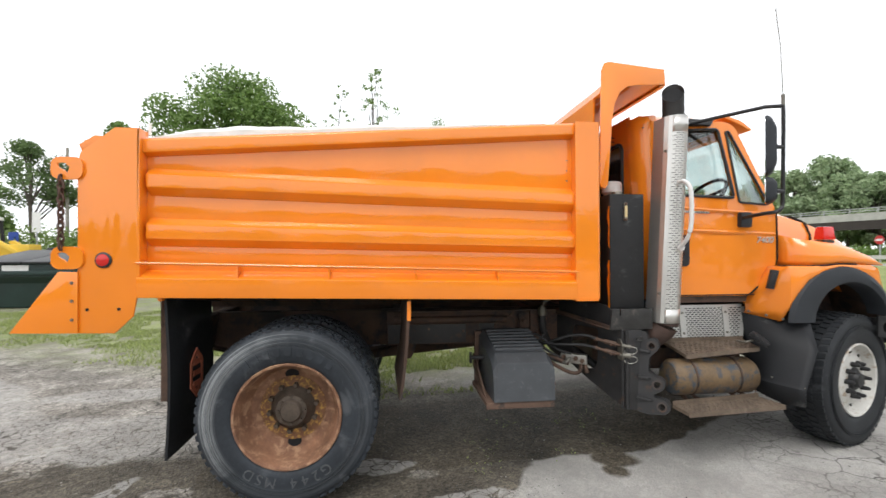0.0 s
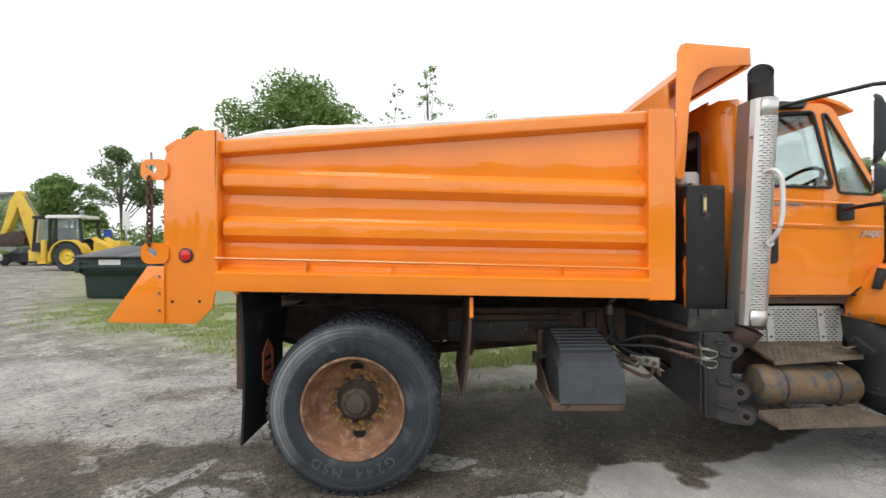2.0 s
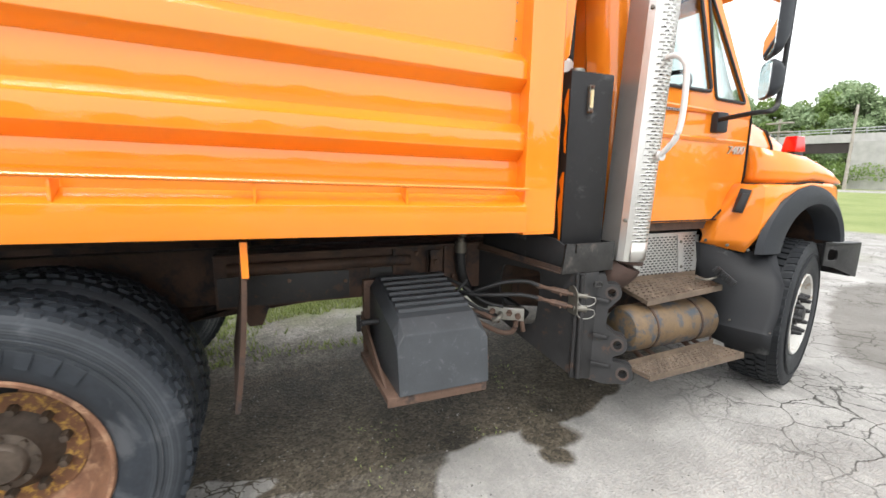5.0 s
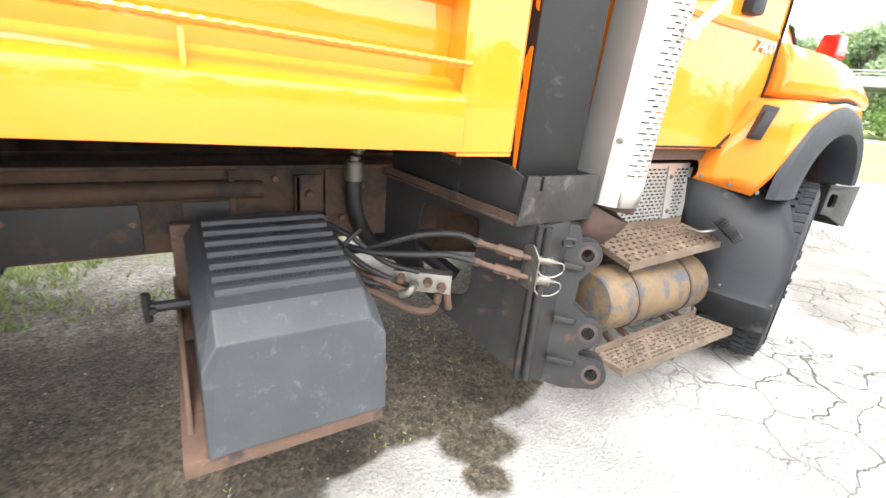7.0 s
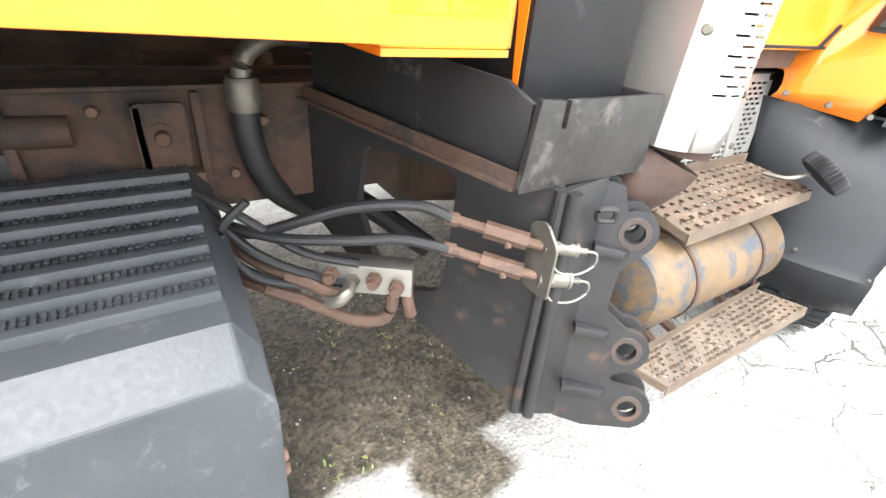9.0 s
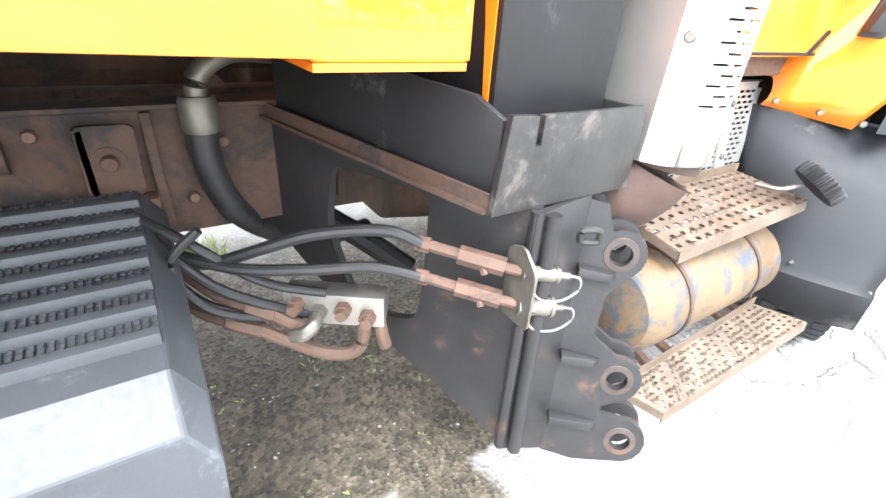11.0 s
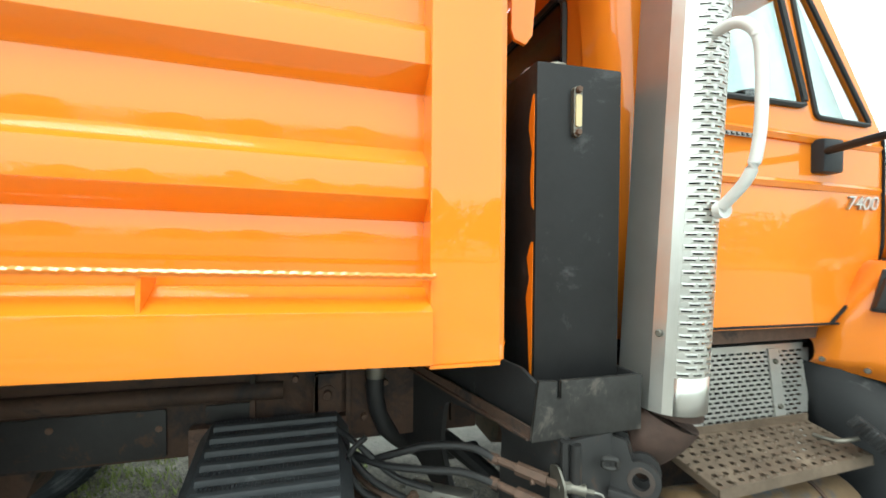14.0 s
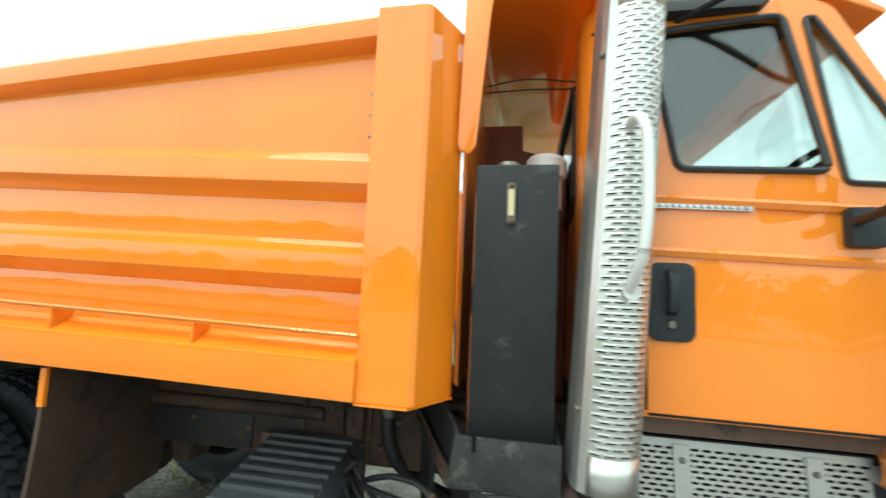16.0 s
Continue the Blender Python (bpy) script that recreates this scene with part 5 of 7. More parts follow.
tube(bm, smooth_path([(0.75, 3.44, 0.84), (0.82, 3.35, 0.72), (0.98, 3.24, 0.60), (1.08, 3.16, 0.52)], 6), 0.03, 10)
bm.transform(Matrix.Translation((0.02, -0.06, 0.02)))
part("brace_bar", bm, BLACK, TRUCK)
bm = bm_new()
loft(bm, [[(0.744, 2.911, z), (0.890, 2.812, z), (0.915, 2.849, z), (0.769, 2.948, z)] for z in (0.630, 0.692)])
BLOCK = part("valve_block", bm, ALU, TRUCK, "aluminium hydraulic valve block with rusty fittings", bevel=0.003)
face = Vector((-0.56, -0.83, 0))
for k, (f, z) in enumerate(((0.14, 0.672), (0.36, 0.660), (0.60, 0.668), (0.84, 0.655))):
    p = Vector((0.744, 2.911, z)).lerp(Vector((0.890, 2.812, z)), f)
    bm = bm_new()
    tube(bm, [p - 0.004 * face, p + 0.016 * face], 0.0150, 6)
    tube(bm, [p + 0.016 * face, p + 0.028 * face], 0.010, 10)
    if k == 1:
        tube(bm, smooth_path([p + 0.026 * face, p + 0.042 * face, p + 0.050 * face + Vector((-0.012, 0.006, -0.012)), p + 0.046 * face + Vector((-0.030, 0.016, -0.020))], 4), 0.0125, 10)
    part("port_fitting", bm, CHROME if k == 1 else BRACKET, BLOCK, "zinc elbow" if k == 1 else "rusty hexagon port plug")
for pts in ([(0.725, 2.905, 0.655), (0.755, 2.880, 0.640), (0.785, 2.860, 0.632)], [(0.700, 2.93, 0.615), (0.75, 2.90, 0.588), (0.800, 2.865, 0.568), (0.842, 2.842, 0.572), (0.858, 2.835, 0.600), (0.862, 2.836, 0.632)], [(0.892, 2.836, 0.632), (0.894, 2.830, 0.600), (0.900, 2.828, 0.575)]):
    bm = bm_new()
    tube(bm, smooth_path(pts, 5), 0.0125, 10)
    part("elbow_fitting", bm, BRACKET, BLOCK, "rusty elbow fitting")
for p, q in (((0.690, 2.930, 0.668), (0.728, 2.902, 0.655)), ((0.655, 2.955, 0.632), (0.705, 2.926, 0.613))):
    bm = bm_new()
    a, b = Vector(p), Vector(q)
    tube(bm, [a, b], 0.0155, 6)
    tube(bm, smooth_path([a + Vector((-0.10, 0.10, 0.06)), a + Vector((-0.04, 0.035, 0.015)), a], 5), 0.011, 8)
    part("feed_fitting", bm, BRACKET, BLOCK, "rusty hose fitting feeding the valve block")

# ---- exhaust stack with its heat shield ----
def axis_at(z):
    return 1.382 + 0.073 * (z - 0.93) / 1.37


def shield_point(a, z, r=0.080):
    return (axis_at(z) + r * math.cos(a), 2.69 + r * math.sin(a), z)


bm = bm_new()
pts2 = lambda z: [(axis_at(z) - 0.088, 2.78, z), (axis_at(z) - 0.080, 2.675, z), (axis_at(z) - 0.068, 2.645, z)] + [shield_point(radians(a), z) for a in (-140, -135, -130)]
loft(bm, [pts2(z) for z in (0.93, 1.3, 1.7, 2.28)], caps=False, closed=False)
SHIELD = part("exhaust_shield", bm, STAINLESS, TRUCK, "stainless heat shield round a vertical exhaust stack", smooth=False)
solidify(SHIELD, 0.003)
for z0, z1 in ((0.93, 1.02), (2.17, 2.28)):
    bm = bm_new()
    loft(bm, [[shield_point(radians(a), z) for a in np.linspace(-130, 20, 15)] for z in (z0, z1)], caps=False, closed=False)
    ob = part("plain_collar", bm, STAINLESS, SHIELD)
    solidify(ob, 0.003)
bm = bm_new()
perforated(bm, lambda u, v: shield_point(radians(-130 + 150 * u), 1.02 + 1.15 * v), 6, 76, 0.74, 0.25)
ob = part("perforated_screen", bm, STAINLESS, SHIELD, "slotted stainless screen", smooth=False)
solidify(ob, 0.003)
# wide near-black pipe: the shade behind the slots is in its colour
bm = bm_new()
tube(bm, [(axis_at(0.9), 2.70, 0.95), (axis_at(2.3), 2.70, 2.30)], 0.068, 20)
part("inner_pipe", bm, PIPE_TIP, SHIELD)
bm = bm_new()
tip = [(axis_at(2.25), 2.69, 2.25), (axis_at(2.36), 2.69, 2.40)]
rings = []
mouth = lambda f, k: [(1.443 + f * 0.067 * math.cos(a), 2.69 + f * 0.067 * math.sin(a), 2.445 + 0.066 * math.sin(a) + 0.044 * math.cos(a) - k) for a in np.linspace(0, 2 * math.pi, 24, endpoint=False)]
rings.append([(x, y, 2.25) for x, y, z in mouth(1, 0)])
rings.append([(x, y, 2.32) for x, y, z in mouth(1, 0)])
rings += [mouth(1, 0.012), mouth(1.02, 0.0), mouth(0.95, 0.0), mouth(0.94, 0.12)]
loft(bm, rings, caps=False)
part("stack_tip", bm, PIPE_TIP, SHIELD, "sooty cut-off stack tip")
bm = bm_new()
loft(bm, [mouth(0.93, 0.10), mouth(0.93, 0.03)])
part("soot_mouth", bm, SOOT_AND_GAPS, SHIELD)
bm = bm_new()
tube(bm, smooth_path([(axis_at(1.0), 2.70, 1.0), (axis_at(0.93), 2.70, 0.90), (1.33, 2.75, 0.83), (1.38, 2.87, 0.80), (1.45, 3.05, 0.80)], 6), 0.078, 20)
part("exhaust_elbow", bm, PIPE, SHIELD, "rusty exhaust elbow")
for z in (1.123, 2.05):
    piece("bolt", BOLT, pose(axis_at(z) - 0.080, 2.655, z, 0, 0, -62), SHIELD)
bm = bm_new()
grab = [(1.424, 2.625, 1.838), (1.430, 2.565, 1.840), (1.440, 2.525, 1.80), (1.444, 2.515, 1.72), (1.442, 2.515, 1.58), (1.432, 2.530, 1.49), (1.420, 2.585, 1.425)]
tube(bm, smooth_path(grab, 6), 0.013, 12)
lathe(bm, [(0.0005, -0.008), (0.02, -0.008), (0.02, 0.012), (0.0005, 0.012)], 1.426, 2.590, 1.418, "y", 14)
part("grab_handle", bm, WHITE_PAINT, SHIELD, "white painted grab handle")

# ---- steps, air tank, guard ----
def tread_step(fl, fr, br, bl, name, label):
    """A perforated tread between four corners: front left and right, back right and left."""
    fl, fr, br, bl = (Vector(p) for p in (fl, fr, br, bl))
    at = lambda u, v: fl.lerp(fr, u).lerp(bl.lerp(br, u), v)
    bm = bm_new()
    nx, ny = max(4, round((fr - fl).length / 0.033)), 7
    perforated(bm, at, nx, ny, 0.42, 0.42)
    drop, outward = Vector((0, 0, -0.026)), Vector((0, -0.004, 0))
    loft(bm, [[at(u, 0) + drop + outward, at(u, 0) + outward * 0.5, at(u, 0)] for u in (0, 1)], caps=False, closed=False)
    loft(bm, [[at(u, 1), at(u, 1) - drop] for u in (0, 1)], caps=False, closed=False)
    for u in (0, 1):
        loft(bm, [[at(u, v), at(u, v) + 0.7 * drop] for v in (0, 1)], caps=False, closed=False)
    ob = part(name, bm, STEP, TRUCK, label, smooth=False)
    solidify(ob, 0.004)
    rng = random.Random(round(fl.x * 100))
    b2 = bm_new()
    for i in range(nx * 2):
        for j in range(ny):
            if rng.random() < 0.42:
                p = at((i + 0.3) / (nx * 2), (j + 0.15) / ny)
                lathe(b2, [(0.0075, 0.0), (0.0045, 0.0045), (0.003, 0.0045)], p.x, p.y, p.z + 0.002, "z", 7, False)
    tb = part("tread_buttons", b2, STEP, ob)
    tb["kind"] = "stuff"
    return ob


tread_step((1.498, 2.652, 0.716), (1.998, 2.625, 0.760), (2.062, 2.838, 0.764), (1.462, 2.832, 0.766), "upper_step", "rusty perforated upper step")
LOW = tread_step((1.437, 2.540, 0.377), (2.085, 2.520, 0.408), (1.995, 2.632, 0.430), (1.385, 2.625, 0.404), "lower_step", "rusty perforated lower step")
for x in (1.50, 1.86):
    bm = bm_new()
    tube(bm, smooth_path([(x, 2.56, 0.375), (x + 0.02, 2.66, 0.405), (x + 0.04, 2.82, 0.44), (x + 0.05, 3.02, 0.48)], 4), 0.013, 8)
    part("step_stay", bm, BRACKET, LOW, "rusty tube stay")
    bm = bm_new()
    loft(bm, [[(x + 0.10, 2.60, z), (x + 0.125, 2.60, z), (x + 0.15, 2.95, z + 0.05), (x + 0.125, 2.95, z + 0.05)] for z in (0.385, 0.397)])
    part("step_strap", bm, BRACKET, LOW)
bm = bm_new()
tube(bm, [(1.985, 2.640, 0.43), (1.995, 2.655, 0.545), (1.98, 2.69, 0.555)], 0.006, 6)
part("wire_bracket", bm, BRACKET, LOW)
bm = bm_new()
lathe(bm, [(0.0005, 0.0), (0.06, 0.004), (0.102, 0.020), (0.118, 0.046), (0.118, 0.580), (0.102, 0.606), (0.06, 0.622), (0.0005, 0.626)], 1.400, 2.725, 0.556, "x", 40, False)
AIR = part("air_tank", bm, AIRTANK, TRUCK, "rusty cylindrical air tank with blue-grey paint remains")
for x in (1.545, 1.855):
    bm = bm_new()
    lathe(bm, [(0.117, 0), (0.122, 0), (0.122, 0.012), (0.117, 0.012)], x, 2.725, 0.556, "x", 40)
    part("tank_strap", bm, CHASSIS, AIR, "thin black tank strap")
bm = bm_new()
box(bm, 1.40, 2.12, 2.93, 3.40, 0.56, 0.70)
part("step_frame", bm, CHASSIS, TRUCK, bevel=0.006)

bm = bm_new()
def guard_point(u, v):
    return (1.455 + (0.615 + 0.045 * v) * u, 2.844 + 0.034 * v, 0.766 + 0.246 * v)
perforated(bm, lambda u, v: guard_point(0.04 + 0.92 * u, 0.07 + 0.86 * v), 19, 15, 0.74, 0.5)
for a, b, c, d in ((0, 0.04, 0, 1), (0.96, 1, 0.1, 0.93), (0.04, 0.96, 0, 0.07), (0.04, 0.96, 0.93, 1)):
    bm.faces.new([bm.verts.new(guard_point(*q)) for q in ((a, c), (b, c), (b, d), (a, d))])
G = part("perforated_guard", bm, GUARD, TRUCK, "perforated aluminium guard above the step", smooth=False)
solidify(G, 0.003)
for x in (1.62, 1.95):
    bm = bm_new()
    loft(bm, [[(x - 0.022, y, z), (x + 0.022, y, z), (x + 0.022, y + 0.006, z), (x - 0.022, y + 0.006, z)] for y, z in ((2.839, 0.790), (2.868, 1.000))])
    ob = part("guard_strap", bm, GUARD, G)
    for z in (0.82, 0.96):
        piece("bolt", BOLT, pose(x, 2.839 + 0.138 * (z - 0.790), z, -8), G)
bm = bm_new()
loft(bm, [[(1.42, 2.882, z), (2.12, 2.882, z), (2.12, 3.15, z), (1.42, 3.15, z)] for z in (1.010, 1.016)])
box(bm, 1.44, 2.10, 2.92, 3.14, 0.74, 1.0)
part("box_behind", bm, DARK, G)
bm = bm_new()
c, ax = Vector((1.990, 2.612, 0.812)), Vector((0.45, -0.45, 0.77)).normalized()
sv, uv = frame_of(ax)
rim_at = lambda h, k: [c + h * ax + (0.058 + (0.005 if (i // 2) % 2 else -0.001)) * k * (math.cos(2 * math.pi * i / 112) * sv + math.sin(2 * math.pi * i / 112) * uv) for i in range(112)]
loft(bm, [rim_at(-0.018, 0.96), rim_at(-0.014, 1.0), rim_at(0.014, 1.0), rim_at(0.019, 0.94)])
FUEL = part("fuel_cap", bm, BLACK, TRUCK, "black ribbed fuel cap hanging by its chain")
bm = bm_new()
tube(bm, smooth_path([(1.965, 2.635, 0.805), (1.94, 2.655, 0.792), (1.925, 2.675, 0.786), (1.915, 2.72, 0.785)], 4), 0.006, 6)
part("cap_chain", bm, CHROME, FUEL)

# ---- cab ----
def lean(bm, z0=1.70, k=0.14):
    """Side walls of the cab lean inwards above the belt line."""
    for v in bm.verts:
        v.co.y -= 0.065 * max(0, v.co.x - 1.5) * (1 if v.co.y < 3.85 else -1)
        if v.co.z > z0:
            v.co.y += k * (v.co.z - z0) * (1 if v.co.y < 3.85 else -1)


DOORWIN = round_poly([(1.535, 2.250), (1.905, 2.268), (1.972, 1.768), (1.600, 1.785)], 0.03)
bm = bm_new()
outline = round_poly([(1.46, 1.08), (2.07, 1.085), (2.245, 1.25), (2.268, 1.33), (2.268, 1.66), (2.258, 1.70), (2.035, 2.29), (1.97, 2.325), (1.46, 2.325)], 0.04)
VENT = round_poly([(1.962, 2.25), (1.985, 2.25), (2.215, 1.72), (2.005, 1.735)], 0.02)
sheet(bm, outline, [DOORWIN, VENT], "y", 2.822, 2.842)
lean(bm)
CAB = part("cab", bm, CAB_ORANGE, TRUCK, "orange conventional truck cab with sloped windscreen")
bm = bm_new()
sheet(bm, outline, [DOORWIN, VENT], "y", 4.858, 4.878)
lean(bm)
part("far_cab_side", bm, CAB_ORANGE, CAB)
# door seam and lower sill
bm = bm_new()
pts = [(1.515, 2.818, 1.10), (1.515, 2.818, 1.70), (1.50, 2.885, 2.30)]
tube(bm, pts, 0.004, 5)
tube(bm, [(2.262, 2.818, 1.685), (2.270, 2.818, 1.62), (2.271, 2.818, 1.34), (2.25, 2.818, 1.25), (2.07, 2.818, 1.092)], 0.0055, 6)
tube(bm, [(2.10, 2.818, 1.092), (1.52, 2.818, 1.088)], 0.004, 5)
lean(bm)
part("door_seam", bm, SOOT_AND_GAPS, CAB)
bm = bm_new()
box(bm, 1.38, 2.12, 2.835, 2.88, 1.035, 1.08)
part("cab_sill", bm, BRACKET, CAB, "rusting cab sill")
bm = bm_new()
for z0, sag in ((1.700, 0.055), (1.545, 0.035)):
    top = [(x, 2.821 - 0.006, z0 - sag * (x - 1.5) / 0.83) for x in np.linspace(1.5, 2.26, 9)]
    loft(bm, [[(x, 2.822, z + 0.012), (x, 2.815, z + 0.002), (x, 2.822, z - 0.014)] for x, _, z in top], caps=False, closed=False)
lean(bm)
part("door_crease", bm, CAB_ORANGE, CAB)


def pane(outline, y, name, mat=GLASS):
    bm = bm_new()
    plate(bm, outline, "y", y, y + 0.005)
    lean(bm)
    ob = part(name, bm, mat, CAB)
    ob.visible_shadow = False
    return ob


def grow(outline, k):
    cx, cz = sum(p[0] for p in outline) / len(outline), sum(p[1] for p in outline) / len(outline)
    return [(x + k * math.copysign(1, x - cx), z + k * math.copysign(1, z - cz)) for x, z in outline]


for y0, y1 in ((2.832, 2.818), (4.868, 4.872)):
    for o, nm in ((DOORWIN, "door_window"), (VENT, "quarter_window")):
        pane(o, y0, nm)
        bm = bm_new()
        pts = [(x, y1, z) for x, z in o]
        tube(bm, pts + pts[:1], 0.010 if nm == "door_window" else 0.008, 6, caps=False)
        lean(bm)
        part("window_seal", bm, SEAL, CAB)
# roof
bm = bm_new()
rings = []
for x, z, h in ((1.40, 2.33, 0.0), (1.42, 2.40, 0.03), (1.50, 2.425, 0.05), (1.75, 2.43, 0.06), (1.97, 2.41, 0.05), (2.03, 2.36, 0.02)):
    e = 0.0 if x < 1.46 else 0.065
    rings.append([(x, 2.905, z - 0.075 - e), (x, 2.925, z - 0.045 - e), (x, 3.06, z + 0.2 * h - 0.5 * e), (x, 3.85, z + h), (x, 4.64, z + 0.2 * h - 0.5 * e), (x, 4.775, z - 0.045 - e), (x, 4.795, z - 0.075 - e), (x, 4.6, z - 0.12), (x, 3.1, z - 0.12)])
loft(bm, rings)
part("roof", bm, CAB_ORANGE, CAB, bevel=0.006)
# rounded rear corner and back wall with window
for s in (1, -1):
    bm = bm_new()
    f = lambda y: y if s > 0 else 7.70 - y
    rows = []
    for z in (1.06, 1.4, 1.72, 2.0, 2.3, 2.365):
        d = 0.14 * max(0, z - 1.70)
        row = []
        for k in range(9):
            a = radians(270 - 90 * k / 8)
            row.append((1.46 + 0.12 * math.cos(a), f(2.822 + d + 0.12 + 0.12 * math.sin(a)), z))
        rows.append(row + [(1.338, f(3.0 + d), z), (1.352, f(3.02 + d), z), (1.352, f(3.06 + d), z)])
    loft(bm, rows, caps=False, closed=False)
    ob = part("cab_corner", bm, CAB_ORANGE, CAB)
    solidify(ob, 0.004)
bm = bm_new()
sheet(bm, [(3.04, 1.06), (4.66, 1.06), (4.62, 2.40), (3.08, 2.40)], [rounded(3.17, 4.53, 1.74, 2.22, 0.07)], "x", 1.350, 1.362)
part("back_wall", bm, CAB_ORANGE, CAB)
bm = bm_new()
plate(bm, rounded(3.165, 4.535, 1.735, 2.225, 0.07), "x", 1.352, 1.358)
ob = part("back_window", bm, CAR_GLASS, CAB, "dark rear cab window")
bm = bm_new()
pts = [(1.346, y, z) for y, z in rounded(3.165, 4.535, 1.735, 2.225, 0.07)]
tube(bm, pts + pts[:1], 0.014, 6, caps=False)
part("window_seal", bm, SEAL, CAB)
# windscreen and its surround
bm = bm_new()
loft(bm, [[(2.03 + 0.10 * (1 - t * t), 3.85 + 0.90 * t, 2.36) for t in np.linspace(-1, 1, 13)], [(2.26 + 0.14 * (1 - t * t), 3.85 + 0.99 * t, 1.71) for t in np.linspace(-1, 1, 13)]], caps=False, closed=False)
ob = part("windscreen", bm, GLASS, CAB)
solidify(ob, 0.006)
ob.visible_shadow = False
# visor, wiper-black roof bracket
bm = bm_new()
loft(bm, [[(1.98, y, 2.385), (2.12, y, 2.34), (2.20, y, 2.285), (2.19, y, 2.27), (2.10, y, 2.315), (1.98, y, 2.36)] for y in (2.90, 3.0, 4.7, 4.8)])
part("sun_visor", bm, CAB_ORANGE, CAB, "orange sun visor over the windscreen", bevel=0.006)
# inside
bm = bm_new()
box(bm, 1.38, 2.30, 2.87, 4.83, 1.06, 1.10)
box(bm, 2.16, 2.36, 2.88, 4.82, 1.10, 1.62)
box(bm, 1.37, 2.0, 2.93, 4.77, 2.275, 2.285)
part("dashboard", bm, DARK, CAB, bevel=0.01)
for y in (3.02, 4.15):
    bm = bm_new()
    box(bm, 1.50, 1.95, y, y + 0.5, 1.30, 1.44)
    loft(bm, [[(1.44, y, 1.40), (1.56, y, 1.40), (1.56, y + 0.5, 1.40), (1.44, y + 0.5, 1.40)], [(1.38, y + 0.05, 1.80), (1.46, y + 0.05, 1.80), (1.46, y + 0.45, 1.80), (1.38, y + 0.45, 1.80)]])
    part("seat", bm, DARK, CAB, bevel=0.03)
bm = bm_new()
c, ax = Vector((2.05, 3.25, 1.80)), Vector((-0.75, 0, 0.66)).normalized()
s, u = frame_of(ax)
tube(bm, [c + 0.22 * (math.cos(a) * s + math.sin(a) * u) for a in np.linspace(0, 2 * math.pi, 33)], 0.014, 8, caps=False)
for a in (0.4, 2.7, 4.7):
    tube(bm, [c, c + 0.22 * (math.cos(a) * s + math.sin(a) * u)], 0.012, 6)
tube(bm, [c - 0.03 * ax, c + 0.02 * ax], 0.05, 16)
tube(bm, [c, c - 0.4 * ax], 0.03, 8)
part("steering_wheel", bm, DARK, CAB)
# door handle, badge
bm = bm_new()
plate(bm, rounded(1.518, 1.642, 1.290, 1.510, 0.028), "y", 2.808, 2.824)
HANDLE = part("door_handle", bm, FLARE, CAB, "black recessed door handle", bevel=0.005)
bm = bm_new()
loft(bm, [[(1.563, y, z), (1.589, y, z), (1.589, y + d, z), (1.563, y + d, z)] for y, z, d in ((2.806, 1.490, 0.012), (2.776, 1.478, 0.016), (2.768, 1.450, 0.016), (2.768, 1.400, 0.016), (2.778, 1.372, 0.016), (2.806, 1.362, 0.012))])
part("handle_grip", bm, FLARE, HANDLE, bevel=0.005)
bm = bm_new()
lathe(bm, [(0.0005, -0.008), (0.010, -0.008), (0.012, 0), (0.0005, 0)], 1.578, 2.808, 1.337, "y", 16)
part("door_lock", bm, CHROME, HANDLE)
bm = bm_new()
loft(bm, [[(x, 2.8195, z), (x, 2.823, z), (x, 2.823, z + 0.013), (x, 2.8195, z + 0.013)] for x, z in ((1.538, 1.669), (1.785, 1.657))])
lean(bm)
NAME = part("name_badge", bm, BADGE, CAB, "thin silver strip badge")
bm = bm_new()
for k in range(13):
    x = 1.545 + 0.0182 * k
    box(bm, x, x + 0.004, 2.8175, 2.820, 1.671 - 0.0009 * k, 1.680 - 0.0009 * k)
    box(bm, x + 0.004, x + 0.010, 2.8175, 2.820, 1.671 - 0.0009 * k, 1.674 - 0.0009 * k)
lean(bm)
part("badge_bars", bm, FLARE, NAME)
MODEL = raised_text("7400", 0.062, 0.004, BADGE, "model_badge", Matrix.Translation((2.112, 2.779, 1.452)) @ Matrix.Rotation(radians(-3.7), 4, "Z") @ Matrix.Rotation(radians(90), 4, "X"), CAB, 0.25)
MODEL["label"] = "small silver model number badge"

# ---- hood, fender, flare ----
bm = bm_new()
rings = []
for x, zt, zs, y0 in ((2.274, 1.705, 1.28, 2.785), (2.36, 1.70, 1.26, 2.81), (2.45, 1.69, 1.24, 2.835), (2.65, 1.64, 1.18, 2.86), (2.85, 1.58, 1.12, 2.89), (3.05, 1.50, 1.05, 2.95), (3.22, 1.40, 1.0, 3.05), (3.27, 1.25, 0.95, 3.10)):
    y1 = 7.70 - y0
    rings.append([(x, y0, zs), (x, y0 + 0.005, zt - 0.14), (x, y0 + 0.05, zt - 0.05), (x, y0 + 0.16, zt), (x, y0 + 0.40, zt + 0.02), (x, 3.85, zt + 0.05), (x, y1 - 0.40, zt + 0.02), (x, y1 - 0.16, zt), (x, y1 - 0.05, zt - 0.05), (x, y1 - 0.005, zt - 0.14), (x, y1, zs)])
loft(bm, rings)
HOOD = part("hood", bm, CAB_ORANGE, TRUCK, "orange sloping truck hood")
bm = bm_new()
tube(bm, [(2.62, 2.852, 1.46), (2.62, 2.858, 1.51), (2.622, 2.90, 1.60), (2.625, 3.01, 1.652), (2.63, 3.25, 1.67)], 0.008, 6)
part("hood_seam", bm, SOOT_AND_GAPS, HOOD)


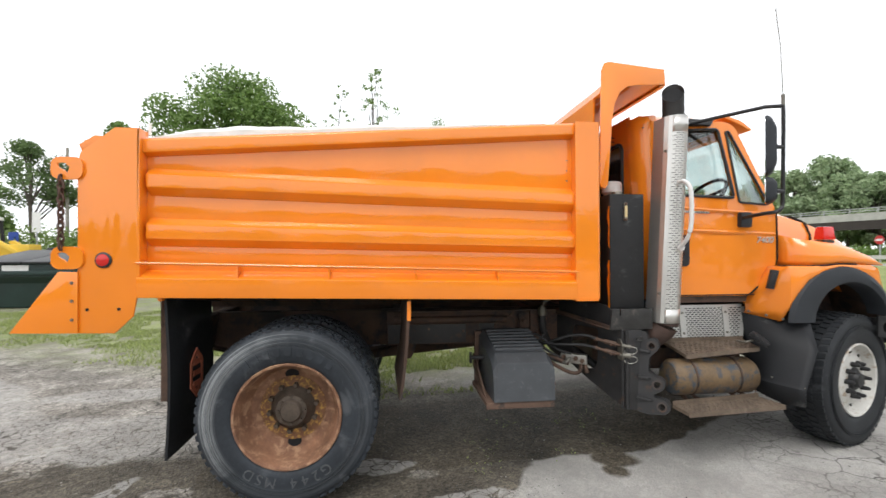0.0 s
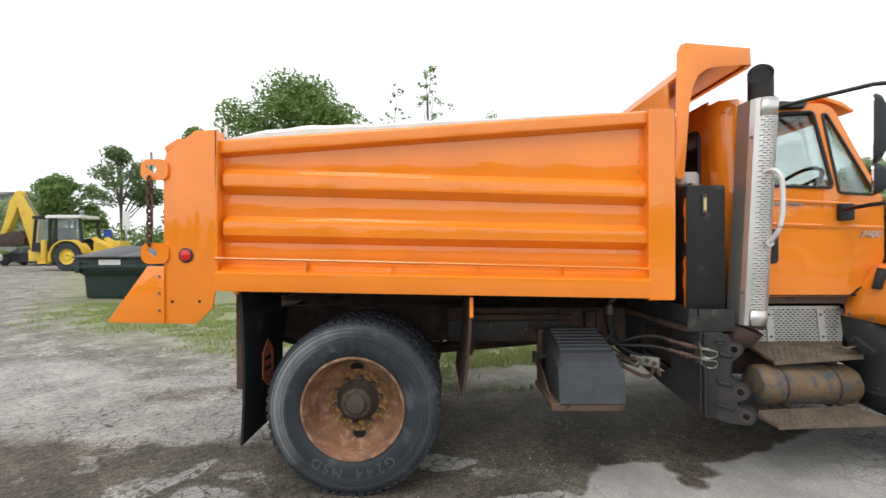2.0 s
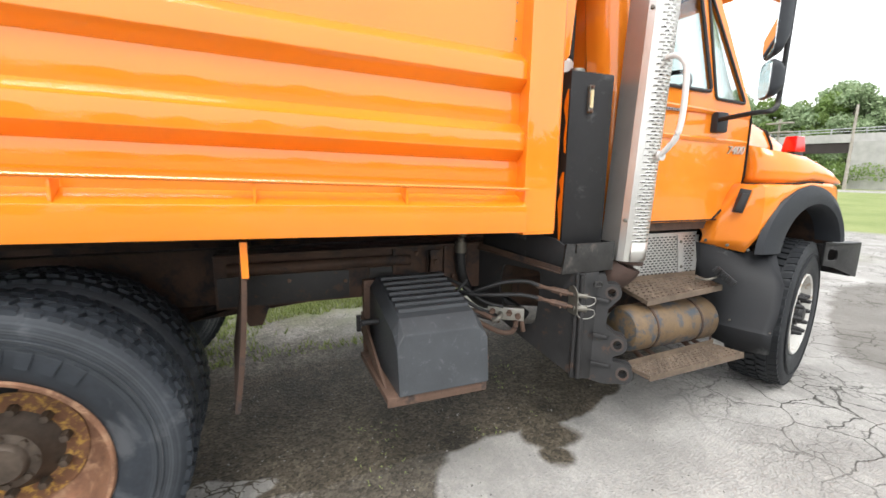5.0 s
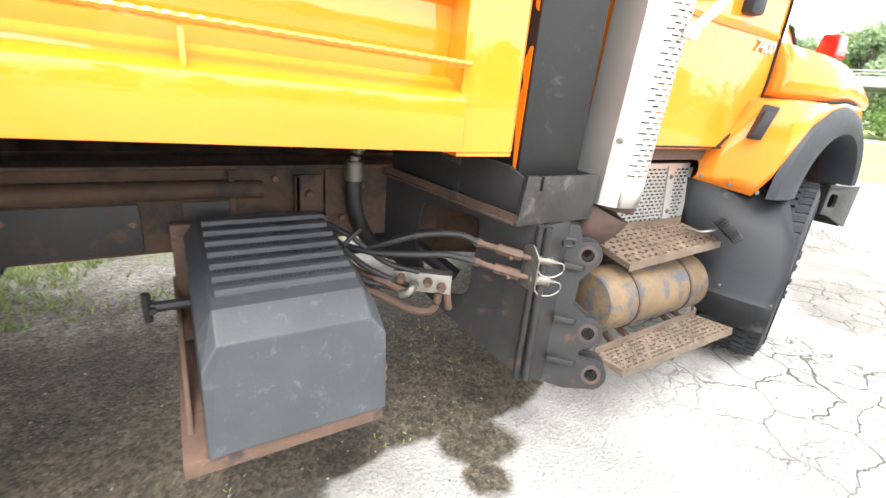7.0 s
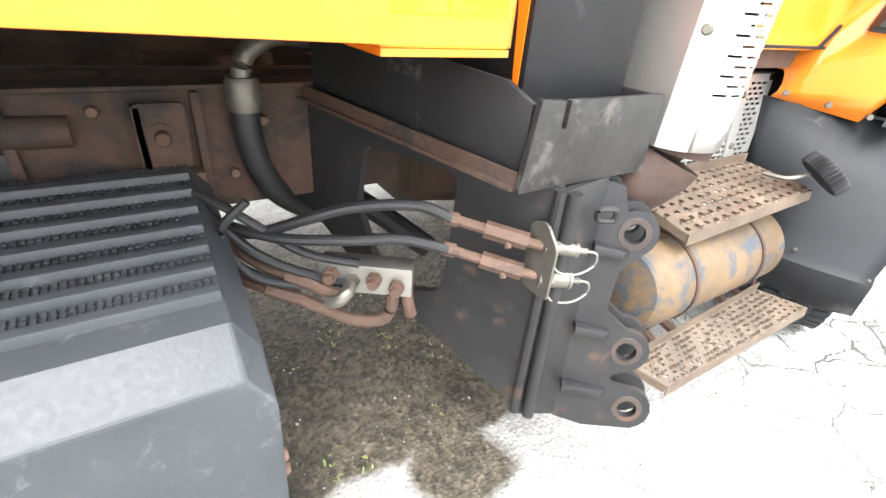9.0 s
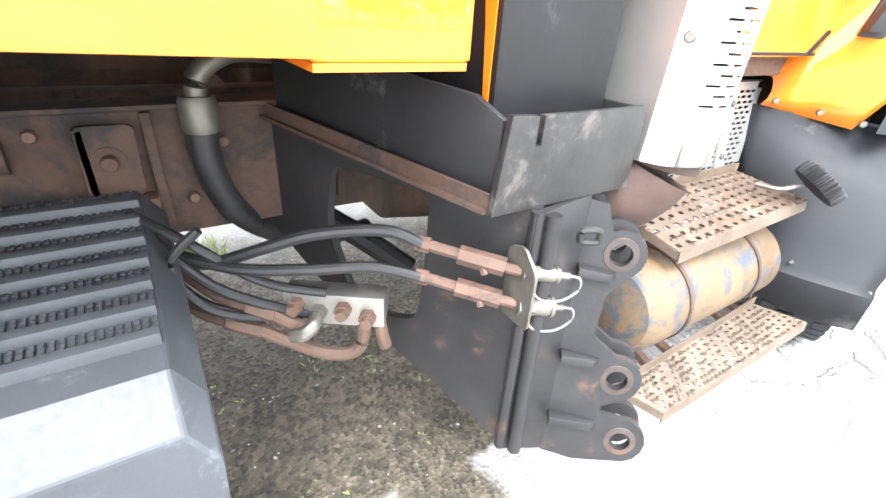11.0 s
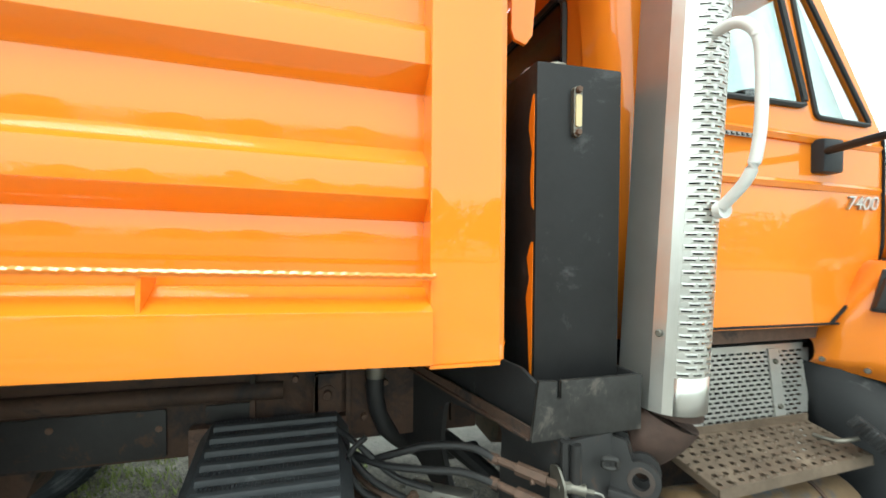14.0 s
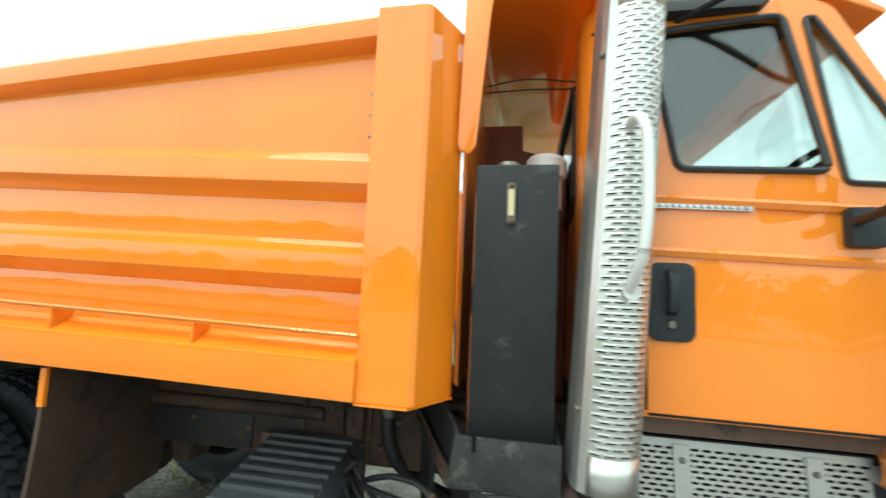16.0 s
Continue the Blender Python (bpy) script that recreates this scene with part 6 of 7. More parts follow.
def arch(x):
    """The fender's edge over the wheel."""
    k = min(1.0, max(-1.0, (x - 2.58) / 0.385))
    return 0.90 + 0.395 * math.sqrt(1 - k * k)


bm = bm_new()
rows = []
for x, o, zt in ((2.085, 2.840, 1.03), (2.125, 2.770, 1.13), (2.160, 2.705, 1.23), (2.190, 2.645, 1.275), (2.212, 2.605, 1.288), (2.25, 2.590, 1.290), (2.33, 2.590, 1.292), (2.45, 2.590, 1.296), (2.58, 2.595, 1.310), (2.70, 2.600, 1.300), (2.82, 2.610, 1.298), (2.90, 2.625, 1.28), (2.955, 2.645, 1.18)):
    lo = 0.955 - 0.33 * (x - 2.085) if x < 2.2 else arch(x) - 0.015
    h = zt - lo
    rows.append([(x, o + 0.012, lo), (x, o, lo + 0.2 * h), (x, o - 0.004, lo + 0.5 * h), (x, o, lo + 0.8 * h), (x, o + 0.006, lo + 0.96 * h), (x, o + 0.02, zt), (x + 0.01, max(2.80, o + 0.05), zt + 0.002)])
loft(bm, rows, caps=False, closed=False)
FEND = part("fender", bm, CAB_ORANGE, TRUCK, "orange front fender")
solidify(FEND, 0.006)
bm = bm_new()
crown = []
for x, o, zt in ((2.276, 2.768, 1.53), (2.30, 2.705, 1.515), (2.34, 2.648, 1.492), (2.40, 2.607, 1.478), (2.46, 2.592, 1.468), (2.58, 2.595, 1.455), (2.70, 2.600, 1.425), (2.82, 2.610, 1.380), (2.90, 2.625, 1.335), (2.955, 2.645, 1.305)):
    lo = 1.298 if x < 2.5 else 1.312 - 0.02 * max(0.0, (x - 2.6) / 0.35)
    h = zt - lo
    crown.append([(x, o + 0.010, lo), (x, o, lo + 0.15 * h), (x, o - 0.002, lo + 0.4 * h), (x, o + 0.014, lo + 0.7 * h), (x, o + 0.05, lo + 0.92 * h), (x, max(o + 0.12, 2.70), zt), (x + 0.01, 2.93, zt + 0.02)])
loft(bm, crown, caps=False, closed=False)
ob = part("fender_top", bm, CAB_ORANGE, FEND)
solidify(ob, 0.006)
bm = bm_new()
loft(bm, [[(x, 7.70 - y, z) for x, y, z in r] for r in rows], caps=False, closed=False)
ob = part("far_fender", bm, CAB_ORANGE, FEND)
bm = bm_new()
tube(bm, [(2.274, 2.77, 1.293), (2.29, 2.72, 1.293), (2.32, 2.65, 1.294), (2.36, 2.61, 1.296), (2.45, 2.588, 1.299), (2.55, 2.592, 1.308), (2.70, 2.600, 1.304)], 0.006, 6)
part("fender_seam", bm, SOOT_AND_GAPS, FEND)
bm = bm_new()
sec = []
for a in np.linspace(177, 10, 26):
    c, s = math.cos(radians(a)), math.sin(radians(a))
    e = lambda f, y: (2.58 + 0.06 * f + (0.385 - 0.12 * f) * c, y, 0.90 + 0.01 * f + (0.395 - 0.13 * f) * s)
    sec.append([e(-0.02, 2.605), e(0.1, 2.578), e(0.5, 2.562), e(0.9, 2.570), e(1.0, 2.590), e(1.02, 2.70), e(0.93, 2.70), e(0.85, 2.62)])
loft(bm, sec)
part("fender_flare", bm, FLARE, FEND, "dark grey plastic wheel arch flare")
bm = bm_new()
loft(bm, [[(2.66 + 0.36 * math.cos(radians(a)), y, 0.88 + 0.36 * math.sin(radians(a))) for a in np.linspace(178, 5, 16)] for y in (2.66, 3.30)], caps=False, closed=False)
ob = part("wheel_well", bm, CHASSIS, FEND)
solidify(ob, 0.004)
bm = bm_new()
loft(bm, [[(2.126 + d, 2.723 - 1.8 * d - e, 1.140), (2.150 + d, 2.679 - 1.8 * d - e, 1.136), (2.168 + d, 2.657 - 1.8 * d - e, 1.262), (2.144 + d, 2.704 - 1.8 * d - e, 1.270)] for d, e in ((0.0, 0.012), (0.012, -0.02))])
LATCH = part("hood_latch", bm, SEAL, FEND, "black rubber hood latch", bevel=0.005)
bm = bm_new()
loft(bm, [[(2.118 + d, 2.712 - e, 1.15), (2.132 + d, 2.685 - e, 1.148), (2.150 + d, 2.665 - e, 1.24), (2.136 + d, 2.692 - e, 1.245)] for d, e in ((0.0, 0.018), (0.01, 0.0))])
part("latch_tab", bm, SEAL, LATCH, bevel=0.004)
for x, y, z in ((2.098, 2.826, 0.97), (2.15, 2.732, 0.953), (2.195, 2.645, 0.938)):
    piece("bolt", BOLT, pose(x - 0.004, y - 0.006, z, 0, 0, -62), FEND)
# red marker lamp on the fender
bm = bm_new()
box(bm, 2.540, 2.625, 2.680, 2.750, 1.425, 1.470)
LAMP = part("turn_lamp", bm, SEAL, TRUCK, "red fender-top signal lamp on a black foot", bevel=0.006)
bm = bm_new()
loft(bm, [[(2.535, 2.672, 1.472), (2.630, 2.672, 1.472), (2.630, 2.755, 1.472), (2.535, 2.755, 1.472)], [(2.545, 2.682, 1.562), (2.622, 2.682, 1.562), (2.622, 2.745, 1.562), (2.545, 2.745, 1.562)]])
part("red_lens", bm, RED_LENS, LAMP, bevel=0.010)
bm = bm_new()
loft(bm, [[(2.48, 2.88, 1.50), (2.50, 2.88, 1.50), (2.50, 2.90, 1.50), (2.48, 2.90, 1.50)], [(2.475, 2.90, 1.60), (2.49, 2.90, 1.60), (2.49, 2.92, 1.60), (2.475, 2.92, 1.60)]])
part("lamp_bracket", bm, BLACK, LAMP)
# splash flap behind the front wheel
bm = bm_new()
rows = []
for t in np.linspace(0, 1, 11):
    x, y = 2.080 + 0.055 * t + 0.03 * t * t - 0.03 * math.sin(math.pi * t), 2.855 - 0.430 * t
    low = 0.425 + 0.012 * math.sin(6 * t)
    rows.append([(x + 0.16 * t, y + 0.02 + 0.13 * t, 0.955 - 0.035 * t), (x + 0.01 + 0.11 * t, y + 0.06 * t, 0.76), (x + 0.012 * (1 - t) + 0.015 * t, y + 0.008 * t, 0.63), (x - 0.004 * t, y + 0.012 * t, 0.545), (x - 0.012 - 0.012 * t, y + 0.004, 0.525), (x - 0.025 * t, y + 0.006 * t, low)])
loft(bm, rows, caps=False, closed=False)
FL = part("splash_flap", bm, RUBBER, TRUCK, "black rubber splash flap behind the front wheel")
solidify(FL, 0.006)
for t, z in ((0.28, 0.60), (0.55, 0.56), (0.95, 0.535)):
    piece("bolt", BOLT_SMALL, pose(2.072 + 0.055 * t + 0.03 * t * t - 0.03 * math.sin(math.pi * t), 2.852 - 0.430 * t, z, 0, 0, -80), FL)
# front bumper plate
bm = bm_new()
for y0, y1 in ((2.645, 2.66), (5.04, 5.055)):
    sheet(bm, [(2.92, 0.945), (3.314, 0.918), (3.309, 0.697), (3.06, 0.775), (2.92, 0.80)], [round_poly([(2.96, 0.90), (3.06, 0.89), (3.07, 0.82), (2.96, 0.83)], 0.03)], "y", y0, y1)
box(bm, 3.27, 3.312, 2.66, 5.04, 0.70, 0.915)
box(bm, 2.92, 3.314, 2.645, 2.72, 0.915, 0.925)
part("front_bumper", bm, BLACK, TRUCK, "black steel plow bumper", bevel=0.003)
bm = bm_new()
box(bm, 2.2, 3.2, 3.05, 4.65, 0.62, 1.18)
part("engine_block", bm, CHASSIS, TRUCK, bevel=0.02)

# ---- mirror, antenna ----
MY = 2.52
bm = bm_new()
arm = [(1.62, 2.90, 2.285), (1.80, 2.75, 2.31), (2.0, 2.56, 2.330), (2.078, MY, 2.325), (2.085, MY, 2.26), (2.078, MY, 1.80), (2.073, MY, 1.68), (2.04, MY, 1.648), (1.90, 2.63, 1.640), (2.0, 2.80, 1.625)]
tube(bm, smooth_path(arm[:3], 4) + smooth_path(arm[3:7], 4) + smooth_path([arm[6], arm[7], (1.99, 2.58, 1.638), (2.0, 2.74, 1.625), (2.02, 2.82, 1.62)], 4), 0.012, 10)
MIRR = part("mirror_arm", bm, BLACK, TRUCK, "black tubular mirror bracket with two mirrors")
bm = bm_new()
box(bm, 1.99, 2.075, 2.755, 2.80, 1.560, 1.665)
part("arm_foot", bm, FLARE, MIRR, bevel=0.012)
bm = bm_new()
loft(bm, [[(1.53, 2.91, 2.285), (1.86, 2.91, 2.285), (1.92, 2.94, 2.345), (1.53, 2.94, 2.36)], [(1.55, 2.85, 2.29), (1.84, 2.85, 2.29), (1.88, 2.87, 2.33), (1.58, 2.87, 2.345)]])
part("roof_bracket", bm, BLACK, MIRR, bevel=0.012)


def mirror_head(cz, h, w, d, x, name):
    bm = bm_new()
    rings = []
    for k, (dx, f) in enumerate(((0.0, 1.0), (0.012, 1.02), (0.035, 0.92), (d, 0.6))):
        rings.append([(x + dx, MY + y * f, cz + z * f) for y, z in rounded(-w / 2, w / 2, -h / 2, h / 2, 0.04)])
    loft(bm, rings)
    spin = Matrix.Translation((x, MY, cz)) @ Matrix.Rotation(radians(-42), 4, "Z") @ Matrix.Translation((-x, -MY, -cz))
    bm.transform(spin)
    ob = part(name, bm, FLARE, MIRR, "black mirror housing", bevel=0.0)
    bm = bm_new()
    plate(bm, [(MY + y * 0.93, cz + z * 0.95) for y, z in rounded(-w / 2, w / 2, -h / 2, h / 2, 0.04)], "x", x - 0.004, x + 0.002)
    bm.transform(spin)
    part("mirror_glass", bm, MIRROR, ob)
    bm = bm_new()
    tube(bm, [(x + 0.04, MY - 0.02, cz), (2.078, MY, cz)], 0.014, 8)
    part("mirror_clamp", bm, BLACK, ob)


mirror_head(2.060, 0.37, 0.17, 0.06, 1.955, "main_mirror")
mirror_head(1.777, 0.165, 0.17, 0.06, 1.955, "convex_mirror")
bm = bm_new()
tube(bm, [(2.085, MY, 2.26), (2.083, MY, 2.40)], 0.011, 8)
tube(bm, [(2.083, MY, 2.40), (2.068, MY, 2.70), (2.035, MY, 2.95)], 0.003, 6)
part("antenna", bm, CHROME, MIRR, "thin whip antenna")


# ==== surroundings ====
def leaves(bm_verts, bm_faces, centre, radius, count, size, rng):
    """Small leaf sprays scattered through an uneven clump."""
    for _ in range(count):
        d = rng.normal(size=3)
        d /= np.linalg.norm(d)
        p = centre + d * radius * rng.random() ** 0.45 * (1, 1, 0.8)
        a, b = rng.normal(size=3), rng.normal(size=3)
        a = a / np.linalg.norm(a) * size * (0.6 + 0.8 * rng.random())
        b = np.cross(a, b)
        b = b / np.linalg.norm(b) * np.linalg.norm(a) * 0.55
        k = len(bm_verts)
        bm_verts.extend([p - a, p - 0.2 * a + b, p + a, p - 0.2 * a - b])
        bm_faces.append((k, k + 1, k + 2, k + 3))


def tree(at, height, spread, seed, leaf, density=1.0, crown_base=0.3, size=0.28, label="", name="tree", group="", clumps=34, wood=1.0, upright=0.0):
    rng = np.random.default_rng(seed)
    t = thing(name, at, label or "leafy green broadleaf tree on the far grass", "tree", group)
    base = Vector(at)
    bm = bm_new()
    r0 = height * 0.022 * wood
    trunk = [base + Vector((0.02 * height * math.sin(k * 1.3 + seed), 0.02 * height * math.cos(k * 1.7 + seed), height * 0.9 * k / 6)) for k in range(7)]
    trunk[0] = base - Vector((0, 0, 0.1))
    tube(bm, trunk, r0, 8, r0 * 0.2)
    verts, faces = [], []
    for k in range(clumps):
        f = rng.random()
        h = crown_base + (1 - crown_base) * (0.12 + 0.80 * f)
        wide = spread * math.sin(math.pi * min(0.97, 0.25 + 0.72 * f)) * (0.45 + 0.6 * rng.random())
        a = rng.random() * 2 * math.pi
        tip = base + Vector((wide * math.cos(a), wide * math.sin(a), height * h))
        root = base.lerp(trunk[-1], max(0.15, h - 0.22 - 0.16 * upright))
        if k % 2 == 0:
            tube(bm, [root, root.lerp(tip, 0.55) + Vector((0, 0, 0.03 * height)), tip], r0 * 0.35, 5, r0 * 0.06)
        cr = spread * (0.20 + 0.20 * rng.random()) * (1 - 0.55 * upright)
        leaves(verts, faces, np.array(tip), cr, int(150 * density), size, rng)
    part("trunk", bm, BARK, t)
    me = bpy.data.meshes.new("crown")
    me.from_pydata([tuple(v) for v in verts], [], faces)
    me.materials.append(leaf)
    c = new("crown", me)
    c.parent = t
    c.matrix_parent_inverse = t.matrix_world.inverted()
    return t


tree((-15.2, 42.0, 0), 17.6, 6.6, 3, LEAF, 4.0, 0.32, 0.165, "broad dense green tree above the bed rail", clumps=48)
tree((-1.9, 42.0, 0), 19.6, 2.3, 5, LEAF, 0.17, 0.40, 0.10, "thin half-bare tree with sparse leaves", clumps=54, wood=0.26, upright=1.0)
tree((-5.4, 43.0, 0), 18.6, 1.7, 6, LEAF, 0.13, 0.40, 0.10, "thin half-bare tree with sparse leaves", clumps=38, wood=0.22, upright=1.0)
tree((4.2, 43.0, 0), 14.6, 2.2, 8, LEAF, 0.8, 0.5, 0.09, "small sparse tree top", clumps=18)
tree((-24.2, 42.0, 0), 13.2, 2.2, 9, LEAF, 2.0, 0.4, 0.13, "slim green tree beside the bed", clumps=20)
tree((-30.0, 40.0, 0), 10.6, 3.4, 12, LEAF_DARK, 2.0, 0.45, 0.12, "leaning tree with an open crown", clumps=26)
tree((-36.2, 41.0, 0), 8.6, 3.2, 13, LEAF, 2.6, 0.25, 0.14, "round dense green tree", clumps=30)
tree((-41.0, 44.0, 0), 8.0, 3.4, 15, LEAF_HAZED, 2.2, 0.2, 0.15, "round dense green tree", clumps=26)
tree((-26.5, 48.0, 0), 9.5, 3.6, 16, LEAF_DARK, 1.0, 0.2, 0.26, "dark green tree behind the hedge", clumps=28)
tree((-20.0, 50.0, 0), 10.0, 4.0, 17, LEAF_DARK, 1.0, 0.2, 0.26, "dark green tree behind the hedge", clumps=28)


def shrub(at, w, d, h, seed, leaf, label):
    rng = np.random.default_rng(seed)
    verts, faces = [], []
    for _ in range(int(14 + w * 2)):
        c = np.array((at[0] + (rng.random() - 0.5) * w, at[1] + (rng.random() - 0.5) * d, h * (0.25 + 0.5 * rng.random())))
        leaves(verts, faces, c, h * 0.42, 130, 0.15, rng)
    me = bpy.data.meshes.new("hedge")
    me.from_pydata([(v[0], v[1], max(0.0, v[2])) for v in verts], [], faces)
    me.materials.append(leaf)
    return tagged(new("hedge", me), label, "hedge")


shrub((-30, 37.5, 0), 12, 3, 3.6, 21, LEAF_LIGHT, "bright green overgrown hedge beside the yard")
shrub((-20, 38.5, 0), 10, 3, 3.4, 22, LEAF, "bright green overgrown hedge beside the yard")
shrub((-44, 43, 0), 14, 3, 1.6, 23, LEAF_LIGHT, "low green hedge by the house")

# far wood on the right: a few trees, copied
kinds = [
    tree((70, 70, 0), 15.5, 5.0, 31, LEAF_HAZED, 2.6, 0.08, 0.26, "tall green tree of the far wood", group="far wood", clumps=34),
    tree((74, 60, 0), 14.0, 4.6, 32, LEAF_HAZED, 2.4, 0.08, 0.26, "tall green tree of the far wood, haze in its leaf colour", group="far wood", clumps=32),
    tree((78, 50, 0), 13.5, 4.8, 33, LEAF_LIGHT, 2.6, 0.08, 0.26, "tall fresh green tree of the far wood", group="far wood", clumps=34),
]
rng = random.Random(4)
spots = [(60, 82), (64, 77), (66, 74), (72, 66), (72, 63), (78, 57), (76, 54), (79, 47), (81, 43), (80, 40), (82, 36), (84, 33), (83, 29), (86, 25), (88, 20), (89, 15), (90, 9), (92, 3), (93, -3), (95, -9), (96, -15), (97, -22), (98, -30), (99, -38), (54, 86), (48, 90), (42, 93)]
for k, (x, y) in enumerate(spots):
    s = 0.85 + 0.3 * rng.random()
    if y < 25:
        s *= 0.92
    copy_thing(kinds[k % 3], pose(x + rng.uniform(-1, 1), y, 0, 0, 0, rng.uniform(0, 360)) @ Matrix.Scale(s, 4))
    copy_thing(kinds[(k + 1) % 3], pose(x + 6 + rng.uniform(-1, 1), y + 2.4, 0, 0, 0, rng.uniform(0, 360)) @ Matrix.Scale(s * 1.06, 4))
# unseen wood and hedge added behind the onlooker, for the paint and panes to mirror
for k, (x, y) in enumerate([(-58, -30), (-50, -34), (-43, -31), (-36, -35), (-30, -30), (-23, -33), (-17, -31), (-10, -34), (-4, -30), (3, -33), (9, -31), (16, -35), (22, -31), (29, -34), (36, -30), (43, -33), (51, -31), (60, -34)]):
    copy_thing(kinds[k % 3], pose(x, y, 0, 0, 0, 47 * k) @ Matrix.Scale(0.38 + 0.02 * ((k * 7) % 4), 4))
for k in range(8):
    shrub((-56 + 16 * k, -27, 0), 19, 4, 4.6, 60 + k, LEAF, "unseen dense green hedge added behind the yard for reflections")
shrub((57, 36, 0), 8, 6, 2.2, 41, LEAF_LIGHT, "green roadside brush under the bridge")
shrub((60, 27, 0), 8, 6, 3.0, 42, LEAF_LIGHT, "green roadside brush under the bridge")
shrub((64, 17, 0), 10, 6, 3.4, 43, LEAF, "green roadside brush along the verge")
shrub((67, 5, 0), 12, 6, 3.2, 44, LEAF_LIGHT, "green roadside brush along the verge")
shrub((70, 44, 0), 14, 6, 5.0, 46, LEAF, "green brush beyond the bridge")
shrub((72, 32, 0), 14, 6, 5.0, 47, LEAF_LIGHT, "green brush beyond the bridge")
shrub((74, 20, 0), 14, 6, 5.0, 48, LEAF, "green brush beyond the bridge")
shrub((52, 45, 0), 8, 5, 2.0, 45, LEAF, "green roadside brush under the bridge")

# bridge
BR = thing("bridge", (58, 48, 0), "road bridge with dark steel girders and concrete parapet", "bridge")
d = Vector((0.12, -1.0, 0)).normalized()
side_v = Vector((1.0, 0.12, 0)).normalized()


def beam(bm, a, b, w, z0, z1):
    a, b = Vector(a), Vector(b)
    s = (b - a).cross(Vector((0, 0, 1))).normalized() * w
    loft(bm, [[p + Vector((0, 0, z)) for p in (a, b, b + s, a + s)] for z in (z0, z1)])


A, B = Vector((56.0, 62, 0)), Vector((60.2, 27.5, 0))
bm = bm_new()
beam(bm, B, A, 0.5, 3.85, 4.95)
part("girder", bm, GIRDER, BR)
bm = bm_new()
beam(bm, B + Vector((1.5, -14, 0)), A, 0.6, 4.97, 5.9)
part("parapet", bm, CONCRETE, BR)
bm = bm_new()
beam(bm, B + Vector((1.5, -14, 0)) + side_v * 0.6, A + side_v * 0.6, 9, 4.9, 5.15)
part("deck", bm, CONCRETE, BR)
for z in (6.15, 6.45):
    bm = bm_new()
    tube(bm, [B + Vector((1.5, -14, z)), A + Vector((0, 0, z))], 0.06, 6)
    part("rail_bar", bm, RAIL, BR)
for k in range(17):
    p = A.lerp(B + Vector((1.5, -14, 0)), k / 16)
    bm = bm_new()
    box(bm, p.x - 0.06, p.x + 0.06, p.y - 0.06, p.y + 0.06, 5.9, 6.5)
    part("rail_post", bm, RAIL, BR)
bm = bm_new()
box(bm, 57.5, 69, 24.0, 28.5, 0.0, 4.9)
part("abutment", bm, CONCRETE, BR)
bm = bm_new()
box(bm, 53.5, 66, 62, 65, 0.0, 4.9)
part("abutment", bm, CONCRETE, BR)


def pole(at, h, label, arms=True):
    t = thing("utility_pole", at, label, "utility pole")
    bm = bm_new()
    tube(bm, [(at[0], at[1], -0.2), (at[0], at[1], h)], 0.16, 10, 0.11)
    part("shaft", bm, WOOD_POLE, t)
    if arms:
        for z in (h - 0.4, h - 1.3):
            bm = bm_new()
            box(bm, at[0] - 0.5, at[0] + 0.5, at[1] - 1.1, at[1] + 1.1, z - 0.06, z + 0.06)
            part("cross_arm", bm, WOOD_POLE, t)
    return t


pole((50, 31.5, 0), 7.0, "grey wooden utility pole beside the road")
pole((54, 27.0, 0), 8.2, "grey wooden utility pole beside the road", False)
pole((-27.6, 40.5, 0), 10.2, "tall grey wooden utility pole", False)
pole((-33.5, 60.0, 0), 11.0, "grey wooden utility pole with cross arms")
t = thing("power_line", (-60, 60, 0), "thin black overhead wires", "cable")
for z in (10.0, 9.2):
    bm = bm_new()
    tube(bm, [(-90 + 6.5 * k, 62 - 0.5 * k, z - 0.5 * math.sin(math.pi * (k % 6) / 6)) for k in range(20)], 0.025, 5)
    part("wire", bm, SEAL, t)


def sign(at, h, kind):
    t = thing("road_sign", at, {"stop": "red octagonal road sign on a post", "blue": "small blue sign on a post", "white": "blank white sign board seen edge-on"}[kind], "sign")
    bm = bm_new()
    box(bm, at[0] - 0.04, at[0] + 0.04, at[1] - 0.04, at[1] + 0.04, -0.1, h)
    part("post", bm, RAIL, t)
    bm = bm_new()
    if kind == "stop":
        y = [(math.cos(radians(22.5 + 45 * k)) * 0.45, math.sin(radians(22.5 + 45 * k)) * 0.45) for k in range(8)]
        plate(bm, [(at[1] + a, h + b) for a, b in y], "x", at[0] - 0.08, at[0] - 0.05)
        part("board", bm, SIGN_RED, t)
        bm = bm_new()
        box(bm, at[0] - 0.09, at[0] - 0.078, at[1] - 0.3, at[1] + 0.3, h - 0.1, h + 0.1)
        part("lettering_bar", bm, SIGN_WHITE, t)
    elif kind == "blue":
        box(bm, at[0] - 0.35, at[0] + 0.35, at[1] - 0.06, at[1] - 0.03, h - 0.8, h)
        part("board", bm, SIGN_BLUE, t)
    else:
        box(bm, at[0] - 0.3, at[0] + 0.3, at[1] - 0.06, at[1] - 0.03, h - 1.5, h)
        part("board", bm, SIGN_WHITE, t)


sign((46, 37.2, 0), 2.3, "stop")
sign((-28.2, 36.0, 0), 2.9, "blue")
sign((-26.8, 36.2, 0), 4.4, "white")
# rail barrier at the field's edge
t = thing("barrier", (33, 26, 0), "low grey post-and-rail barrier on the grass", "fence")
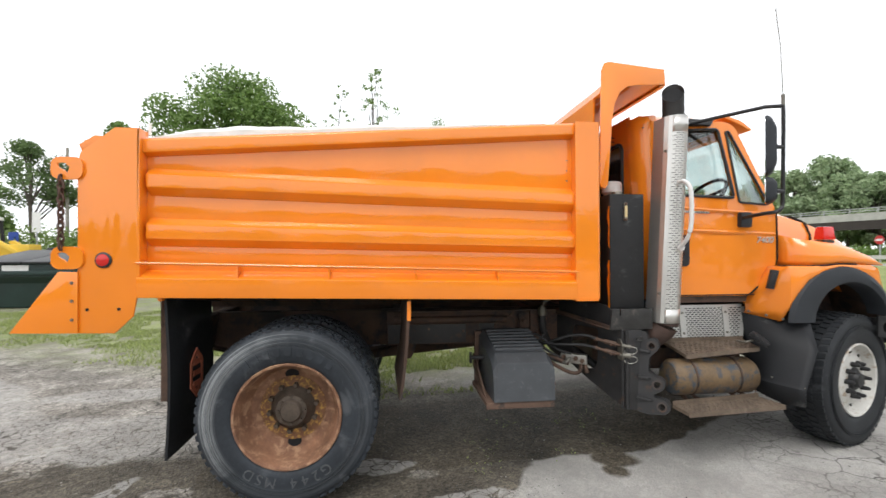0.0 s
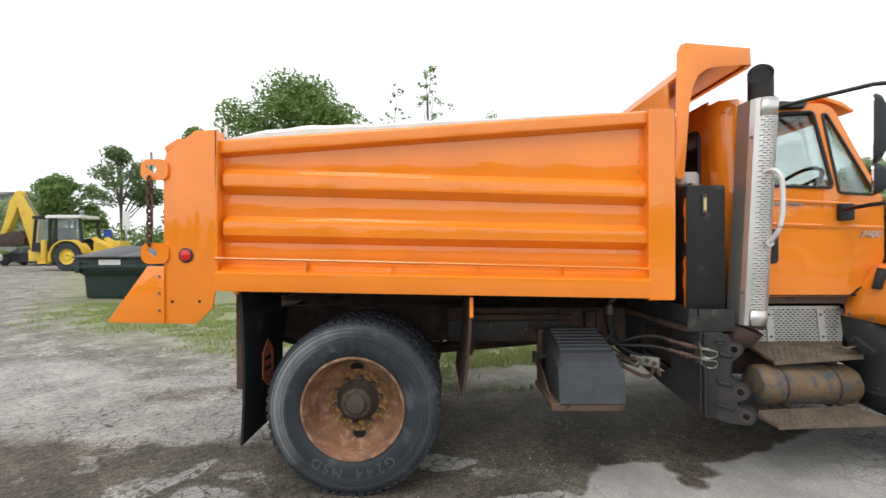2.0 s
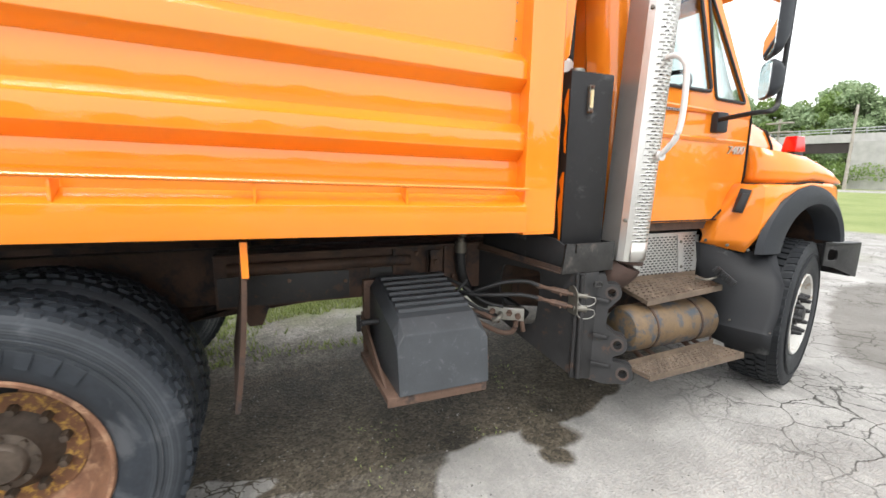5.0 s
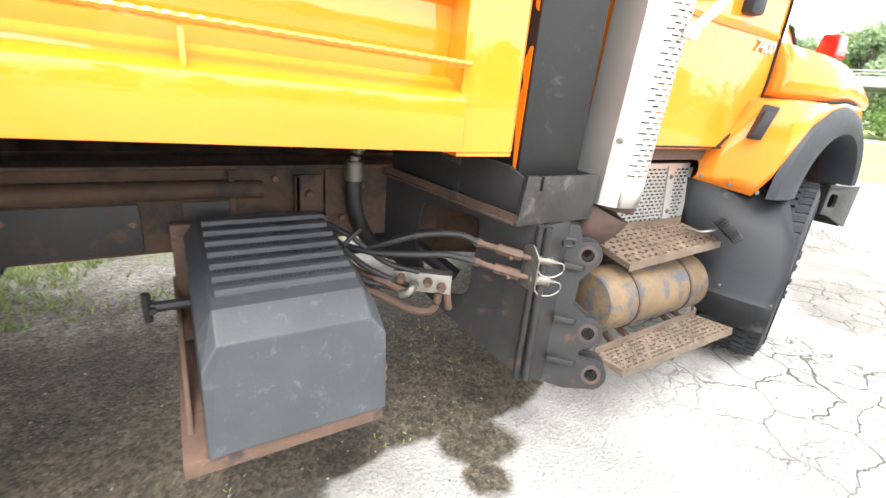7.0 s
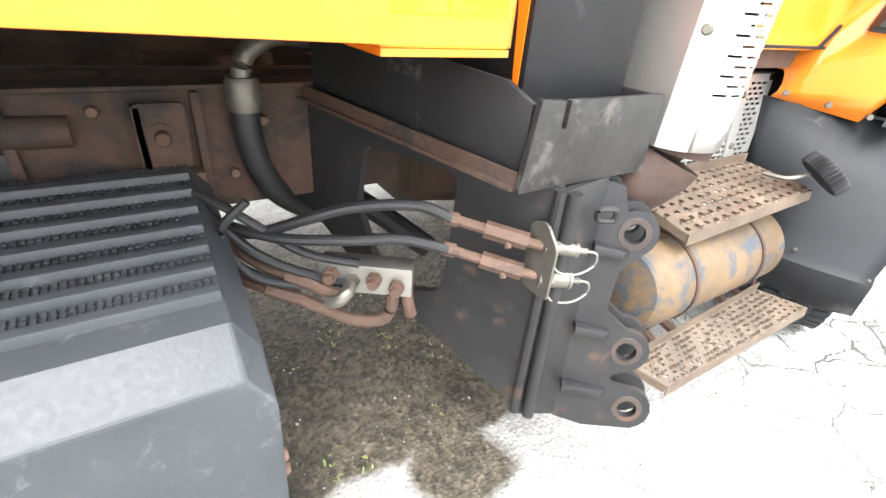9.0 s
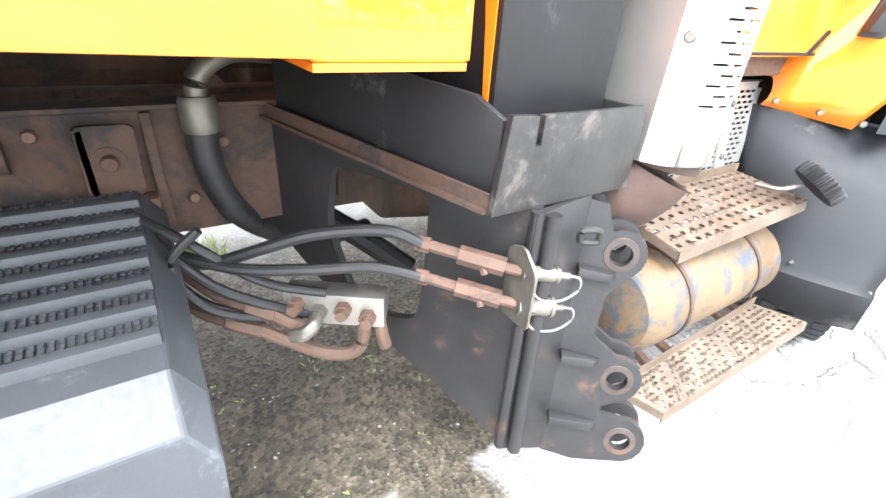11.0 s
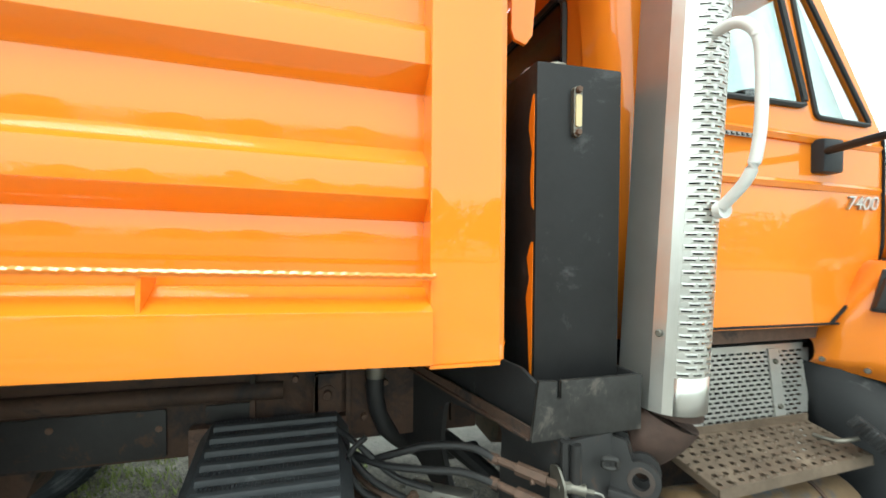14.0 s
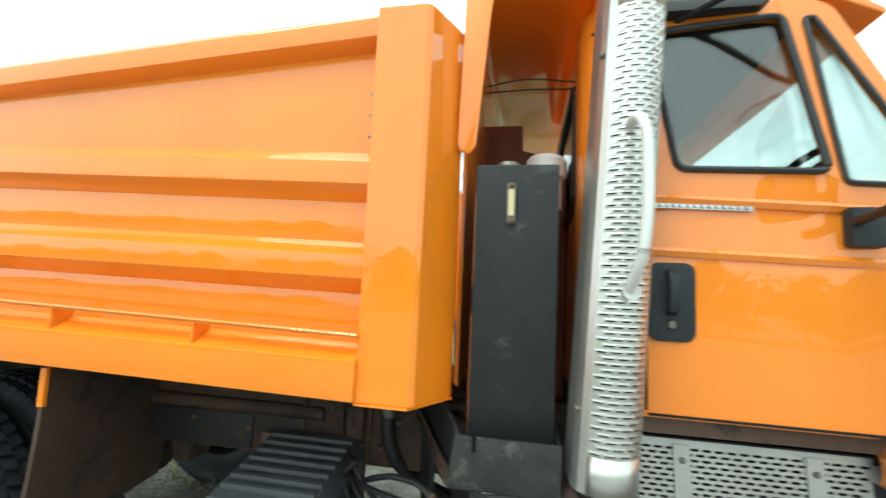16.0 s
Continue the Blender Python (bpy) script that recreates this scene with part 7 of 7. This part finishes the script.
for k in range(3):
    x, y = 30.0 + 2.2 * k, 25.6 - 0.5 * k
    bm = bm_new()
    box(bm, x - 0.07, x + 0.07, y - 0.07, y + 0.07, -0.1, 1.15)
    part("post", bm, CONCRETE, t)
bm = bm_new()
beam(bm, (30, 25.6, 0), (34.4, 24.6, 0), 0.08, 0.75, 1.0)
part("rail", bm, CONCRETE, t)

# dumpster
D = thing("dumpster", (-9.0, 12.9, 0), "dark green steel dumpster with black plastic lids", "dumpster")
bm = bm_new()
loft(bm, [[(-10.55, 12.30, 0.0), (-8.55, 12.30, 0.0), (-8.55, 13.7, 0.0), (-10.55, 13.7, 0.0)], [(-10.6, 12.28, 0.62), (-8.5, 12.28, 0.62), (-8.5, 13.75, 0.62), (-10.6, 13.75, 0.62)], [(-10.7, 12.12, 0.78), (-8.45, 12.12, 0.78), (-8.45, 13.8, 0.78), (-10.7, 13.8, 0.78)], [(-10.7, 12.12, 1.12), (-8.45, 12.12, 1.12), (-8.45, 13.8, 1.34), (-10.7, 13.8, 1.34)]])
part("bin", bm, DUMPSTER, D, bevel=0.02)
for x in (-10.72, -9.55):
    bm = bm_new()
    loft(bm, [[(x, 12.02, 1.12), (x + 1.15, 12.02, 1.12), (x + 1.15, 13.85, 1.40), (x, 13.85, 1.40)], [(x, 12.02, 1.17), (x + 1.15, 12.02, 1.17), (x + 1.15, 13.85, 1.47), (x, 13.85, 1.47)]])
    part("lid", bm, BLACK_LID, D, bevel=0.02)
bm = bm_new()
box(bm, -10.72, -8.45, 12.06, 12.12, 0.84, 0.94)
box(bm, -10.68, -10.55, 12.05, 12.2, 0.72, 1.0)
part("fork_pocket", bm, DUMPSTER, D, bevel=0.01)
bm = bm_new()
box(bm, -10.05, -9.45, 12.10, 12.115, 0.86, 1.08)
part("label_plate", bm, SIGN_WHITE, D)


def simple_wheel(parent, x, y, z, r, w, rim_mat):
    bm = bm_new()
    lathe(bm, [(r * 0.55, -w / 2), (r * 0.92, -w / 2), (r, -w * 0.35), (r, w * 0.35), (r * 0.92, w / 2), (r * 0.55, w / 2)], x, y, z, "y", 40)
    n = 22
    for k in range(n):
        a = 2 * math.pi * k / n
        for s in (-1, 1):
            loft(bm, [[(x + rr * math.cos(a + q), y + s * ww, z + rr * math.sin(a + q)) for q, ww in ((-0.05, 0.02), (0.05, 0.02), (0.13, w / 2), (0.03, w / 2))] for rr in (r * 0.96, r * 1.03)])
    wh = part("wheel", bm, TYRE, parent)
    bm = bm_new()
    lathe(bm, [(0.01, -w * 0.30), (r * 0.2, -w * 0.42), (r * 0.3, -w * 0.30), (r * 0.5, -w * 0.34), (r * 0.57, -w * 0.5), (r * 0.57, w * 0.5), (0.01, w * 0.4)], x, y, z, "y", 28, False)
    part("rim", bm, rim_mat, wh)


# backhoe
E = thing("backhoe_loader", (-24.5, 27.6, 0), "yellow backhoe loader with raised rear digging arm", "backhoe")
bx, by = -23.9, 27.0
simple_wheel(E, bx + 0.3, by, 0.88, 0.88, 0.55, YELLOW)
simple_wheel(E, bx + 0.3, by + 1.7, 0.88, 0.88, 0.55, YELLOW)
simple_wheel(E, bx + 2.6, by, 0.6, 0.6, 0.4, YELLOW)
simple_wheel(E, bx + 2.6, by + 1.7, 0.6, 0.6, 0.4, YELLOW)
bm = bm_new()
box(bm, bx - 1.2, bx + 3.0, by + 0.3, by + 1.4, 0.7, 1.25)
box(bm, bx + 1.4, bx + 3.1, by + 0.4, by + 1.3, 1.25, 1.85)
part("machine_body", bm, YELLOW, E, bevel=0.05)
bm = bm_new()
sec = []
for a in np.linspace(200, 10, 14):
    c, s = math.cos(radians(a)), math.sin(radians(a))
    sec.append([(bx + 0.3 + rr * c, y, 0.9 + rr * 0.95 * s) for rr, y in ((1.0, by - 0.32), (1.08, by - 0.32), (1.08, by + 0.35), (1.0, by + 0.35))])
loft(bm, sec)
part("mudguard", bm, YELLOW, E)
bm = bm_new()
for x0, x1 in ((bx - 2.15, bx - 1.95), (bx + 0.95, bx + 0.75), (bx - 0.75, bx - 0.70), (bx - 1.1, bx - 1.1)):
    for y in (by + 0.15, by + 1.55):
        tube(bm, [(x0, y, 1.2), (x1, y, 3.25)], 0.09, 6)
box(bm, bx - 2.1, bx + 0.95, by + 0.1, by + 1.6, 1.2, 1.75)
box(bm, bx - 1.0, bx - 0.4, by + 0.6, by + 1.2, 1.7, 2.7)
box(bm, bx - 2.0, bx + 0.8, by + 1.50, by + 1.56, 1.7, 2.0)
CABE = part("cab_frame", bm, DARK, E, "dark cab frame")
bm = bm_new()
box(bm, bx - 1.3, bx + 0.85, by + 0.05, by + 1.65, 3.25, 3.45)
part("cab_roof", bm, SIGN_WHITE, CABE, bevel=0.05)
bm = bm_new()
box(bm, bx - 2.0, bx - 1.15, by + 0.14, by + 0.16, 1.75, 3.2)
box(bm, bx - 0.65, bx + 0.75, by + 0.14, by + 0.16, 1.75, 3.2)
ob = part("cab_glass", bm, GLASS, CABE)
bm = bm_new()
for k in range(5):
    box(bm, bx - 2.15 + 0.25 * k, bx - 1.98 + 0.25 * k, by + 0.1, by + 1.4, 3.22, 3.40)
part("work_lamps", bm, DARK, CABE)


def arm_box(bm, pts, w):
    rings = []
    for i, (x, z, h) in enumerate(pts):
        a, b = pts[max(i - 1, 0)], pts[min(i + 1, len(pts) - 1)]
        dx, dz = b[0] - a[0], b[1] - a[1]
        k = math.hypot(dx, dz)
        nx, nz = -dz / k * h / 2, dx / k * h / 2
        rings.append([(x + nx, by + 0.85 - w / 2, z + nz), (x + nx, by + 0.85 + w / 2, z + nz), (x - nx, by + 0.85 + w / 2, z - nz), (x - nx, by + 0.85 - w / 2, z - nz)])
    loft(bm, rings)


bm = bm_new()
arm_box(bm, [(bx - 2.35, 0.7, 0.5), (bx - 2.65, 2.0, 0.62), (bx - 2.72, 2.8, 0.95), (bx - 3.3, 4.1, 0.62), (bx - 3.65, 5.0, 0.35)], 0.4)
part("boom", bm, YELLOW, E, "yellow boom arm", bevel=0.04)
bm = bm_new()
arm_box(bm, [(bx - 3.5, 5.0, 0.35), (bx - 3.85, 4.3, 0.6), (bx - 4.25, 3.1, 0.45), (bx - 4.7, 2.0, 0.3)], 0.34)
part("dipper", bm, YELLOW, E, "yellow dipper arm", bevel=0.04)
bm = bm_new()
tube(bm, [(bx - 4.1, by + 0.85, 4.2), (bx - 4.8, by + 0.85, 2.2)], 0.09, 8)
tube(bm, [(bx - 2.3, by + 0.85, 3.0), (bx - 3.3, by + 0.85, 4.7)], 0.09, 8)
part("ram", bm, CHROME, E)
bm = bm_new()
plate(bm, [(bx - 4.9, 1.75), (bx - 4.6, 2.3), (bx - 3.3, 2.5), (bx - 3.0, 2.1), (bx - 3.1, 1.6), (bx - 4.1, 1.5), (bx - 4.7, 1.5)], "y", by + 0.5, by + 1.2)
part("bucket", bm, CHASSIS, E, "dirty digging bucket", bevel=0.03)
bm = bm_new()
box(bm, bx - 2.6, bx - 1.2, by + 0.3, by + 1.4, 0.6, 1.3)
for y in (by - 0.2, by + 1.9):
    tube(bm, [(bx - 1.15, y, 1.9), (bx - 1.15, y, 0.55)], 0.15, 8)
    box(bm, bx - 1.4, bx - 0.9, y - 0.2, y + 0.2, 0.45, 0.6)
part("stabiliser", bm, YELLOW, E, bevel=0.03)
bm = bm_new()
for y in (by + 0.35, by + 1.35):
    plate(bm, [(bx + 1.3, 2.0), (bx + 1.6, 2.1), (bx + 3.4, 1.0), (bx + 3.9, 0.5), (bx + 3.6, 0.4), (bx + 3.1, 0.9)], "y", y - 0.08, y + 0.08)
part("loader_arm", bm, YELLOW, E, bevel=0.02)
bm = bm_new()
plate(bm, [(bx + 3.6, 0.1), (bx + 4.5, 0.1), (bx + 4.0, 0.5), (bx + 3.8, 1.1), (bx + 3.6, 0.9)], "y", by - 0.3, by + 2.0)
part("loader_bucket", bm, YELLOW, E, bevel=0.02)


def car(at, turn, paint_mat, label, pickup=False):
    t = thing("car", at, label, "car")
    m = Matrix.Translation(at) @ Matrix.Rotation(radians(turn), 4, "Z")
    bm = bm_new()
    low = [(-2.2, 0.45), (-2.25, 0.75), (-2.1, 0.95), (-1.2, 1.0), (1.0, 0.98), (1.95, 0.85), (2.25, 0.65), (2.2, 0.4), (1.75, 0.32), (-1.8, 0.32)]
    loft(bm, [[(x, y * f, z) for x, z in low] for y, f in ((-0.86, 1), (-0.90, 1), (0.90, 1), (0.86, 1))])
    bm.transform(m)
    part("car_body", bm, paint_mat, t, bevel=0.05)
    bm = bm_new()
    roof = [(-1.7, 0.98), (-1.1, 1.42), (0.0, 1.46), (0.5, 1.38), (1.15, 0.98)] if not pickup else [(-0.6, 0.98), (-0.45, 1.55), (0.5, 1.6), (0.8, 1.5), (1.35, 0.98)]
    loft(bm, [[(x, y * (1 - 0.18 * max(0, (z - 0.98))), z) for x, z in roof] for y in (-0.84, 0.84)])
    bm.transform(m)
    part("car_cabin", bm, CAR_GLASS, t, bevel=0.03)
    bm = bm_new()
    box(bm, roof[1][0] + 0.05, roof[3][0] - 0.05, -0.72, 0.72, roof[1][1] - 0.01, roof[2][1] + 0.03)
    for x in (-0.3, 0.45):
        box(bm, x - 0.05, x + 0.05, -0.83, 0.83, 0.98, 1.4)
    bm.transform(m)
    part("car_roof", bm, paint_mat, t, bevel=0.03)
    for x in (-1.4, 1.4):
        for y in (-0.78, 0.78):
            bm = bm_new()
            lathe(bm, [(0.01, -0.1), (0.19, -0.1), (0.22, -0.11), (0.31, -0.1), (0.335, -0.06), (0.335, 0.1), (0.01, 0.1)], x, y, 0.335, "y", 28, False)
            bm.transform(m)
            part("wheel", bm, TYRE, t)
    return t


car((-16.9, 24.5, 0), 0, CAR_DARK, "dark grey pickup truck parked beyond the dumpster", True)
car((-34.5, 36.0, 0), 180, CAR_DARK, "dark blue car parked by the hedge")
car((-37.5, 33.5, 0), 180, CAR_WHITE, "white car parked at the yard's edge")

# grey house
H = thing("house", (-55, 47, 0), "grey sided house with shallow roof and dark windows", "house")
bm = bm_new()
box(bm, -62, -50.5, 46, 56, 0, 6.6)
part("wall", bm, SIDING, H)
bm = bm_new()
loft(bm, [[(x, 45.4, 6.6), (x, 51, 8.0), (x, 56.6, 6.6)] for x in (-62.5, -50.0)])
part("roof", bm, ROOFING, H)
for x in (-60, -56.5, -53):
    for z in (1.2, 3.9):
        bm = bm_new()
        box(bm, x, x + 1.1, 45.95, 46.02, z, z + 1.3)
        w = part("window", bm, SIGN_WHITE, H)
        bm = bm_new()
        box(bm, x + 0.07, x + 1.03, 45.92, 45.96, z + 0.07, z + 1.23)
        part("pane", bm, CAR_GLASS, w)


# grass blades on the verge behind the truck
def grass(name, n, seed, inside, label):
    rng = np.random.default_rng(seed)
    verts, faces = [], []
    while len(faces) < n:
        x, y = inside(rng)
        if noise.noise(Vector((x * 1.3, y * 1.3, 0))) + 0.5 * noise.noise(Vector((x * 4.1, y * 4.1, 3))) < -0.12:
            continue
        z = ground_height(x, y)
        h, a, w = 0.02 + 0.055 * rng.random() ** 1.5, rng.random() * 6.283, 0.004 + 0.004 * rng.random()
        dx, dy, bx_, by_ = w * math.cos(a), w * math.sin(a), h * 0.5 * math.cos(a * 3), h * 0.5 * math.sin(a * 3)
        k = len(verts)
        verts.extend([(x - dx, y - dy, z), (x + dx, y + dy, z), (x + bx_, y + by_, z + h)])
        faces.append((k, k + 1, k + 2))
    me = bpy.data.meshes.new(name)
    me.from_pydata(verts, [], faces)
    me.materials.append(GRASS)
    return tagged(new(name, me), label, "grass", kind="stuff")


def verge(rng):
    """Blades grow denser away from the yard; the edge is ragged."""
    while True:
        x, y = rng.uniform(-11.0, 3.5), rng.uniform(4.4, 11.5)
        deep = y - (4.8 if x > -0.7 else 4.8 + (-0.7 - x) * 0.43)
        deep = min(deep, 0.77 * (x + 7.8) + 0.64 * (y - 8.0) + 0.3)
        deep += 0.9 * noise.noise(Vector((x * 0.9, y * 0.9, 5))) + 0.5 * noise.noise(Vector((x * 2.7, y * 2.7, 9)))
        deep += 0.7 if -1.8 < x < 0.8 else 0.0
        if rng.random() < min(1.0, 0.7 * deep) and rng.random() < 5.5 / y:
            return x, y


grass("grass", 95000, 71, verge, "patchy green grass along the yard's edge")


# loose grit on the yard under and beside the truck
def grit(n, seed):
    rng = np.random.default_rng(seed)
    verts, faces = [], []
    for _ in range(n):
        x, y = rng.uniform(-4.0, 2.4), 2.0 + 3.2 * rng.random() ** 1.3
        if x > 0.6 and y < 2.85 and rng.random() < 0.9:
            continue
        r = 0.002 + 0.0045 * rng.random() ** 3
        z, k, a = ground_height(x, y), len(verts), rng.random() * 6.283
        c, s = math.cos(a), math.sin(a)
        for u, v, w in ((1.2, 0, 0.35), (0, 0.9, 0.3), (-1.1, 0.2, 0.4), (-0.1, -1, 0.3), (0.1, 0.1, 1.0), (0, 0, -0.3)):
            u, v, w = (q * (0.8 + 0.4 * rng.random()) for q in (u, v, w))
            verts.append((x + r * (c * u - s * v), y + r * (s * u + c * v), z + r * w))
        for i in range(4):
            faces += [(k + i, k + (i + 1) % 4, k + 4), (k + (i + 1) % 4, k + i, k + 5)]
    me = bpy.data.meshes.new("gravel")
    me.from_pydata(verts, [], faces)
    me.materials.append(PEBBLE)
    return tagged(new("gravel", me), "loose grey grit scattered on the asphalt", "gravel", kind="stuff")


grit(9000, 91)


# small weeds sprouting from the damp soil beside the hinge frame
def weeds(n, seed):
    rng = np.random.default_rng(seed)
    verts, faces = [], []
    for _ in range(n):
        x, y = rng.uniform(0.1, 1.3), rng.uniform(2.75, 3.7)
        if noise.noise(Vector((x * 3.0, y * 3.0, 7))) < 0.0:
            continue
        z = ground_height(x, y)
        for _ in range(int(rng.integers(2, 5))):
            a, h, w = rng.random() * 6.283, 0.005 + 0.015 * rng.random() ** 2, 0.002 + 0.002 * rng.random()
            c, q, k = math.cos(a), math.sin(a), len(verts)
            verts.extend([(x, y, z), (x + h * 0.6 * c - w * q, y + h * 0.6 * q + w * c, z + h * 0.6), (x + h * c, y + h * q, z + h * 0.9), (x + h * 0.6 * c + w * q, y + h * 0.6 * q - w * c, z + h * 0.6)])
            faces.append((k, k + 1, k + 2, k + 3))
    me = bpy.data.meshes.new("weeds")
    me.from_pydata(verts, [], faces)
    me.materials.append(GRASS)
    return tagged(new("weeds", me), "tiny green weeds in the damp soil under the truck", "weed", kind="stuff")


weeds(260, 93)
